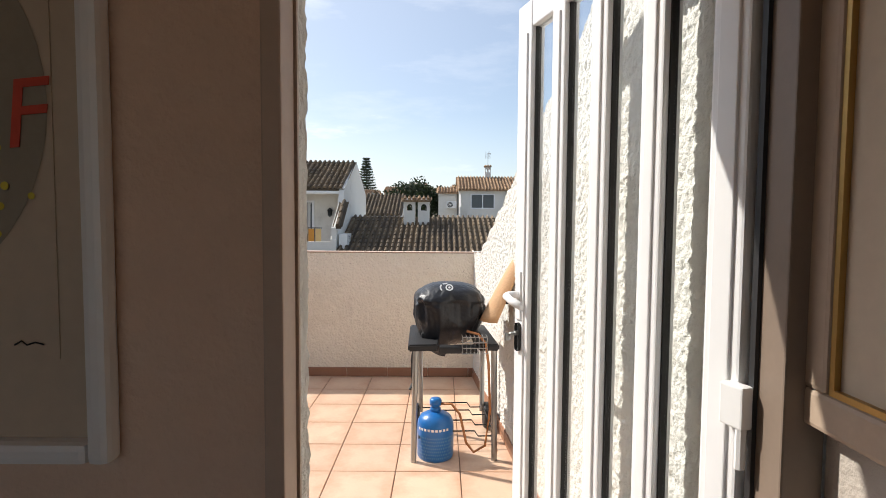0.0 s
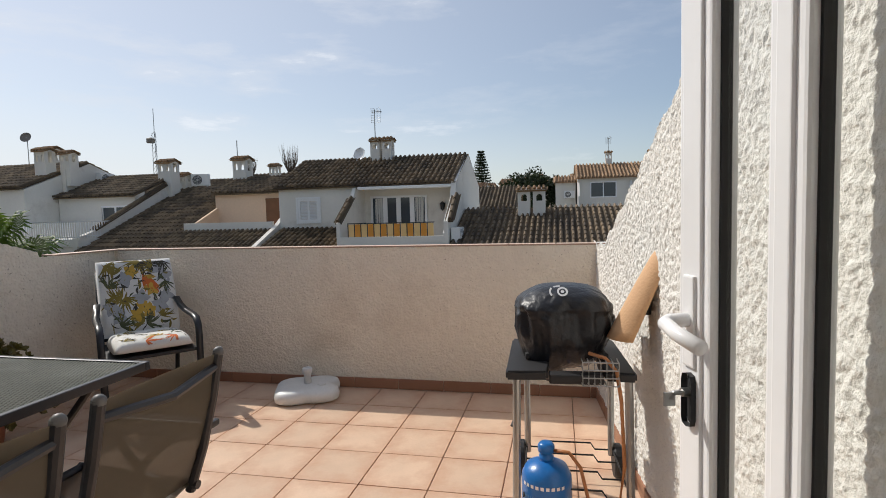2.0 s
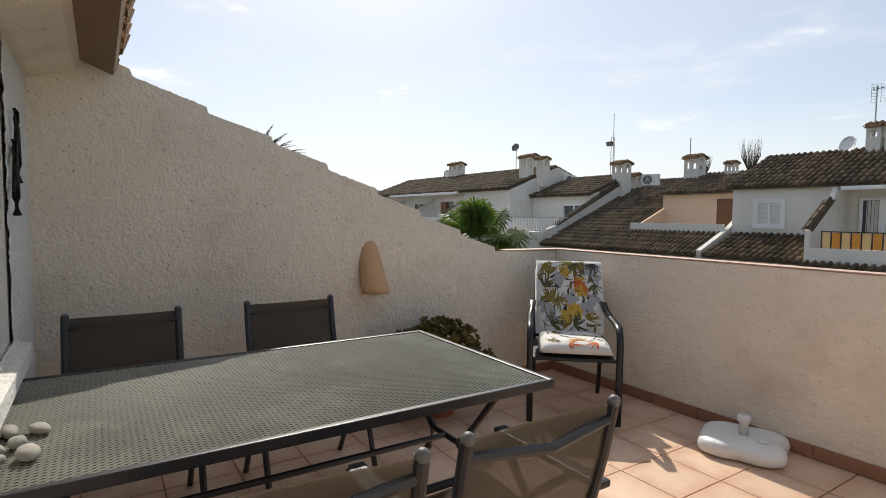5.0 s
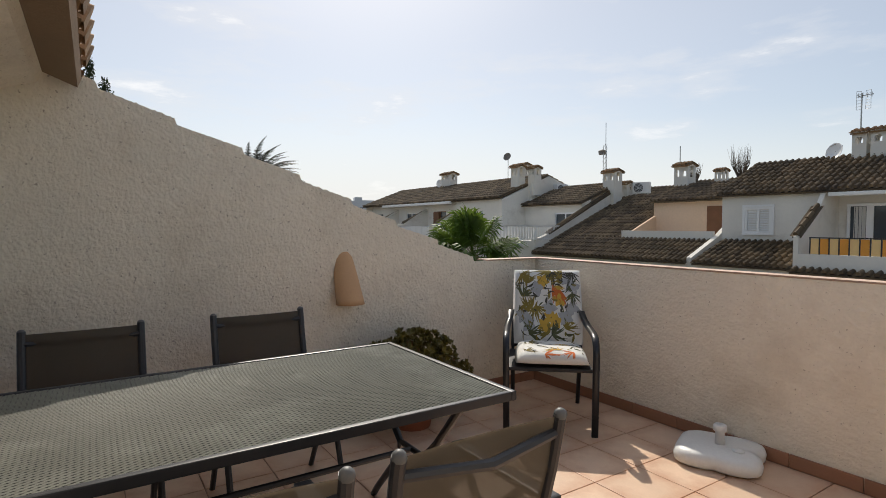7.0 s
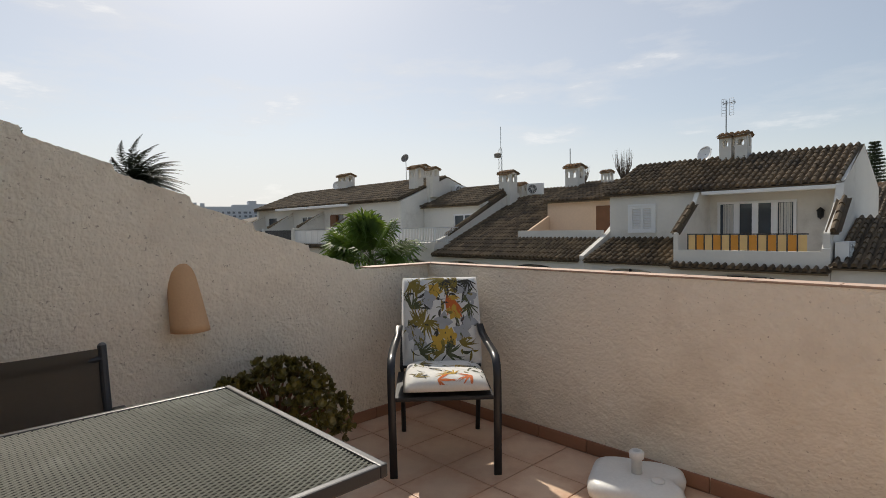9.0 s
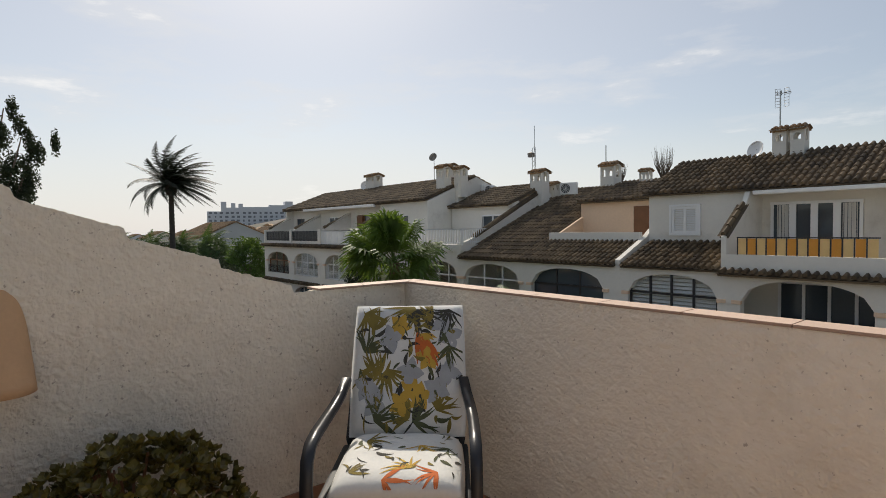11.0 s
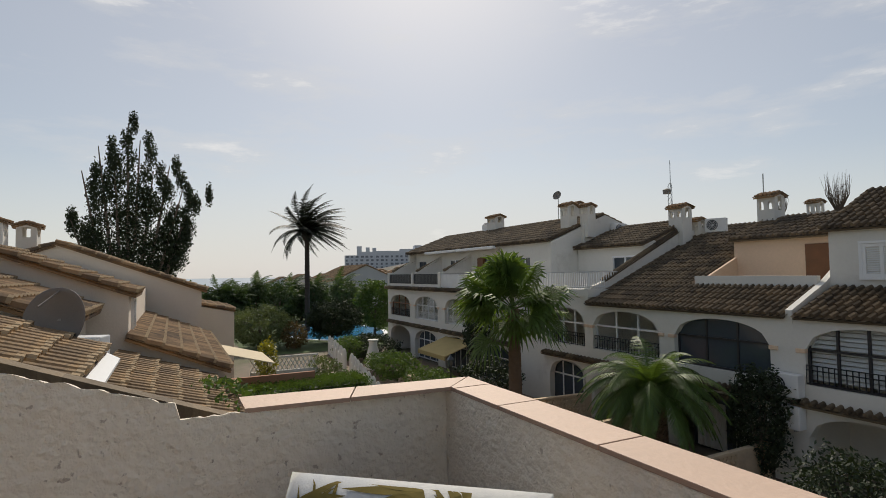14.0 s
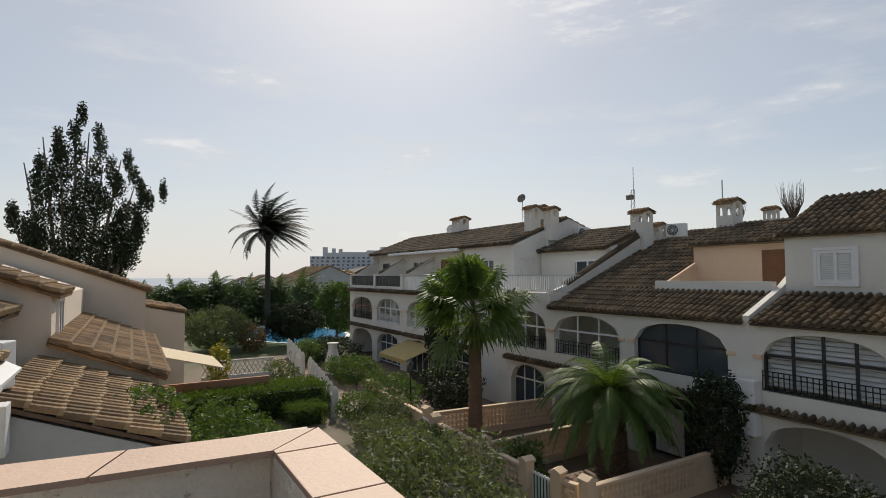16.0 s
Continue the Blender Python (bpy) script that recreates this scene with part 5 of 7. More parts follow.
tube(bm, [(-.235, .0, .62), (-.25, .0, .5), (-.245, .01, .36), (-.262, -.02, .33)], .008, 6)
part("strap", bm, M_BLACK, bbq)
bm = bmesh.new()
for k in range(7):
    y = -.285 + .02 * math.sin(k)
    x = .02 + k * .022
    tube(bm, [(x, -.24, .70), (x, -.30, .70), (x, -.30, .61), (x, -.24, .61)], .0026, 5)
for z in (.61, .64, .67, .70):
    tube(bm, [(.02, -.24, z), (.02, -.30, z), (.152, -.30, z), (.152, -.24, z)], .0026, 5)
split("basket_wire", bm, M_STEEL, bbq)

cover = thing("covered_grill", "portable grill under a wrinkled black cover on the cart", "grill", pose(3.605, -1.34, .655, 0, 0, 6))
bm = bmesh.new()
bmesh.ops.create_uvsphere(bm, u_segments=96, v_segments=54, radius=1)
for v in bm.verts:
    c = v.co.copy()
    a = math.atan2(c.y, c.x)
    r = (abs(math.cos(a)) ** 3.2 + abs(math.sin(a)) ** 3.2) ** (-1 / 3.2)
    flat = max(0, 1 - abs(c.z) ** 2.8) ** (1 / 2.2)
    fold = abs(noise.noise(Vector((math.cos(a) * 4.5, math.sin(a) * 4.5, c.z * 1.2))))
    wr = noise.noise(Vector((c.x * 2.2, c.y * 2.2, c.z * 2.0))) * .09 - .20 * fold * (1 if c.z < .25 else .4) + .02 * noise.noise(Vector((c.x * 9, c.y * 9, c.z * 7)))
    k = (flat ** .8) * r * (1 + wr) * (1.04 - .10 * max(0, -c.z))
    top = .305 - .035 * max(0, c.x) ** 2 - .02 * max(0, -c.x) ** 2
    hem = -.045 - .075 * max(0, -math.cos(a)) - .03 * fold
    z = .18 + (c.z * (top - .18) if c.z > 0 else c.z * (.18 - hem))
    v.co = Vector((math.cos(a) * k * .200, math.sin(a) * k * .180, z))
part("cover", bm, M_COVER, cover, "wrinkled black plastic cover", True)
bm = bmesh.new()
box(bm, -.17, .17, -.12, .12, 0, .03, .01)
part("grill_base", bm, M_BLACK, cover)
bm = bmesh.new()


def arc_band(bm, cx, cy, r0, r1, a0, a1, n=18):
    pts = [(cx + r * math.cos(t), cy + r * math.sin(t), 0) for t in (a0 + (a1 - a0) * k / n for k in range(n + 1)) for r in (r0, r1)]
    quads(bm, pts, [(2 * k, 2 * k + 2, 2 * k + 3, 2 * k + 1) for k in range(n)])


arc_band(bm, .012, 0, .014, .022, 0, 2 * math.pi)
arc_band(bm, -.012, 0, .022, .030, 2.4, 3.9)
arc_band(bm, .012, 0, .0, .007, 0, 2 * math.pi)
quads(bm, [(-.022, .020, 0), (.004, .024, 0), (.002, .031, 0), (-.024, .027, 0)], ((0, 1, 2, 3),))
badge = part("badge", bm, M_WHITE, cover, "white rings and bar marked on the cover")
badge.matrix_basis = pose(-.03, -.147, .292, 50, 0, 0)

gas = thing("gas_bottle", "blue enamelled camping gas bottle with a valve", "gas bottle", pose(3.53, -1.52, 0))
bm = bmesh.new()
lathe(bm, [(.095, 0), (.101, .012), (.102, .17), (.10, .20), (.084, .232), (.045, .252), (.03, .256)], 32)
part("body", bm, M_BLUE, gas, "", True)
bm = bmesh.new()
lathe(bm, [(.03, .255), (.03, .275), (.022, .28), (.022, .288), (.034, .292), (.034, .318), (.026, .328), (.01, .33)], 20)
part("valve_cap", bm, M_BLUE, gas, "", True)
bm = bmesh.new()
for i in range(9):
    a0 = math.radians(-150 + i * 12)
    p = [(.1032 * math.cos(a), .1032 * math.sin(a), z) for a, z in ((a0, .172), (a0 + .13, .172), (a0 + .13, .186), (a0, .186))]
    quads(bm, p, ((0, 1, 2, 3),))
part("lettering", bm, M_WHITE, gas, "worn white lettering band")
bm = bmesh.new()
for i in range(30):
    for j in range(7):
        a0, z = math.radians(-175 + i * 6 + (j % 2) * 3), .025 + j * .018
        p = [(.1028 * math.cos(a), .1028 * math.sin(a), zz) for a, zz in ((a0, z - .007), (a0 + .03, z), (a0, z + .007), (a0 - .03, z))]
        quads(bm, p, ((0, 1, 2, 3),))
tagged(part("pattern", bm, mat("pale_blue_print", (0.10, 0.26, 0.48), 0.4), gas, "pale diamond pattern"), kind="stuff")

bm = bmesh.new()
tube(bm, [(3.56, -1.53, .30), (3.62, -1.55, .305), (3.665, -1.56, .25), (3.70, -1.58, .10), (3.74, -1.60, .055), (3.80, -1.62, .10), (3.825, -1.63, .3), (3.815, -1.62, .55), (3.80, -1.61, .66), (3.76, -1.59, .705), (3.70, -1.56, .715)], .0075, 8)
solid("gas_hose", bm, M_HOSE, "orange rubber gas hose between bottle and grill", "hose", smooth=True)

# ---- house door, open against the wall ----
DH, DE = Vector((4.105, -3.535)), Vector((3.828, -2.66))
dd = (DE - DH)
dw, dang = dd.length, math.degrees(math.atan2(dd.y, dd.x))
door = thing("door_1", "white glazed terrace door standing open against the wall", "door", pose(DH.x, DH.y, 0, 0, 0, dang), kind="structure")
T2, DT = .024, 2.02
stiles, g = [], (dw - .085 - .095 - 3 * .07) / 4
x = 0
for wd in (.085, .07, .07, .07, .095):
    stiles.append((x, x + wd))
    x += wd + g
for i, (a, b) in enumerate(stiles):
    bm = bmesh.new()
    box(bm, a, b, -T2, T2, .02, DT, .006)
    box(bm, a + .02, b - .02, -T2 - .006, T2 + .006, .1, DT - .1, .003)
    part("stile", bm, M_PVC, door)
for z0, z1 in ((.02, .14), (DT - .085, DT)):
    bm = bmesh.new()
    box(bm, .085, dw - .095, -T2 + .002, T2 - .002, z0, z1, .005)
    part("rail", bm, M_PVC, door)
for (a, b), (c, e) in zip(stiles, stiles[1:]):
    bm = bmesh.new()
    box(bm, b, c, -.004, .004, .14, DT - .085)
    pane = part("pane", bm, GLASS, door)
    pane.visible_shadow = False
    bm = bmesh.new()
    for p, q in ((b, b + .005), (c - .005, c)):
        box(bm, p, q, -.009, .009, .14, DT - .085)
    part("gasket", bm, M_GASKET, door, "black rubber gasket")
bm = bmesh.new()
box(bm, dw - .065, dw - .03, T2, T2 + .012, 1.0, 1.16, .004)
plate = part("handle_plate", bm, M_PVC, door)
bm = bmesh.new()
tube(bm, [(dw - .048, T2, 1.082), (dw - .048, T2 + .045, 1.082), (dw - .055, T2 + .056, 1.080), (dw - .10, T2 + .06, 1.072), (dw - .165, T2 + .058, 1.064)], .0125, 12)
part("handle", bm, M_PVC, door, "white lever handle", True)
bm = bmesh.new()
box(bm, dw - .066, dw - .034, T2, T2 + .010, .895, .99, .0155)
part("escutcheon", bm, M_BLACK, door)
bm = bmesh.new()
tube(bm, [(dw - .048, T2, .955), (dw - .048, T2 + .022, .955)], .008, 10)
tube(bm, [(dw - .048, T2 + .02, .955), (dw - .048, T2 + .036, .955), (dw - .048, T2 + .044, .945)], .005, 8)
box(bm, dw - .051, dw - .045, T2 + .034, T2 + .055, .932, .957, .002)
part("key", bm, M_STEEL, door)
for z in (.28, .97, 1.86):
    bm = bmesh.new()
    box(bm, -.03, .02, T2 - .006, T2 + .022, z, z + .075, .004)
    tube(bm, [(-.02, T2 + .012, z - .07), (-.02, T2 + .012, z + .005)], .009, 8)
    part("hinge", bm, M_WHITE, door)

bm = bmesh.new()
box(bm, 4.10, 4.168, -3.64, -3.545, 0, 2.06, .004)
frame_ob = structure("door_frame", bm, M_BROWNFRAME, "brown door frame darkened for its shade, with a dark seal", "door frame")
bm = bmesh.new()
box(bm, 4.092, 4.0995, -3.572, -3.556, 0, 2.04)
part("seal", bm, M_GASKET, frame_ob)
bm = bmesh.new()
box(bm, 3.31, 3.338, -3.742, -3.676, 0, 2.06, .003)
part("jamb", bm, M_LINING, frame_ob)
bm = bmesh.new()
box(bm, 3.32, 3.342, -3.675, -3.667, 0, 2.04)
part("seal", bm, M_LINING, frame_ob)

# framed poster inside, left of the door
PY = HI - .018
poster = thing("framed_poster", "white framed poster with a grey disc and red letter", "picture", pose(2.735, PY, 1.645))
PW, PH = .345, .62
bm = bmesh.new()
box(bm, -PW, PW, -.004, .004, -PH, PH)
part("paper", bm, M_PAPER, poster)
for a in ((-PW, PW, -PH - .03, -PH), (-PW, PW, PH, PH + .03), (-PW - .03, -PW, -PH - .03, PH + .03), (PW, PW + .03, -PH - .03, PH + .03)):
    bm = bmesh.new()
    box(bm, a[0], a[1], -.028, .006, a[2], a[3], .01)
    part("frame", bm, M_WHITE, poster, "rounded white frame")
bm = bmesh.new()
box(bm, -PW + .06, PW - .045, -.006, -.0042, -PH + .11, PH - .1)
part("print", bm, M_PAPER, poster)
bm = bmesh.new()
bmesh.ops.create_circle(bm, segments=48, radius=.29, cap_ends=True)
bmesh.ops.transform(bm, matrix=pose(.005, -.0072, -.165, 90, 0, 0), verts=bm.verts)
part("disc", bm, M_PAPERG, poster, "grey printed disc")
txt = bpy.data.curves.new("letter", "FONT")
txt.body, txt.size, txt.extrude, txt.shear = "F", .13, .0004, .2
txt.materials.append(M_RED)
lt = new("letter", txt)
lt.parent, lt.matrix_basis = poster, pose(.235, -.009, -.225, 90, -6, 0)
bm = bmesh.new()
for i in range(9):
    bmesh.ops.create_circle(bm, segments=10, radius=rj.uniform(.004, .011), cap_ends=True, matrix=pose(rj.uniform(.12, .28), -.0085, rj.uniform(-.36, -.22), 90, 0, 0))
tagged(part("spots", bm, M_YELLOW, poster, "yellow ink spots"), kind="stuff")
bm = bmesh.new()
tube(bm, [(.24, -.008, -.49), (.25, -.008, -.484), (.257, -.008, -.49), (.268, -.008, -.486), (.28, -.008, -.489)], .0012, 4)
part("signature", bm, M_BLACK, poster)

pic = thing("framed_picture", "beige framed picture with a gold line inside the house", "picture", pose(4.168, -3.955, 1.45, 0, 0, -90))
bm = bmesh.new()
box(bm, -.27, .27, -.02, -.001, -.38, .38)
part("picture_paper", bm, M_PAPER, pic)
for a in ((-.33, .33, -.44, -.38), (-.33, .33, .38, .44), (-.33, -.27, -.38, .38), (.27, .33, -.38, .38)):
    bm = bmesh.new()
    box(bm, a[0], a[1], -.035, -.001, a[2], a[3], .008)
    part("frame", bm, M_BEIGE, pic)
for a in ((-.27, .27, -.38, -.37), (-.27, .27, .37, .38), (-.27, -.26, -.37, .37), (.26, .27, -.37, .37)):
    bm = bmesh.new()
    box(bm, a[0], a[1], -.03, -.02, a[2], a[3])
    part("gold_line", bm, M_BRASS, pic)


# ---- gardens, neighbours and distance ----
M_LEAF = leaf_mat("leaf_green", (0.07, 0.12, 0.028), 0.65, 0.3, 0.4)
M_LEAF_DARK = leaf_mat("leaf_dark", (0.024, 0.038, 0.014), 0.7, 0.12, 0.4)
M_LEAF_GREY = leaf_mat("leaf_grey", (0.105, 0.135, 0.06), 0.7, 0.25, 0.35)
M_LEAF_YEL = leaf_mat("leaf_yellow", (0.20, 0.19, 0.03), 0.5, 0.35, 0.35)
M_PALM = leaf_mat("palm_frond", (0.085, 0.14, 0.03), 0.55, 0.34, 0.5)
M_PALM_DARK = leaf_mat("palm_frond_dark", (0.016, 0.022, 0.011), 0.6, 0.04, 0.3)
M_BARK = mat("palm_bark", (0.17, 0.11, 0.07), 0.95, 0.3, 5.0, 0.8, 14, fine=0.15)
M_BARKDARK = mat("dark_bark", (0.055, 0.042, 0.034), 0.95, 0.3, 5.0, 0.8, 14, fine=0.15)
M_TWIG = mat("bare_twig", (0.14, 0.11, 0.085), 0.9, 0.2, 5.0)
M_FENCE = mat("peach_fence", (0.66, 0.51, 0.35), 0.9, 0.1, 1.5, 0.3, 30, stain=(0.40, 0.29, 0.20), stain_at=0.66)
M_WATER = mat("pool_water", (0.05, 0.26, 0.48), 0.12, 0.1, 0.5, 0.1, 3)
M_SEA = mat("sea_water", (0.24, 0.30, 0.36), 0.45, 0.06, 0.01)
M_AWNING = mat("cream_awning", (0.62, 0.52, 0.36), 0.85, 0.06, 2.0)
M_AWNING2 = mat("ochre_awning", (0.50, 0.38, 0.16), 0.85, 0.15, 2.0)
M_TERRA = mat("terracotta_wall", (0.42, 0.22, 0.14), 0.9, 0.1, 1.0)
M_GREYWALL = mat("grey_wall", (0.47, 0.49, 0.50), 0.9, 0.06, 0.8, 0.2, 20)
M_HOTEL = mat("far_white", (0.62, 0.63, 0.65), 0.9, 0.04, 0.05)
M_FARWIN = mat("far_window", (0.19, 0.20, 0.22), 0.5)
M_HILL = mat("far_hill", (0.20, 0.17, 0.14), 1.0, 0.3, 0.03, stain=(0.10, 0.12, 0.08), stain_at=0.52)
M_DISH = mat("grey_dish", (0.21, 0.185, 0.16), 0.6, 0.1, 3.0)
M_LAWN = mat("lawn", (0.075, 0.11, 0.035), 0.95, 0.2, 2.0, 0.4, 40)
M_FLOWERBUSH = leaf_mat("flowering_leaf", (0.11, 0.075, 0.03), 0.6, 0.3, 0.6)
M_GROVE = leaf_mat("grove_leaf", (0.05, 0.085, 0.03), 0.65, 0.28, 0.45)
rg = random.Random(77)


def leaves(bm, c, rad, n, size, rnd, shell=0.55, lean=0.0):
    """A crown of many small leaves: n of them in a lumpy body with gaps and a ragged outline."""
    c, seed = Vector(c), rnd.uniform(0, 90)
    for _ in range(n):
        d = Vector((rnd.gauss(0, 1), rnd.gauss(0, 1), rnd.gauss(0, 1))).normalized()
        lump = 1 + .38 * noise.noise(d * 2.1 + Vector((seed, 0, 0))) + .22 * noise.noise(d * 5 + Vector((0, seed, 0)))
        r = (shell + (1 - shell) * rnd.random() ** .5) * lump
        p = c + Vector((d.x * rad[0], d.y * rad[1], d.z * rad[2])) * r
        u = Vector((rnd.gauss(0, 1), rnd.gauss(0, 1), rnd.gauss(0, .8) + lean)).normalized()
        s = u.cross(Vector((rnd.gauss(0, 1), rnd.gauss(0, 1), rnd.gauss(0, 1)))).normalized()
        L = size * rnd.uniform(.6, 1.3)
        vs = [bm.verts.new(q) for q in (p - u * L, p + s * L * .42, p + u * L, p - s * L * .42)]
        bm.faces.new(vs)


def clump(name, label, category, c, rad, n, size, material, group="", trunk=None, seed=1):
    """A shrub or tree crown on a trunk that reaches the ground."""
    rnd = random.Random(seed)
    t = thing(name, label, category, pose(c[0], c[1], G if trunk is None else trunk), group)
    base = Vector((c[0], c[1], G if trunk is None else trunk))
    bm = bmesh.new()
    top = Vector(c) - base
    tube(bm, [(0, 0, -.1), (.05, 0, top.z * .5), (0, .05, top.z)], max(.04, rad[0] * .07), 7, .03)
    for k in range(5):
        a = k * 1.3
        tube(bm, [(0, 0, top.z * .55), (math.cos(a) * rad[0] * .35, math.sin(a) * rad[1] * .35, top.z), (math.cos(a) * rad[0] * .6, math.sin(a) * rad[1] * .6, top.z + rad[2] * .35)], rad[0] * .035, 5, .01)
    part("trunk", bm, M_TWIG, t)
    bm = bmesh.new()
    leaves(bm, top, rad, n, size, rnd)
    tagged(part("crown", bm, material, t), kind="stuff")
    return t


def hedge(label, x0, x1, y0, y1, z0, z1, n, size, material):
    h = thing("hedge", label, "hedge", pose((x0 + x1) / 2, (y0 + y1) / 2, z0))
    bm = bmesh.new()
    a, b, c = (x1 - x0) / 2, (y1 - y0) / 2, z1 - z0
    # solid dark box stands in for the shade deep among the leaves
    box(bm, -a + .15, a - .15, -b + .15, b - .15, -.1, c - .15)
    part("shade_core", bm, M_LEAF_DARK, h)
    bm = bmesh.new()
    for _ in range(n):
        f = rg.random()
        p = Vector((rg.uniform(-a, a), rg.uniform(-b, b), rg.uniform(0, c)))
        if f < .45:
            p.z = c
        elif f < .7:
            p.x = a
        elif f < .85:
            p.y = rg.choice((-b, b))
        else:
            p.x = -a
        p += Vector((rg.gauss(0, .07), rg.gauss(0, .07), rg.gauss(0, .07)))
        u = Vector((rg.gauss(0, 1), rg.gauss(0, 1), rg.gauss(0, 1))).normalized()
        s = u.orthogonal().normalized()
        L = size * rg.uniform(.6, 1.3)
        bm.faces.new([bm.verts.new(q) for q in (p - u * L, p + s * L * .45, p + u * L, p - s * L * .45)])
    tagged(part("leaves", bm, material, h), kind="stuff")


def fan_palm(x, y, z0, z1, crown, r, seed):
    rnd = random.Random(seed)
    t = thing("fan_palm", "tall fan palm with a brown trunk and green fans", "palm tree", pose(x, y, z0))
    bm = bmesh.new()
    H = z1 - z0
    prof = []
    for i in range(46):
        s = i / 45
        prof.append((r * (1.15 - .25 * s) * (1 + .07 * (i % 2)), -.1 + (H + .1) * s))
    lathe(bm, prof, 14)
    part("trunk", bm, M_BARK, t, "ringed brown trunk")
    bm = bmesh.new()
    for k in range(70):
        az, el = rnd.uniform(0, 6.28), rnd.uniform(-.8, 1.45)
        d = Vector((math.cos(az) * math.cos(el), math.sin(az) * math.cos(el), math.sin(el)))
        hub = Vector((0, 0, H + .05)) + d * crown * rnd.uniform(.22, .62) - Vector((0, 0, .1 * math.cos(el)))
        tube(bm, [(0, 0, H), tuple(hub)], .014, 4, .01)
        side = d.cross(Vector((0, 0, 1)))
        side = (side if side.length > .1 else Vector((1, 0, 0))).normalized()
        side = Matrix.Rotation(rnd.uniform(-1.0, 1.0), 3, d) @ side
        up = side.cross(d).normalized()
        for j in range(17):
            a = (j / 16 - .5) * 3.3
            v = d * math.cos(a) + side * math.sin(a)
            L = crown * rnd.uniform(.40, .52) * (1 - .15 * abs(a) / 1.6)
            w = v.cross(up).normalized() * L * .05
            mid, tip = hub + v * L * .62 + up * .03, hub + v * L - Vector((0, 0, .22 * L + rnd.uniform(0, .06)))
            vs = [bm.verts.new(q) for q in (hub, mid + w, tip, mid - w)]
            bm.faces.new(vs)
    tagged(part("crown", bm, M_PALM, t, "round crown of fans"), kind="stuff")
    return t


def feather_palm(x, y, z0, z1, crown, r, fronds, seed, material, label, wind=0.0, leaf=.30, droop=1.0, low=1.95, bark=None, fine=3, head=0.0, high=1.35):
    rnd = random.Random(seed)
    t = thing("date_palm", label, "palm tree", pose(x, y, z0))
    bm = bmesh.new()
    H = z1 - z0
    prof = [(r * (1.12 - .22 * i / 60) * (1 + (.10 if i % 2 else 0)), -.1 + (H + .1) * i / 60) for i in range(61)]
    prof += [(r * 1.25, H + .05), (r * .9, H + .3), (r * .3, H + .5)]
    if head:
        prof = prof[:-8] + [(head * .8, H - .75), (head * 1.05, H - .35), (head, H + .1), (head * .5, H + .45)]
    lathe(bm, prof, 14)
    part("trunk", bm, bark or M_BARK, t)
    if r > .3:
        bm = bmesh.new()
        for j in range(22):
            for k in range(13):
                z, a = H * (j + .5) / 22, 2 * math.pi * (k + .5 * (j % 2)) / 13
                rr = r * (1.16 - .2 * j / 22)
                c, o, up = Vector((math.cos(a) * rr, math.sin(a) * rr, z)), Vector((math.cos(a), math.sin(a), .5)), Vector((-math.sin(a), math.cos(a), 0))
                quads(bm, [c - up * .075 - o * .02, c + Vector((0, 0, -.07)) - o * .02, c + up * .075 - o * .02, c + o * .055 + Vector((0, 0, .03)), c + Vector((0, 0, .085)) - o * .02],
                      ((0, 1, 3), (1, 2, 3), (2, 4, 3), (4, 0, 3)))
        tagged(part("leaf_stubs", bm, M_BARK, t, "cut leaf stubs up the trunk"), kind="stuff")
    bm = bmesh.new()
    for k in range(fronds):
        az = k * 2.4 + rnd.uniform(-.2, .2)
        el = high - low * (k / fronds) ** .8 + rnd.uniform(-.1, .1)
        L = crown * rnd.uniform(.85, 1.1)
        p, d = Vector((0, 0, H + .2)), Vector((math.cos(az) * math.cos(el), math.sin(az) * math.cos(el), math.sin(el)))
        pts, n = [p.copy()], 14
        for i in range(n):
            d = (d + Vector((wind * .035, wind * .06, -.075 * droop * (1.3 - .3 * math.sin(el))))).normalized()
            p = p + d * (L / n)
            pts.append(p.copy())
        tube(bm, [tuple(q) for q in pts], .014, 4, .005, False)
        for i in range(1, n + 1):
            d = (pts[i] - pts[i - 1]).normalized()
            side = d.cross(Vector((0, 0, 1)))
            side = (side if side.length > .1 else Vector((1, 0, 0))).normalized()
            for s in (-1, 1):
                for h in (j / fine for j in range(fine)):
                    q = pts[i - 1].lerp(pts[i], h)
                    ll = L * leaf * math.sin(math.pi * min(1, (i + h) / (n + 1)) ** .7) + .05
                    v = (side * s * .85 + d * .65 - Vector((0, 0, .35 + rnd.uniform(-.1, .25)))).normalized()
                    w = d * ((.0675 if fine < 5 else .075) * L / fine)
                    bm.faces.new([bm.verts.new(z) for z in (q - w * .5, q + w * .5, q + v * ll * .6 + w * .4, q + v * ll)])
    tagged(part("crown", bm, material, t, "arching feather fronds"), kind="stuff")
    return t


fan_palm(-14.4, 10.0, G, .05, 2.3, .21, 5)
feather_palm(-9.7, 11.4, G, -2.25, 2.45, .36, 78, 8, M_PALM, "bushy date palm with a thick scaly trunk in the garden", 0, .17, 2.0, .85, None, 8, 0.0, 1.22)
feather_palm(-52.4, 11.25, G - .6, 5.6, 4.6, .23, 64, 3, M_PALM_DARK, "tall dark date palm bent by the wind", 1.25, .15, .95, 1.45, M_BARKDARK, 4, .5)

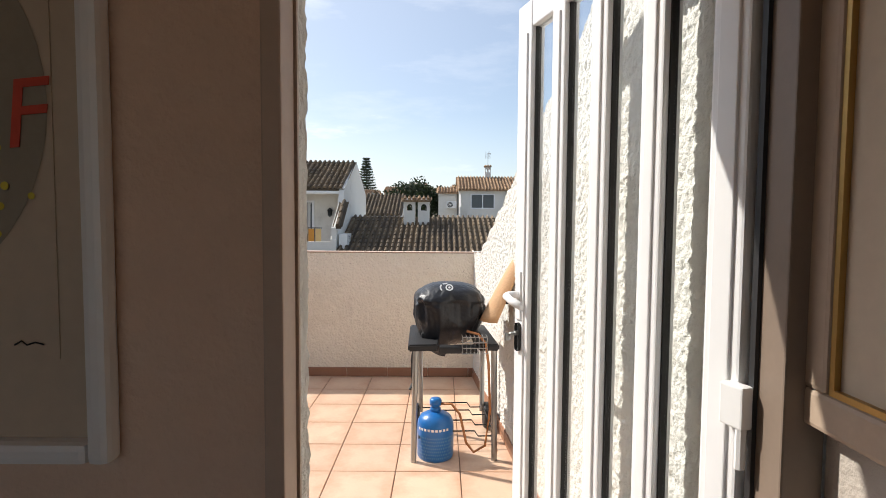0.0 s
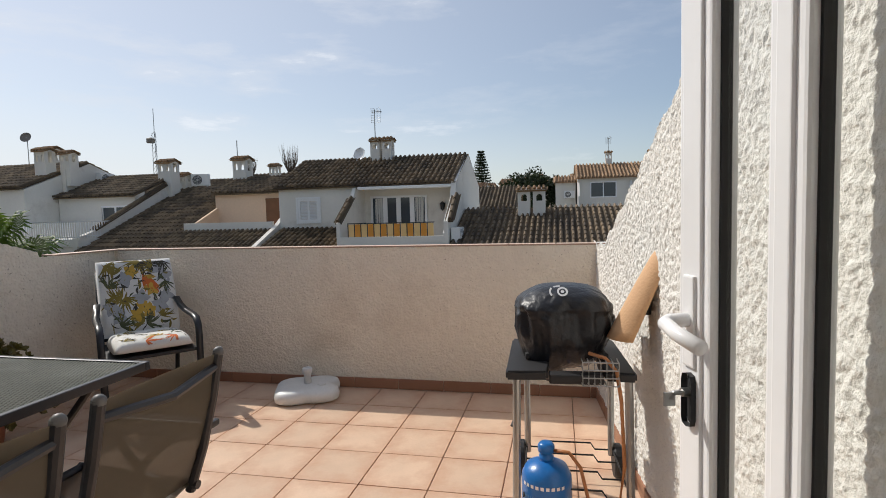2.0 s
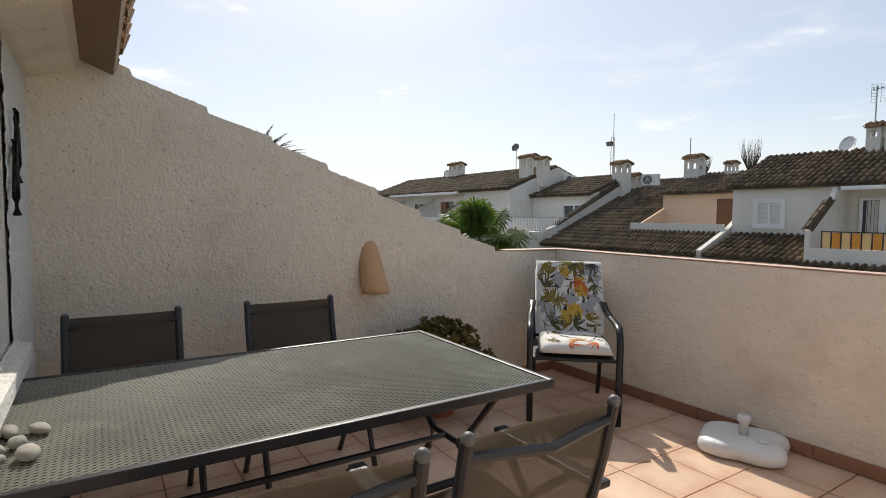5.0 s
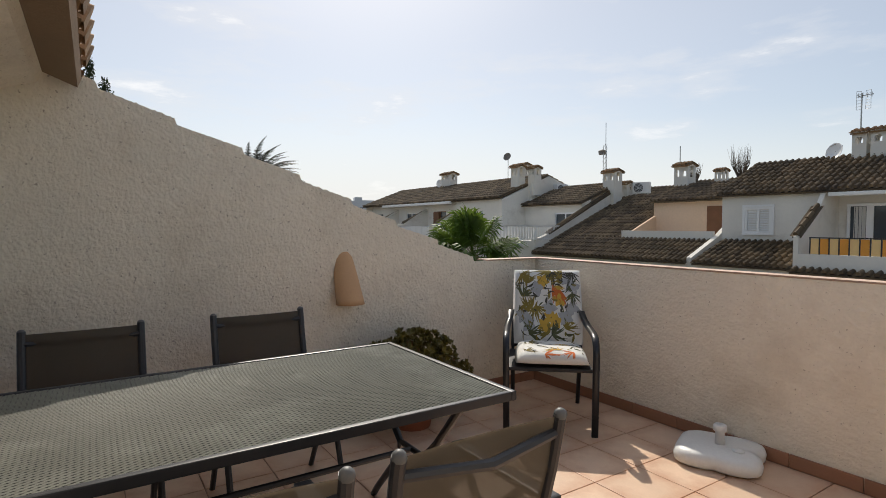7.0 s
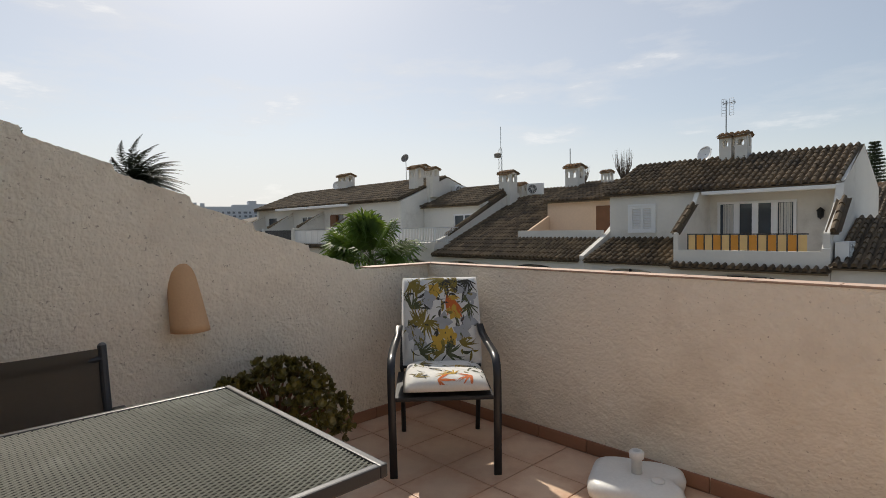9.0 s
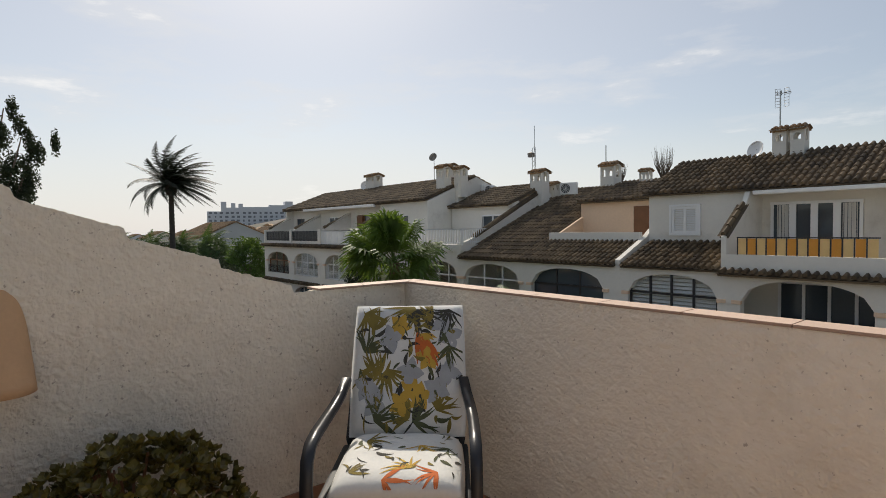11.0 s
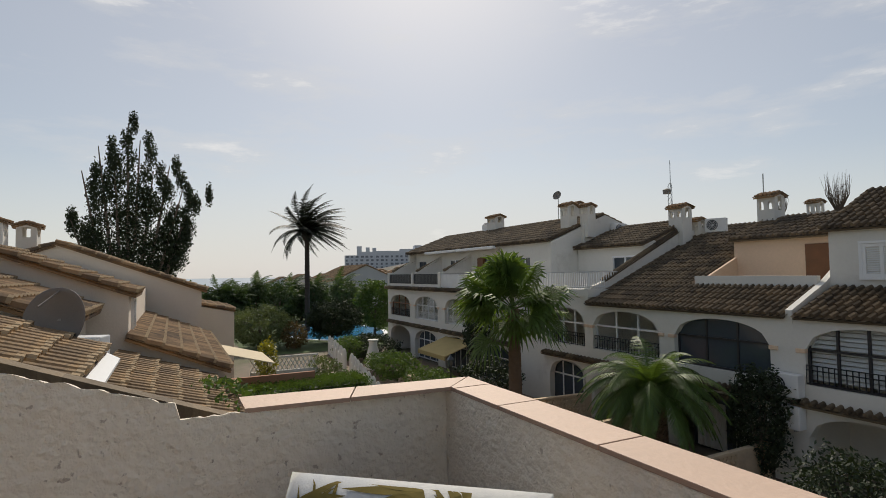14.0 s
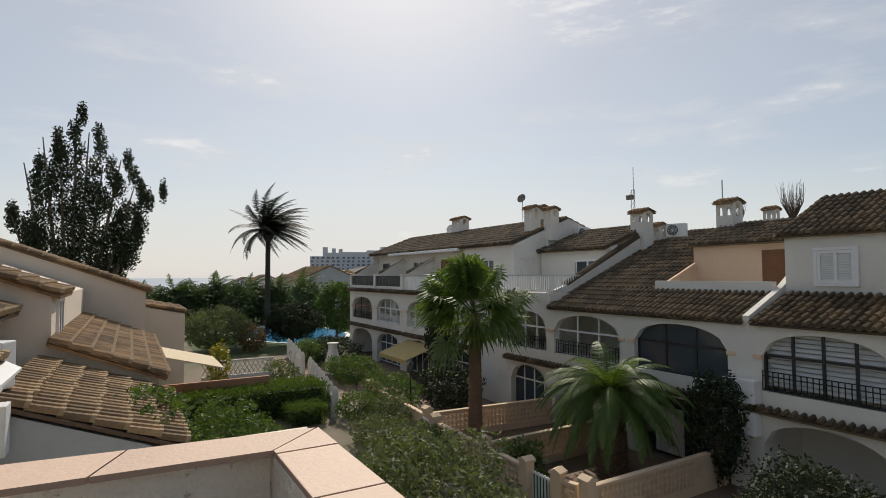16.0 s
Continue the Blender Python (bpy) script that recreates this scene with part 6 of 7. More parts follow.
# dark tree with upright limbs
pt = thing("poplar_tree", "tall dark tree with upright windblown limbs", "tree", pose(-40, -3.3, G))
bm = bmesh.new()
BOUGHS = ((-3.3, 9.6, 1.3), (-2.7, 12.6, 1.3), (-1.8, 14.3, 1.2), (-.9, 13.4, 1.5), (-.1, 16.0, 1.2), (.6, 14.9, 1.3), (1.4, 12.8, 1.5), (2.4, 13.3, 1.2), (3.2, 11.6, 1.1), (3.9, 11.4, 1.0), (3.3, 9.0, 1.3))
for dy, top, w in BOUGHS:
    tube(bm, [(0, 0, -.1), (0, dy * .15, 2.5), (.3, dy * .6, top * .55), (0, dy, top)], .28, 7, .03)
part("trunk", bm, M_TWIG, pt)
bm = bmesh.new()
rt = random.Random(6)
for dy, top, w in BOUGHS:
    for k in range(11):
        s = k / 10
        z = 3.6 + (top - 3.6) * s
        leaves(bm, (rt.uniform(-.5, .5), dy * (.35 + .65 * s) + rt.uniform(-.5, .5) + .5 * s * s, z), (w * (1.15 - .75 * s), w * (.98 - .72 * s), .85), 400, .105, rt, .1, .9)
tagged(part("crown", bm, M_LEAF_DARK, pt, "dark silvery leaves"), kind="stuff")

# plots in front of the opposite row
bm = bmesh.new()
box(bm, -36, .2, 8.2, F, G - .05, G + .02)
structure("paving", bm, M_PAVE, "reddish paved front gardens", "paving")


def lattice_fence(label, p, q, z1, pierced, posts=(0, 1)):
    """A garden wall of peach render with pierced block panels and capped posts."""
    p, q = Vector(p), Vector(q)
    d = q - p
    L = d.length
    f = thing("garden_wall", label, "garden wall", pose(p.x, p.y, G, 0, 0, math.degrees(math.atan2(d.y, d.x))), "garden walls")
    h = z1 - G
    a, b = pierced
    bm = bmesh.new()
    box(bm, 0, L, -.06, .06, -.1, h * .25)
    if a > 0.02:
        box(bm, 0, L * a, -.06, .06, h * .25, h - .06)
    if b < .98:
        box(bm, L * b, L, -.06, .06, h * .25, h - .06)
    part("wall", bm, M_FENCE, f)
    bm = bmesh.new()
    box(bm, 0, L, -.08, .08, h - .06, h)
    part("capping", bm, M_FENCE, f)
    bm = bmesh.new()
    nx = max(1, int(L * (b - a) / .155))
    nz = max(1, round((h * .75 - .06) / .155))
    sx, sz = L * (b - a) / nx, (h * .75 - .06) / nz
    for i in range(nx):
        for j in range(nz):
            cx, cz = L * a + (i + .5) * sx, h * .25 + (j + .5) * sz
            faces = []
            ring = [(cx + sx * .5 * u, cz + sz * .5 * v) for u, v in ((-1, -1), (0, -1), (1, -1), (1, 0), (1, 1), (0, 1), (-1, 1), (-1, 0))]
            hole = [(cx + sx * u, cz + sz * v) for u, v in ((-.30, -.30), (0, -.44), (.30, -.30), (.44, 0), (.30, .30), (0, .44), (-.30, .30), (-.44, 0))]
            for y in (-.045, .045):
                vo, vi = [bm.verts.new((x, y, z)) for x, z in ring], [bm.verts.new((x, y, z)) for x, z in hole]
                faces.append(vi)
                for k in range(8):
                    bm.faces.new((vo[k], vo[(k + 1) % 8], vi[(k + 1) % 8], vi[k]))
            for k in range(8):
                bm.faces.new((faces[0][k], faces[0][(k + 1) % 8], faces[1][(k + 1) % 8], faces[1][k]))
            for u, v in ((1, 1), (1, -1)):      # the block's inner cross
                a0, a1 = Vector((cx - sx * .33 * u, 0, cz - sz * .33 * v)), Vector((cx + sx * .33 * u, 0, cz + sz * .33 * v))
                nn = Vector((-(a1 - a0).z, 0, (a1 - a0).x)).normalized() * .011
                quads(bm, [tuple(q + Vector((0, yy, 0))) for yy in (-.03, .03) for q in (a0 - nn, a1 - nn, a1 + nn, a0 + nn)],
                      ((3, 2, 1, 0), (4, 5, 6, 7), (0, 1, 5, 4), (2, 3, 7, 6)))
    if nx > 0 and b > a:
        tagged(part("pierced_blocks", bm, M_FENCE, f, "pierced concrete blocks"), kind="stuff")
    for s in posts:
        bm = bmesh.new()
        x = L * s
        box(bm, x - .13, x + .13, -.13, .13, -.1, h + .12)
        prism(bm, [(x - .16, h + .12), (x + .16, h + .12), (x + .16, h + .17), (x, h + .25), (x - .16, h + .17)], "y", -.16, .16)
        part("post", bm, M_FENCE, f)
    return f


lattice_fence("peach garden wall with pierced blocks beside the fan palm", (-15.05, 8.5), (-14.66, 13.6), -3.28, (.0, .95), (0,))
lattice_fence("peach garden wall with pierced blocks behind the date palm", (-11.4, 8.3), (-11.5, 13.6), -3.28, (.0, .92), (0,))
lattice_fence("peach garden wall with pierced blocks and a worn solid end", (-7.72, 8.5), (-7.78, 13.6), -3.28, (.05, .72), (0,))
lattice_fence("peach garden wall facing the footpath", (-11.3, 8.25), (-9.5, 8.25), -3.32, (.05, .95), (1,))
lattice_fence("peach garden wall between two gates", (-14.2, 8.3), (-11.6, 8.3), -3.32, (.05, .95), (0,))
lattice_fence("short peach wall beside the green gate", (-8.5, 8.35), (-8.0, 8.5), -3.32, (.1, .9), (0,))
lattice_fence("peach garden wall farther down the row", (-21.0, 8.9), (-15.3, 8.6), -3.4, (.05, .6), (0,))


def gate(x0, x1, y, color, label):
    g = thing("garden_gate", label, "gate", pose(x0, y, G))
    w = x1 - x0
    bm = bmesh.new()
    for z in (.1, .8):
        box(bm, 0, w, -.02, .02, z, z + .05)
    split("gate_rail", bm, M_WHITE, g)
    for i in range(7):
        bm = bmesh.new()
        x = w * (i + .5) / 7
        box(bm, x - .015, x + .015, -.015, .015, .05, .88)
        part("bar", bm, M_WHITE, g)
    bm = bmesh.new()
    box(bm, .02, w - .02, .022, .03, .08, .8)
    part("screen", bm, color, g)


M_GREENCLOTH = mat("green_screen", (0.03, 0.16, 0.07), 0.8, 0.1, 4.0)
gate(-9.4, -8.6, 8.3, M_GREENCLOTH, "white barred garden gate backed with green cloth")
gate(-15.1, -14.3, 8.35, M_WHITE, "white barred garden gate standing shut")

# things in the opposite gardens
clump("bougainvillea", "dark bougainvillea climbing the house corner", "shrub", (-7.75, 13.15, -2.6), (.85, .45, 1.4), 6400, .055, M_LEAF_DARK, seed=3)
clump("shrub", "dark leafy shrub at the foot of the arches", "shrub", (-4.4, 11.0, -3.25), (1.3, 1.2, 1.0), 5200, .06, M_LEAF_DARK, "garden shrubs", seed=14)
clump("shrub", "small green shrub in the paved garden", "shrub", (-10.7, 9.1, -3.7), (.6, .6, .55), 500, .09, M_LEAF, "garden shrubs", seed=5)
clump("shrub", "dark shrub under the fan palm", "shrub", (-18.8, 11.6, -3.3), (1.7, 1.2, .9), 4200, .075, M_LEAF_DARK, "garden shrubs", seed=6)
clump("shrub", "dark climber beside the awning", "shrub", (-22.2, 13.0, -1.7), (.75, .6, 1.3), 3600, .075, M_LEAF_DARK, "garden shrubs", seed=7)
clump("oleander", "large grey-green oleander below the parapet", "shrub", (-8.6, 5.0, -3.15), (2.0, 1.9, 1.25), 11000, .065, M_LEAF_GREY, seed=8)
clump("shrub", "grey-green oleander beside the footpath", "shrub", (-11.6, 6.2, -3.3), (1.3, 1.2, .85), 2400, .085, M_LEAF_GREY, "garden shrubs", seed=9)
clump("shrub", "leafy green shrub below the neighbour's roof", "shrub", (-12.8, 1.75, -2.95), (1.6, 1.45, 1.25), 9500, .062, M_LEAF, "garden shrubs", seed=10)
clump("shrub", "dark green shrub by the footpath", "shrub", (-20.0, 9.5, -3.55), (1.9, 1.1, .75), 5200, .065, M_LEAF, "garden shrubs", seed=12)
clump("shrub", "flowering shrub with red blooms", "shrub", (-17.4, 8.3, -3.7), (1.2, .8, .55), 2600, .06, M_LEAF_GREY, "garden shrubs", seed=13)
clump("shrub", "green shrubs along the path", "shrub", (-26.2, 10.0, -3.6), (2.3, 1.2, .7), 4600, .08, M_LEAF, "garden shrubs", seed=15)
clump("shrub", "dark shrubs near the pool", "shrub", (-32.5, 11.2, -3.5), (3.2, 1.4, .85), 5200, .085, M_LEAF_DARK, "garden shrubs", seed=16)
clump("shrub", "silver-leaved shrub beside the hedge", "shrub", (-26.0, 6.2, -3.5), (1.2, .9, .75), 2200, .07, M_LEAF_GREY, "garden shrubs", seed=17)
clump("shrub", "grey-green shrub with red flowers beside the path", "shrub", (-15.0, 6.9, -3.75), (1.7, 1.0, .5), 4200, .055, M_LEAF_GREY, "garden shrubs", seed=24)
clump("shrub", "red flowering shrub near the pool wall", "shrub", (-40.5, 7.6, -3.2), (1.6, 1.0, .95), 2600, .09, M_FLOWERBUSH, "garden shrubs", seed=25)
clump("shrub", "leafy green shrub behind the white posts", "shrub", (-33.5, 9.9, -3.5), (2.0, 1.0, .8), 3400, .08, M_LEAF, "garden shrubs", seed=26)
clump("shrub", "low green shrub spilling onto the footpath", "shrub", (-19.0, 7.6, -3.75), (1.3, .9, .55), 3600, .055, M_LEAF, "garden shrubs", seed=27)
clump("shrub", "yellow-leaved sapling by the terracotta wall", "shrub", (-24.5, 3.2, -2.5), (.5, .5, .9), 700, .09, M_LEAF_YEL, "garden shrubs", seed=18)
clump("shrub", "climbing plant spilling over roof tiles", "shrub", (-8.9, -.1, -.75), (1.2, .8, .28), 900, .07, M_LEAF, "garden shrubs", -1.1, seed=19)
hedge("clipped dark green hedge between the gardens", -22.6, -20.6, 1.6, 6.8, G, -3.1, 11000, .06, M_LEAF)
hedge("low clipped hedge beside the footpath", -20.4, -19.1, 5.0, 6.3, G, -3.62, 3200, .05, M_LEAF)
hedge("long low hedge below the parapet", -18.4, -12.6, 3.1, 4.0, G, -3.65, 5200, .055, M_LEAF)

bm = bmesh.new()
quads(bm, [(-30, 6.6, G + .015), (-4, 6.9, G + .015), (-4, 8.2, G + .015), (-30, 8.6, G + .015)], ((0, 1, 2, 3),))
structure("footpath", bm, mat("path_concrete", (0.30, 0.25, 0.20), 0.9, 0.12, 1.0, 0.2, 20), "pale concrete footpath between the gardens", "path")


def white_wall(p, q, h, n, label):
    p, q = Vector(p), Vector(q)
    d = q - p
    w = thing("balustrade", label, "garden wall", pose(p.x, p.y, G, 0, 0, math.degrees(math.atan2(d.y, d.x))), "white garden walls")
    bm = bmesh.new()
    box(bm, 0, d.length, -.07, .07, -.1, h)
    part("wall", bm, M_WALL, w)
    for i in range(n):
        bm = bmesh.new()
        lathe(bm, [(.14, -.05), (.14, h + .15), (.11, h + .32), (.04, h + .45)], 10, d.length * i / max(1, n - 1), 0)
        part("post", bm, M_WALL, w)


white_wall((-28.0, 8.3), (-19.8, 6.9), .75, 8, "white rendered wall with pointed posts along the path")
white_wall((-36.5, 9.3), (-29.5, 8.3), .85, 6, "white rendered wall with pointed posts by the pool")
bm = bmesh.new()
lathe(bm, [(.45, 0), (.45, .7), (.38, .9), (.25, 1.4), (.25, 1.65), (.32, 1.68), (.32, 1.75)], 14)
solid("garden_barbecue", bm, M_WALL, "white built barbecue chimney in a garden", "barbecue").location = (-29.0, 9.9, G)

lamp = thing("street_lamp", "black lantern on a slim post by the path", "street lamp", pose(-18.4, 9.55, G))
bm = bmesh.new()
lathe(bm, [(.09, 0), (.07, .2), (.035, .3), (.03, 1.75), (.06, 1.78)], 10)
part("post", bm, M_BLACK, lamp)
bm = bmesh.new()
lathe(bm, [(.07, 1.78), (.14, 2.05), (.16, 2.06), (.03, 2.2), (.01, 2.26)], 6)
part("lantern", bm, M_DARKGLASS, lamp)

# awning and porch things of the opposite row
bm = bmesh.new()
prism(bm, [(11.9, -3.0), (F, -2.4), (F, -2.36), (11.9, -2.96)], "x", -27.0, -23.6)
box(bm, -27, -23.6, 11.89, 11.92, -3.18, -2.98)
solid("awning", bm, M_AWNING2, "faded ochre awning let out over a garden", "awning")
for x, y in ((-5.6, 12.9), (-3.9, 12.5)):
    c = thing("plastic_chair", "dark plastic chair in the shaded porch", "chair", pose(x, y, G + .02, 0, 0, rg.uniform(150, 210)), "porch chairs")
    bm = bmesh.new()
    box(bm, -.25, .25, -.25, .25, .40, .44, .02)
    part("seat", bm, M_BLACK, c)
    bm = bmesh.new()
    box(bm, -.25, .25, .22, .26, .44, .95, .02)
    part("backrest", bm, M_BLACK, c)
    for sx in (-1, 1):
        for sy in (-1, 1):
            bm = bmesh.new()
            tube(bm, [(sx * .22, sy * .22, .42), (sx * .25, sy * .26, 0)], .02, 6)
            part("leg", bm, M_BLACK, c)


def ac_unit(m, label):
    a = thing("air_conditioner", label, "air conditioner", m, "outdoor units")
    bm = bmesh.new()
    box(bm, -.42, .42, -.15, .15, 0, .58, .02)
    part("case", bm, M_WHITE, a)
    bm = bmesh.new()
    bmesh.ops.create_circle(bm, segments=28, radius=.235, cap_ends=True, matrix=pose(-.12, -.153, .29, 90, 0, 0))
    part("fan_opening", bm, M_FRAME, a, "dark round fan opening")
    bm = bmesh.new()
    for r in (.06, .12, .18, .235):
        tube(bm, [(-.12 + r * math.cos(t), -.162, .29 + r * math.sin(t)) for t in (2 * math.pi * k / 20 for k in range(21))], .006, 4)
    for k in range(6):
        t = math.pi * k / 6
        tube(bm, [(-.12 - .235 * math.cos(t), -.162, .29 - .235 * math.sin(t)), (-.12 + .235 * math.cos(t), -.162, .29 + .235 * math.sin(t))], .005, 4)
    part("grille", bm, M_WHITE, a)
    for x in (-.28, .28):
        bm = bmesh.new()
        box(bm, x - .02, x + .02, -.14, .17, -.05, 0)
        part("bracket", bm, M_STEEL, a)
    return a


ac_unit(pose(-7.25, F - .17, -2.75), "white air conditioner on brackets beside the arch")
ac_unit(pose(-7.25, F - .17, -1.95), "white air conditioner fixed high beside the arch")
ac_unit(pose(-14.0, 20.3, 2.95, 0, 0, 20), "white air conditioner on the tiled roof")
ac_unit(pose(-18.985, 19.6, 3.15, 0, 0, 90), "white air conditioner on the gable wall")
ac_unit(pose(.2, F + .6, .2, 0, 0, 90), "small white air conditioner on the gable foot")
ac_unit(pose(-6.84, -1.82, -.67, 0, 0, 90), "white air conditioner under the neighbour's eave")
ac_unit(pose(-7.6, -1.9, -.02, 0, 0, 70), "white air conditioner on the neighbour's roof")

# antennas and dishes
def antenna(x, y, z, h, label="thin metal television antenna", bars=4):
    a = thing("antenna", label, "antenna", pose(x, y, z), "roof antennas")
    bm = bmesh.new()
    tube(bm, [(0, 0, -.2), (0, 0, h)], .022, 6)
    part("mast", bm, M_STEEL, a)
    if bars:
        bm = bmesh.new()
        tube(bm, [(-.12, 0, h - .10), (.26, .16, h - .04)], .012, 5)
        for i in range(bars):
            x0 = -.08 + .32 * i / max(1, bars - 1)
            tube(bm, [(x0, x0 * .45 - .12, h - .07), (x0, x0 * .45 + .12, h - .07)], .007, 4)
            tube(bm, [(x0, x0 * .45, h - .15), (x0, x0 * .45, h + .02)], .007, 4)
        part("aerial", bm, M_STEEL, a)
        bm = bmesh.new()
        for k in range(7):
            for sx in (-1, 1):
                tube(bm, [(sx * .06, .18, h - .5 + k * .1), (sx * .20, .13, h - .5 + k * .1)], .006, 4)
        for sx in (-.20, -.06, .06, .20):
            tube(bm, [(sx, .15, h - .5), (sx, .15, h + .1)], .007, 4)
        part("reflector_grid", bm, M_STEEL, a, "wire grid reflector")
    return a


def dish(m, r, label, material=M_WHITE):
    d = thing("satellite_dish", label, "satellite dish", m, "dishes")
    bm = bmesh.new()
    lathe(bm, [(.02, 0), (r * .5, r * .06), (r * .85, r * .17), (r, r * .25), (r * 1.01, r * .24), (r * .85, r * .14), (r * .5, r * .03), (.03, -.02)], 30)
    part("reflector", bm, material, d, "", True)
    bm = bmesh.new()
    tube(bm, [(0, 0, 0), (0, r * .1, -.15), (0, r * .5, -.2), (0, r * .95, -.2)], .03, 6)
    part("bracket", bm, M_STEEL, d)
    bm = bmesh.new()
    tube(bm, [(0, r * .9, r * .2), (0, r * .3, r * .9)], .012, 5)
    part("feed_arm", bm, M_DISH, d)


antenna(-3.92, 18.0, 3.6, 2.05)
antenna(-11.3, 19.4, 4.0, .95, "thin whip antenna on the roof", 0)
antenna(-22.9, 18.95, 4.1, 1.55, "thin metal pole with a small dish", 0)
dish(pose(-22.9, 18.9, 5.65, 70, 0, 20), .26, "small grey satellite dish on a pole", M_DISH)
dish(pose(-4.62, 18.0, 3.82, 75, 0, -20), .30, "small pale satellite dish on the roof ridge", M_WHITE)
dish(pose(-30.35, 18.7, 4.45, 75, 0, 40), .32, "small pale satellite dish beside a broad chimney", M_WHITE)
dish(pose(-6.7, -1.92, .84, 78, 0, 60), .40, "large grey satellite dish on the neighbour's roof", M_DISH)
mast = thing("radio_mast", "distant steel lattice radio mast", "mast", pose(-54, 65, -4))
bm = bmesh.new()
for sx, sy in ((-1, -1), (1, -1), (0, 1)):
    tube(bm, [(sx * .35, sy * .35, 0), (sx * .22, sy * .22, 18)], .05, 4)
for i in range(26):
    z, s = i * .7, .33
    tube(bm, [(-s, -s, z), (s, -s, z + .7)], .03, 4)
    tube(bm, [(s, -s, z), (0, s, z + .7)], .03, 4)
tube(bm, [(0, 0, 17.5), (0, 0, 21.5)], .05, 5)
part("tower", bm, M_STEEL, mast)
bm = bmesh.new()
lathe(bm, [(.1, 16.6), (.55, 16.6), (.6, 17.2), (.1, 17.4)], 12, -.7, 0)
part("drum", bm, M_DISH, mast)

# ---- neighbours along this side ----
TILED = []


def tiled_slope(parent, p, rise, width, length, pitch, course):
    """Marks a near roof whose barrel tiles are laid one by one at the end, over a bed darkened for shade."""
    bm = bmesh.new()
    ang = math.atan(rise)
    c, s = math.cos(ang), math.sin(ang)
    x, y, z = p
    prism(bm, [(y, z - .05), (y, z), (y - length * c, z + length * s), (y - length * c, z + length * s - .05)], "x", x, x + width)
    TILED.append((part("roof", bm, M_PANBED, parent, "bed of flat pans darkened for the shade under barrel tiles"), p, ang, width, length, pitch, course))

n1 = thing("house", "neighbouring house with brown tiles and a white fascia", "house", group="houses on this side")
bm = bmesh.new()
box(bm, -6.5, -.15, -6.5, -1.62, G, .35)
part("wall", bm, M_WALL, n1)
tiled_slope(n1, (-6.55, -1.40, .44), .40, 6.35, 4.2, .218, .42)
bm = bmesh.new()
box(bm, -6.6, -.4, -1.47, -1.425, .10, .43)
part("fascia", bm, M_WHITE, n1, "white fascia board")
bm = bmesh.new()
prism(bm, [(-1.42, .435), (-1.26, .34), (-1.26, .31), (-1.42, .40)], "x", -6.6, -.4)
part("eave_board", bm, M_WHITE, n1, "white painted sloping eave board")

n2 = thing("house", "neighbouring house with low tiled roof and grey side wall", "house", group="houses on this side")
bm = bmesh.new()
prism(bm, [(-6.5, G), (.3, G), (.3, -.95), (-1.5, -.25), (-1.5, -.3), (-6.5, -.3)], "x", -10.9, -7.05)
part("wall", bm, M_GREYWALL, n2, "pale grey rendered side wall")
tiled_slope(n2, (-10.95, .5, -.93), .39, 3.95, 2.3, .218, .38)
roof_part(n2, (-10.95, -1.9, .74), (1, 0, 0), (0, -1, .40), 3.6, 4.0, M_ROOF_PALE, .22, .38, "brown barrel tiles in straight courses")
bm = bmesh.new()
box(bm, -10.9, -7.5, -5.5, -2.15, -.3, .70)
part("upper_wall", bm, M_WALL_CREAM, n2)
square_window(n2, -9.0, -8.0, -.1, .55, -2.11, M_PVC, 2)

n3 = thing("house", "cream neighbouring house with sloping tiled wing", "house", group="houses on this side")
bm = bmesh.new()
prism(bm, [(-6.5, G), (.32, G), (.32, -.62), (-1.45, .12), (-1.45, 1.0), (-3.7, 1.85), (-6.5, .9)], "x", -18.8, -11.0)
part("wall", bm, M_WALL_CREAM, n3, "cream rendered side wall")
roof_part(n3, (-18.8, .45, -.62), (1, 0, 0), (0, -1, .42), 7.95, 2.1, M_ROOF_PALE, .22, .36)
roof_part(n3, (-13.2, -1.30, 1.02), (1, 0, 0), (0, -1, .38), 2.35, 2.7, M_ROOF_PALE, .22, .36)
square_window(n3, -12.6, -11.8, .2, .9, -1.40, M_WHITE, 2)

n4 = thing("house", "tall cream neighbouring house with plain side wall", "house", group="houses on this side")
bm = bmesh.new()
prism(bm, [(-8.5, G), (.22, G), (.22, .88), (-3.95, 2.45), (-8.5, .7)], "x", -25.8, -19.0)
part("wall", bm, M_WALL_CREAM, n4, "plain cream gable wall")
roof_part(n4, (-25.9, .4, .86), (1, 0, 0), (0, -1, .375), 7.0, 4.65, M_ROOF_PALE, .23, .4)
roof_part(n4, (-18.9, -8.5, .72), (-1, 0, 0), (0, 1, .375), 7.0, 4.85, M_ROOF_PALE, .23, .4)
chimney(-19.5, -5.6, 2.0, 1.25, .62, .6, 1, 1)
chimney(-20.4, -4.9, 2.25, .9, .6, .55, 1, 1)
n5 = thing("house", "low cream house end beyond the tall gable", "house", group="houses on this side")
bm = bmesh.new()
prism(bm, [(-4, G), (1.95, G), (1.95, -.3), (-4, 1.0)], "x", -31, -26.0)
part("wall", bm, M_WALL_CREAM, n5)
roof_part(n5, (-31, 2.0, -.28), (1, 0, 0), (0, -1, .22), 5.0, 4.2, M_ROOF_PALE, .25, .42)

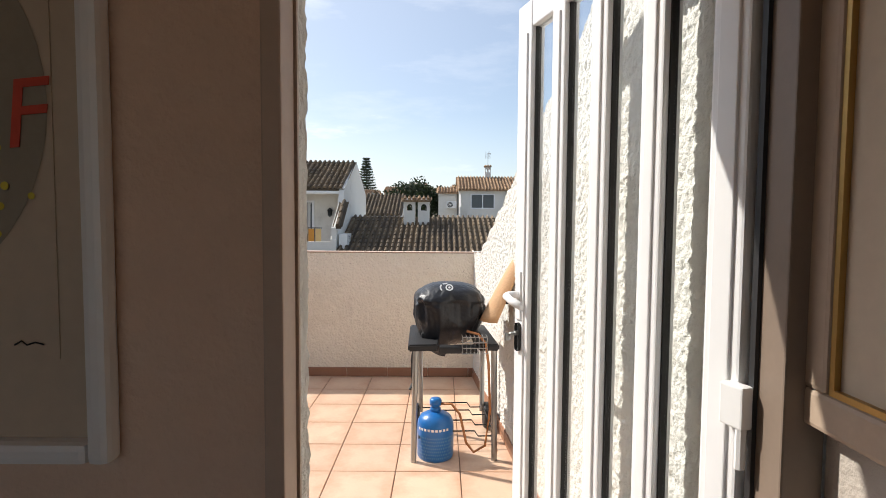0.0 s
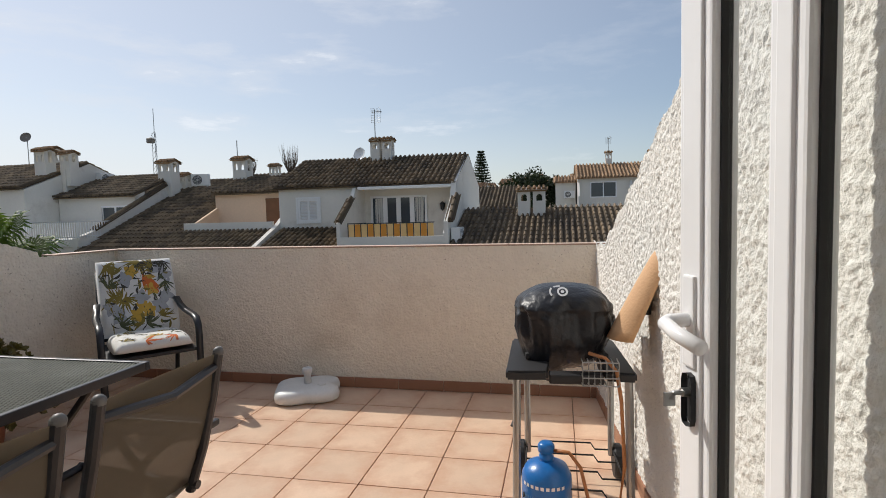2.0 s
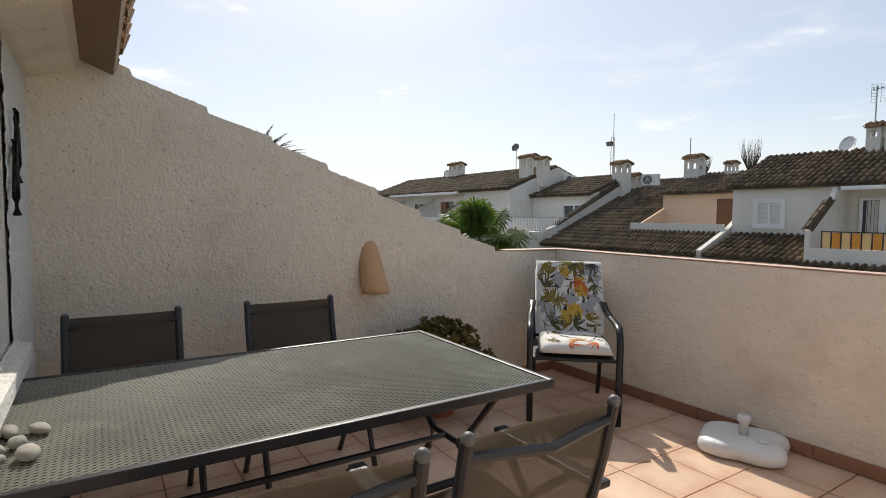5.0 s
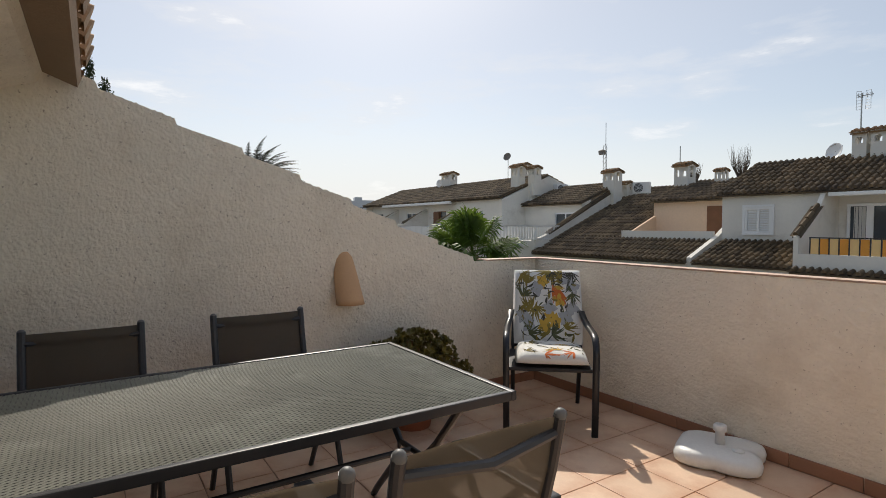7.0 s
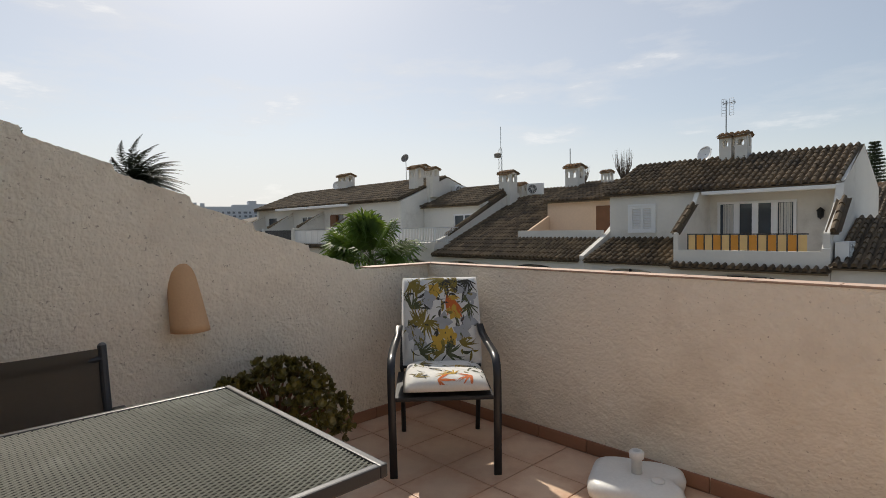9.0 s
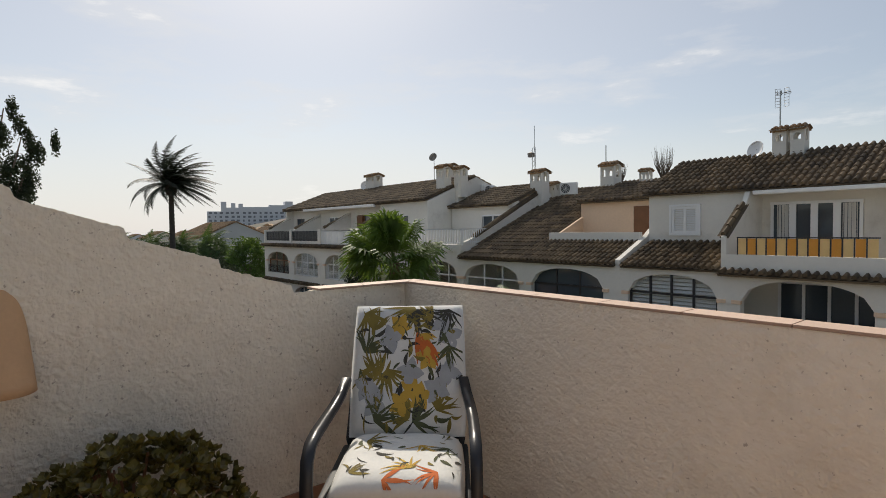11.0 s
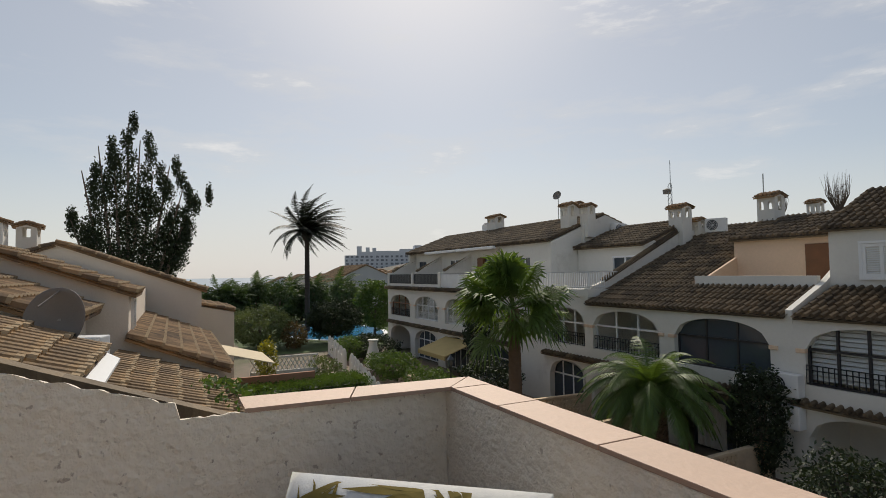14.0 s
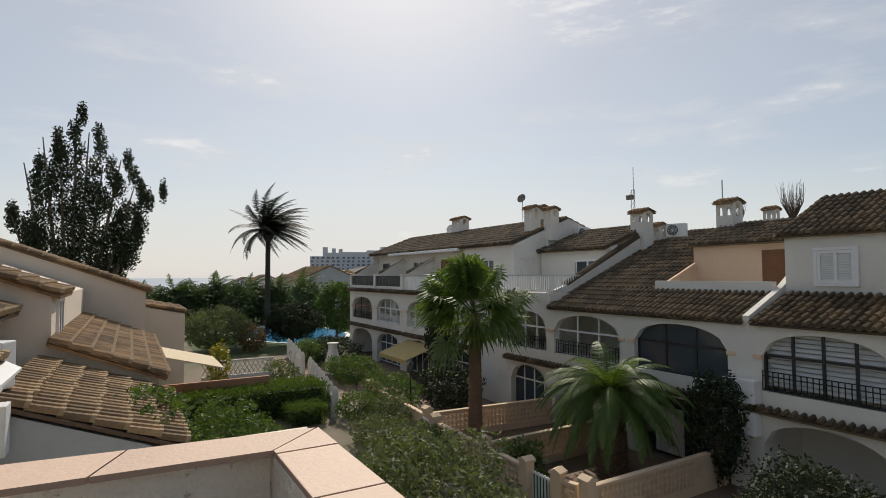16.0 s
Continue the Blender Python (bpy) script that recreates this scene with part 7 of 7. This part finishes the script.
bm = bmesh.new()
quads(bm, [(-18.6, .4, -1.15), (-18.6, 2.6, -1.75), (-21.6, 2.6, -1.75), (-21.6, .4, -1.15), (-18.6, .4, -1.18), (-18.6, 2.6, -1.78), (-21.6, 2.6, -1.78), (-21.6, .4, -1.18)],
      ((0, 1, 2, 3), (7, 6, 5, 4), (0, 4, 5, 1), (1, 5, 6, 2), (2, 6, 7, 3), (3, 7, 4, 0)))
solid("awning", bm, M_AWNING, "cream cloth awning stretched over a terrace", "awning")
bm = bmesh.new()
box(bm, -22.0, -21.85, .4, 4.8, G, -2.75)
box(bm, -22.0, -17.5, .35, .5, G, -2.4)
solid("terrace_wall", bm, M_TERRA, "terracotta coloured terrace wall", "garden wall")
lf = thing("lattice_screen", "white concrete lattice screen on a wall", "fence", pose(-25.5, 2.6, -3.2, 0, 0, 90))
bm = bmesh.new()
for i in range(15):
    x = i * .2
    tube(bm, [(x, 0, 0), (x + .35, 0, .6)], .025, 4)
    tube(bm, [(x + .35, 0, 0), (x, 0, .6)], .025, 4)
box(bm, 0, 3.2, -.04, .04, .6, .68)
box(bm, 0, 3.2, -.05, .05, -1.0, 0)
part("lattice", bm, M_WALL, lf)

# pool, trees behind it
bm = bmesh.new()
lathe(bm, [(1, 0), (1, .06)], 40)
bmesh.ops.scale(bm, vec=(8.5, 5.0, 1), verts=bm.verts)
solid("pool_edge", bm, M_WHITE, "pale stone rim round the pool", "pool edge", kind="structure").location = (-51.5, 13.4, G)
bm = bmesh.new()
lathe(bm, [(1, 0), (1, .075)], 40)
bmesh.ops.scale(bm, vec=(8.1, 4.6, 1), verts=bm.verts)
structure("water", bm, M_WATER, "blue swimming pool water", "pool").location = (-51.5, 13.4, G)
bm = bmesh.new()
quads(bm, [(-75, 4, G + .03), (-38, 4, G + .03), (-38, 22, G + .03), (-75, 22, G + .03)], ((0, 1, 2, 3),))
structure("lawn", bm, M_LAWN, "green lawn round the pool", "lawn")
clump("round_tree", "dense round dark tree in front of the pool", "tree", (-42.2, 11.0, -2.25), (2.25, 2.2, 1.45), 12000, .11, M_LEAF_DARK, "", G, seed=21)
clump("olive_tree", "broad grey-green olive tree", "tree", (-42, 5.2, -2.5), (2.5, 2.4, 1.55), 9000, .10, M_LEAF_GREY, "", G, seed=22)
clump("banana_plant", "bright green leafy tree beside the end house", "tree", (-46, 16.0, -1.5), (2.0, 1.8, 2.3), 5200, .16, M_LEAF, "", G, seed=23)
for i in range(15):
    y = 1.5 + i * 1.35
    feather_palm(-66 + rg.uniform(-4, 4), y, G - .8, -1.2 + rg.uniform(-.8, .9), 2.9, .2, 26, 100 + i, M_GROVE, "low green palm in a dense grove", 1.0, .24, 1.2)
for i in range(9):
    clump("grove_tree", "green bushy tree in a grove above the sea", "tree", (-63 + rg.uniform(-3, 3), 1 + i * 2.3, -1.9 + rg.uniform(-.5, .6)), (2.4, 2.0, 2.2), 3400, .16, M_GROVE, "grove trees", G - .8, seed=40 + i)

# trees and houses north of the opposite row
clump("pine_tree", "wide dark umbrella pine behind the roofs", "tree", (1.2, 46, 2.8), (2.6, 2.2, 2.0), 6500, .17, M_LEAF_DARK, "pines", seed=31)
clump("pine_tree", "dark pine crown beyond the ridge", "tree", (-35, 46, 5.0), (2.3, 1.7, .7), 1800, .18, M_LEAF_DARK, "pines", seed=32)
clump("pine_tree", "dark pine crown at the end of the row", "tree", (-52, 33, 4.3), (3.4, 3.0, 1.5), 2400, .22, M_LEAF_DARK, "pines", seed=33)
np_ = thing("norfolk_pine", "tall narrow tiered conifer in the distance", "tree", pose(-5.7, 62, G))
bm = bmesh.new()
tube(bm, [(0, 0, 0), (0, 0, 13.0)], .25, 7, .03)
part("trunk", bm, M_TWIG, np_)
bm = bmesh.new()
rn = random.Random(3)
for k in range(17):
    z, R = 7.6 + k * .32, 1.5 * (1 - k / 18) + .12
    for j in range(11):
        a = j * .571 + k * .3
        for m in range(5):
            s = (m + 1) / 5
            leaves(bm, (math.cos(a) * R * s, math.sin(a) * R * s, z + .12 * s), (.16, .16, .1), 7, .11, rn)
tagged(part("crown", bm, M_LEAF_DARK, np_), kind="stuff")


def bare_tree(x, y, z, h, seed):
    rnd = random.Random(seed)
    t = thing("bare_tree", "leafless tree with fine upright twigs", "tree", pose(x, y, G), "bare trees")
    bm = bmesh.new()
    tube(bm, [(0, 0, 0), (0, 0, z - G)], .12, 6, .07)
    for k in range(150):
        a, l = rnd.uniform(0, 6.28), rnd.uniform(.3, 1) * h
        tube(bm, [(0, 0, z - G - .3), (math.cos(a) * l * .28, math.sin(a) * l * .28, z - G + l * .45), (math.cos(a) * l * .3 + rnd.uniform(-.15, .15), math.sin(a) * l * .3 + rnd.uniform(-.15, .15), z - G + l)], .011, 4, .003)
    tagged(part("twig_crown", bm, M_TWIG, t), kind="stuff")


bare_tree(-12.6, 27, 4.0, 1.8, 1)
bare_tree(-15.3, 27, 3.9, 1.2, 2)


def simple_house(x0, x1, y0, y1, zt, zr, roof, wall=None, wins=(), label="white house with a tiled roof beyond the row"):
    h = thing("house", label, "house", group="distant houses")
    ym = (y0 + y1) / 2
    bm = bmesh.new()
    prism(bm, [(y0, G), (y1, G), (y1, zt), (ym, zr), (y0, zt)], "x", x0, x1)
    part("wall", bm, wall or M_WALL, h)
    s = (zr - zt) / (ym - y0)
    ln = math.hypot(ym - y0, zr - zt) + .35
    roof_part(h, (x0 - .1, y0 - .3, zt - .3 * s + .06), (1, 0, 0), (0, 1, s), x1 - x0 + .2, ln, roof, .27, .45)
    roof_part(h, (x1 + .1, y1 + .3, zt - .3 * s + .06), (-1, 0, 0), (0, -1, s), x1 - x0 + .2, ln, roof, .27, .45)
    for a, b, c, d in wins:
        square_window(h, a, b, c, d, y0 - .01, M_PVC, 2)
    return h


hr = simple_house(5.0, 11.6, 40, 46, 3.75, 4.9, M_ROOF_ORANGE, None, ((6.0, 7.9, 2.2, 3.35), (8.9, 9.9, 2.0, 3.0)), "white house with orange tiles and a railed balcony")
bm = bmesh.new()
box(bm, 5.0, 9.1, 38.6, 40, 1.2, 1.5)
prism(bm, [(38.6, 1.5), (40, 1.5), (40, 3.4), (38.6, 2.3)], 'x', 5.0, 5.15)
prism(bm, [(38.6, 1.5), (40, 1.5), (40, 3.4), (38.6, 2.3)], 'x', 8.9, 9.05)
for i in range(24):
    x = 5.2 + i * .16
    box(bm, x, x + .04, 38.62, 38.66, 1.5, 2.05)
box(bm, 5.15, 8.9, 38.6, 38.68, 2.05, 2.12)
part("balcony", bm, M_WALL, hr)
chimney(7.6, 43, 4.6, 1.45, .5, .45)
chimney(11.0, 43, 4.6, 1.4, .55, .45)
antenna(7.6, 42.9, 5.9, 1.2)
ac_unit(pose(4.4, 40.8, 2.2), "white air conditioner on a narrow far house")
simple_house(3.3, 4.9, 41, 45, 3.5, 4.0, M_ROOF_ORANGE)
simple_house(-3.0, .6, 34, 41, 1.6, 3.1, M_ROOF, None, (), "white house with a brown tiled slope")
simple_house(-5.2, -3.0, 44, 50, 3.4, 3.9, M_ROOF_ORANGE, None, ((-4.2, -3.5, 1.8, 2.9),), "small white house with a dark window")
for i in range(7):
    x = -9 + i * 3.6
    simple_house(x, x + 2.8, 76 + i % 3 * 4, 84 + i % 3 * 4, 4.6 + (i * 37 % 5) * .4, 5.6 + (i * 37 % 5) * .4, M_ROOF_ORANGE, M_WALL_CREAM, ((x + .6, x + 1.4, 3.2, 4.2),), "far cream house with a tiled roof")
simple_house(-15.5, -6.5, 24, 31, 2.4, 3.9, M_ROOF, None, (), "house with brown tiles behind the row")
simple_house(-24, -15.6, 24, 31, 2.2, 3.7, M_ROOF, None, (), "house with brown tiles behind the row")

# far headland with pale houses and the white hotel, sea
bm = bmesh.new()
N = 60
grid = []
for j in range(N + 1):
    row = []
    for i in range(N + 1):
        x, y = -620 + 530 * i / N, 20 + 330 * j / N
        z = -16 + 34 * math.exp(-((x + 330) / 190) ** 2 - ((y - 210) / 105) ** 2) + 10 * math.exp(-((x + 180) / 80) ** 2 - ((y - 150) / 70) ** 2) + noise.noise(Vector((x / 40, y / 40, 0))) * 2.2
        row.append(bm.verts.new((x, y, z)))
    grid.append(row)
for j in range(N):
    for i in range(N):
        bm.faces.new((grid[j][i], grid[j][i + 1], grid[j + 1][i + 1], grid[j + 1][i]))
structure("backdrop_hill", bm, M_HILL, "scrubby brown headland across the bay", "hill", True)
bm = bmesh.new()
quads(bm, [(-4800, -4000, -14), (-88, -4000, -14), (-88, 4500, -14), (-4800, 4500, -14)], ((0, 1, 2, 3),))
structure("sea", bm, M_SEA, "pale hazy sea reaching the horizon", "sea")

hotel = thing("hotel", "long white stepped hotel block on the headland", "building", pose(-426, 160, -2, 0, 0, 72))
for a, b, h in ((-34, -24, 19), (-24, -20, 26.5), (-20, -16.5, 22), (-16.5, -13.5, 25.5), (-13.5, -11, 22), (-11, -8, 25), (-8, 12, 22.5), (12, 24, 24), (24, 30, 27), (30, 40, 24.5)):
    bm = bmesh.new()
    box(bm, a, b, -6, 8, 0, h)
    part("wall", bm, M_HOTEL, hotel)
for fl in range(6):
    for k in range(16):
        x = -33 + k * 4.1
        bm = bmesh.new()
        box(bm, x + rg.uniform(-.5, .5), x + rg.uniform(1.2, 2.6), -6.15, -5.9, 2 + fl * 3, 3.6 + fl * 3)
        part("window", bm, M_FARWIN, hotel)
# pale wall and roof colours carry the haze of distance
for i in range(26):
    x, y = -300 + rg.uniform(-60, 70), 80 + rg.uniform(-12, 40)
    z = -6 + max(0, (y - 68) * .16) + rg.uniform(-1, 1)
    f = thing("villa", "far villa on the slope, paled for haze", "building", pose(x, y, z, 0, 0, rg.uniform(40, 110)), "far villas")
    bm = bmesh.new()
    w, h = rg.uniform(2, 4.2), rg.uniform(2, 3.2)
    box(bm, -w, w, -3, 3, -8, h)
    part("wall", bm, rg.choice((M_WALL_CREAM, M_HOTEL, M_HOTEL)), f)
    bm = bmesh.new()
    prism(bm, [(-w - .5, h), (w + .5, h), (0, h + 1.3)], "y", -3.4, 3.4)
    part("roof", bm, M_ROOF_PALE, f)
    for k in range(3):
        bm = bmesh.new()
        box(bm, -w + 1 + k * w * .6, -w + 2.4 + k * w * .6, -3.1, -2.95, h - 1.9, h - .6)
        part("window", bm, M_DARKGLASS, f)
simple_house(-94, -80, 20.8, 32.5, .2, 2.75, M_ROOF_PALE, M_GREYWALL, ((-91, -89.5, -1.6, -.3), (-86, -84.5, -1.6, -.3), (-83, -81.8, -1.6, -.3)), "grey gabled house beyond the pool")
for i in range(9):
    x, y = -150 + i * 6 + rg.uniform(-3, 3), 24 + i * 3.4 + rg.uniform(-2, 2)
    zt = -.6 + i * .22 + rg.uniform(-.4, .4)
    simple_house(x, x + rg.uniform(6, 10), y, y + 7, zt, zt + 1.5, M_ROOF_PALE, rg.choice((M_WALL_CREAM, M_HOTEL)), ((x + 1, x + 2.2, zt - 2, zt - .7), (x + 3.6, x + 4.8, zt - 2, zt - .7)), "far villa with a brown tiled roof")


# ---- floor tiles, skirting and coping pieces ----
bm = bmesh.new()
h = TILE / 2 - 0.0028
box(bm, -h, h, -h, h, -0.009, 0.0, 0.002)
tile_mesh = mesh_of("floor_tile", bm, M_FLOORTILE)
for i in range(-6, 7):
    for j in range(-8, 3):
        x, y = GX + (i + .5) * TILE, GY + (j + .5) * TILE
        if -0.1 < x < 4.28 and -3.75 < y < 0.05:
            t = new("tile", tile_mesh)
            t.location, t.parent = (x, y, random.uniform(-.0006, .0006)), floor_ob
            t.rotation_euler = (0, 0, random.randint(0, 3) * math.pi / 2)


def shade_edge(me):
    """Puts the shadow line of a pale coping tile into its upright edges' colour."""
    me.materials.append(M_EDGESHADE)
    for f in me.polygons:
        if abs(f.normal.z) < .4:
            f.material_index = 1


def piece_row(name, parent, material, length, height, depth, start, step, count, rz, bevel=.003):
    bm = bmesh.new()
    box(bm, 0, length, 0, depth, 0, height, bevel)
    me = mesh_of(name, bm, material)
    if material == M_COPING:
        shade_edge(me)
    for i in range(count):
        p = new(name, me)
        p.matrix_world = pose(start[0] + step[0] * i, start[1] + step[1] * i, start[2], 0, 0, rz)
        p.parent = parent


piece_row("skirting_tile", wall_north, M_SKIRT, .336, .075, .012, (0.05, -0.014, 0), (.34, 0), 12, 0)
piece_row("skirting_tile", wall_west, M_SKIRT, .336, .075, .012, (0.062, -3.57, 0), (0, .34), 11, 90)
d = Vector((0.085, -1, 0)).normalized()
piece_row("skirting_tile", wall_east, M_SKIRT, .336, .075, .012, (3.822, 0, 0), (d.x * .34, d.y * .34), 10, math.degrees(math.atan2(d.y, d.x)))
piece_row("coping_tile", wall_north, M_COPING, .211, .0105, .110, (0.105, -0.003, 1.041), (.215, 0), 1, 0, .002)
piece_row("coping_tile", wall_north, M_COPING, .321, .0105, .110, (0.320, -0.003, 1.041), (.325, 0), 11, 0, .002)
bm = bmesh.new()
prism(bm, [(.050, -.52), (.0655, -.277), (-.0525, -.226), (-.085, -.52)], "z", 1.041, 1.0515)
shade_edge(part("coping_tile", bm, M_COPING, wall_west).data)
bm = bmesh.new()
prism(bm, [(.0657, -.273), (.083, -.005), (-.018, .102), (-.0523, -.222)], "z", 1.041, 1.0515)
shade_edge(part("coping_tile", bm, M_COPING, wall_west).data)
bm = bmesh.new()
prism(bm, [(.086, -.003), (.102, -.003), (.102, .107), (-.016, .107)], "z", 1.041, 1.052)
shade_edge(part("coping_tile", bm, M_COPING, wall_north).data)

# barrel tiles of the two near roofs
for bed, p, ang, width, length, pitch, course in TILED:
    cols, rows = round(width / pitch), round(length / course)
    pw, pl, seg = width / cols, length / rows, 6
    bm = bmesh.new()
    lo = [bm.verts.new((math.cos(t) * pw * .36, 0, math.sin(t) * pw * .42 + .03)) for t in (math.pi * k / seg for k in range(seg + 1))]
    hi = [bm.verts.new((math.cos(t) * pw * .30, pl * 1.06, math.sin(t) * pw * .36)) for t in (math.pi * k / seg for k in range(seg + 1))]
    for k in range(seg):
        bm.faces.new((lo[k], lo[k + 1], hi[k + 1], hi[k]))
    bm.faces.new(lo).material_index = 1
    f = [bm.verts.new(v.co + Vector((0, -.004, .006))) for v in lo]
    g = [bm.verts.new(v.co.lerp(w.co, .13) + Vector((0, 0, .006))) for v, w in zip(lo, hi)]
    for k in range(seg):
        bm.faces.new((f[k], f[k + 1], g[k + 1], g[k])).material_index = 1
    me = mesh_of("barrel_tile", bm, M_BARREL)
    me.materials.append(M_LIP)
    for c in range(cols):
        for r in range(rows):
            t = new("barrel_tile", me)
            d = pl * r + random.uniform(-.03, .03)
            t.matrix_world = Matrix.Translation((p[0] + pw * (c + .5) + random.uniform(-.008, .008), p[1] - d * math.cos(ang), p[2] + d * math.sin(ang) + random.uniform(0, .006))) @ Matrix.Rotation(math.pi, 4, "Z") @ Matrix.Rotation(ang, 4, "X")
            t.parent = bed
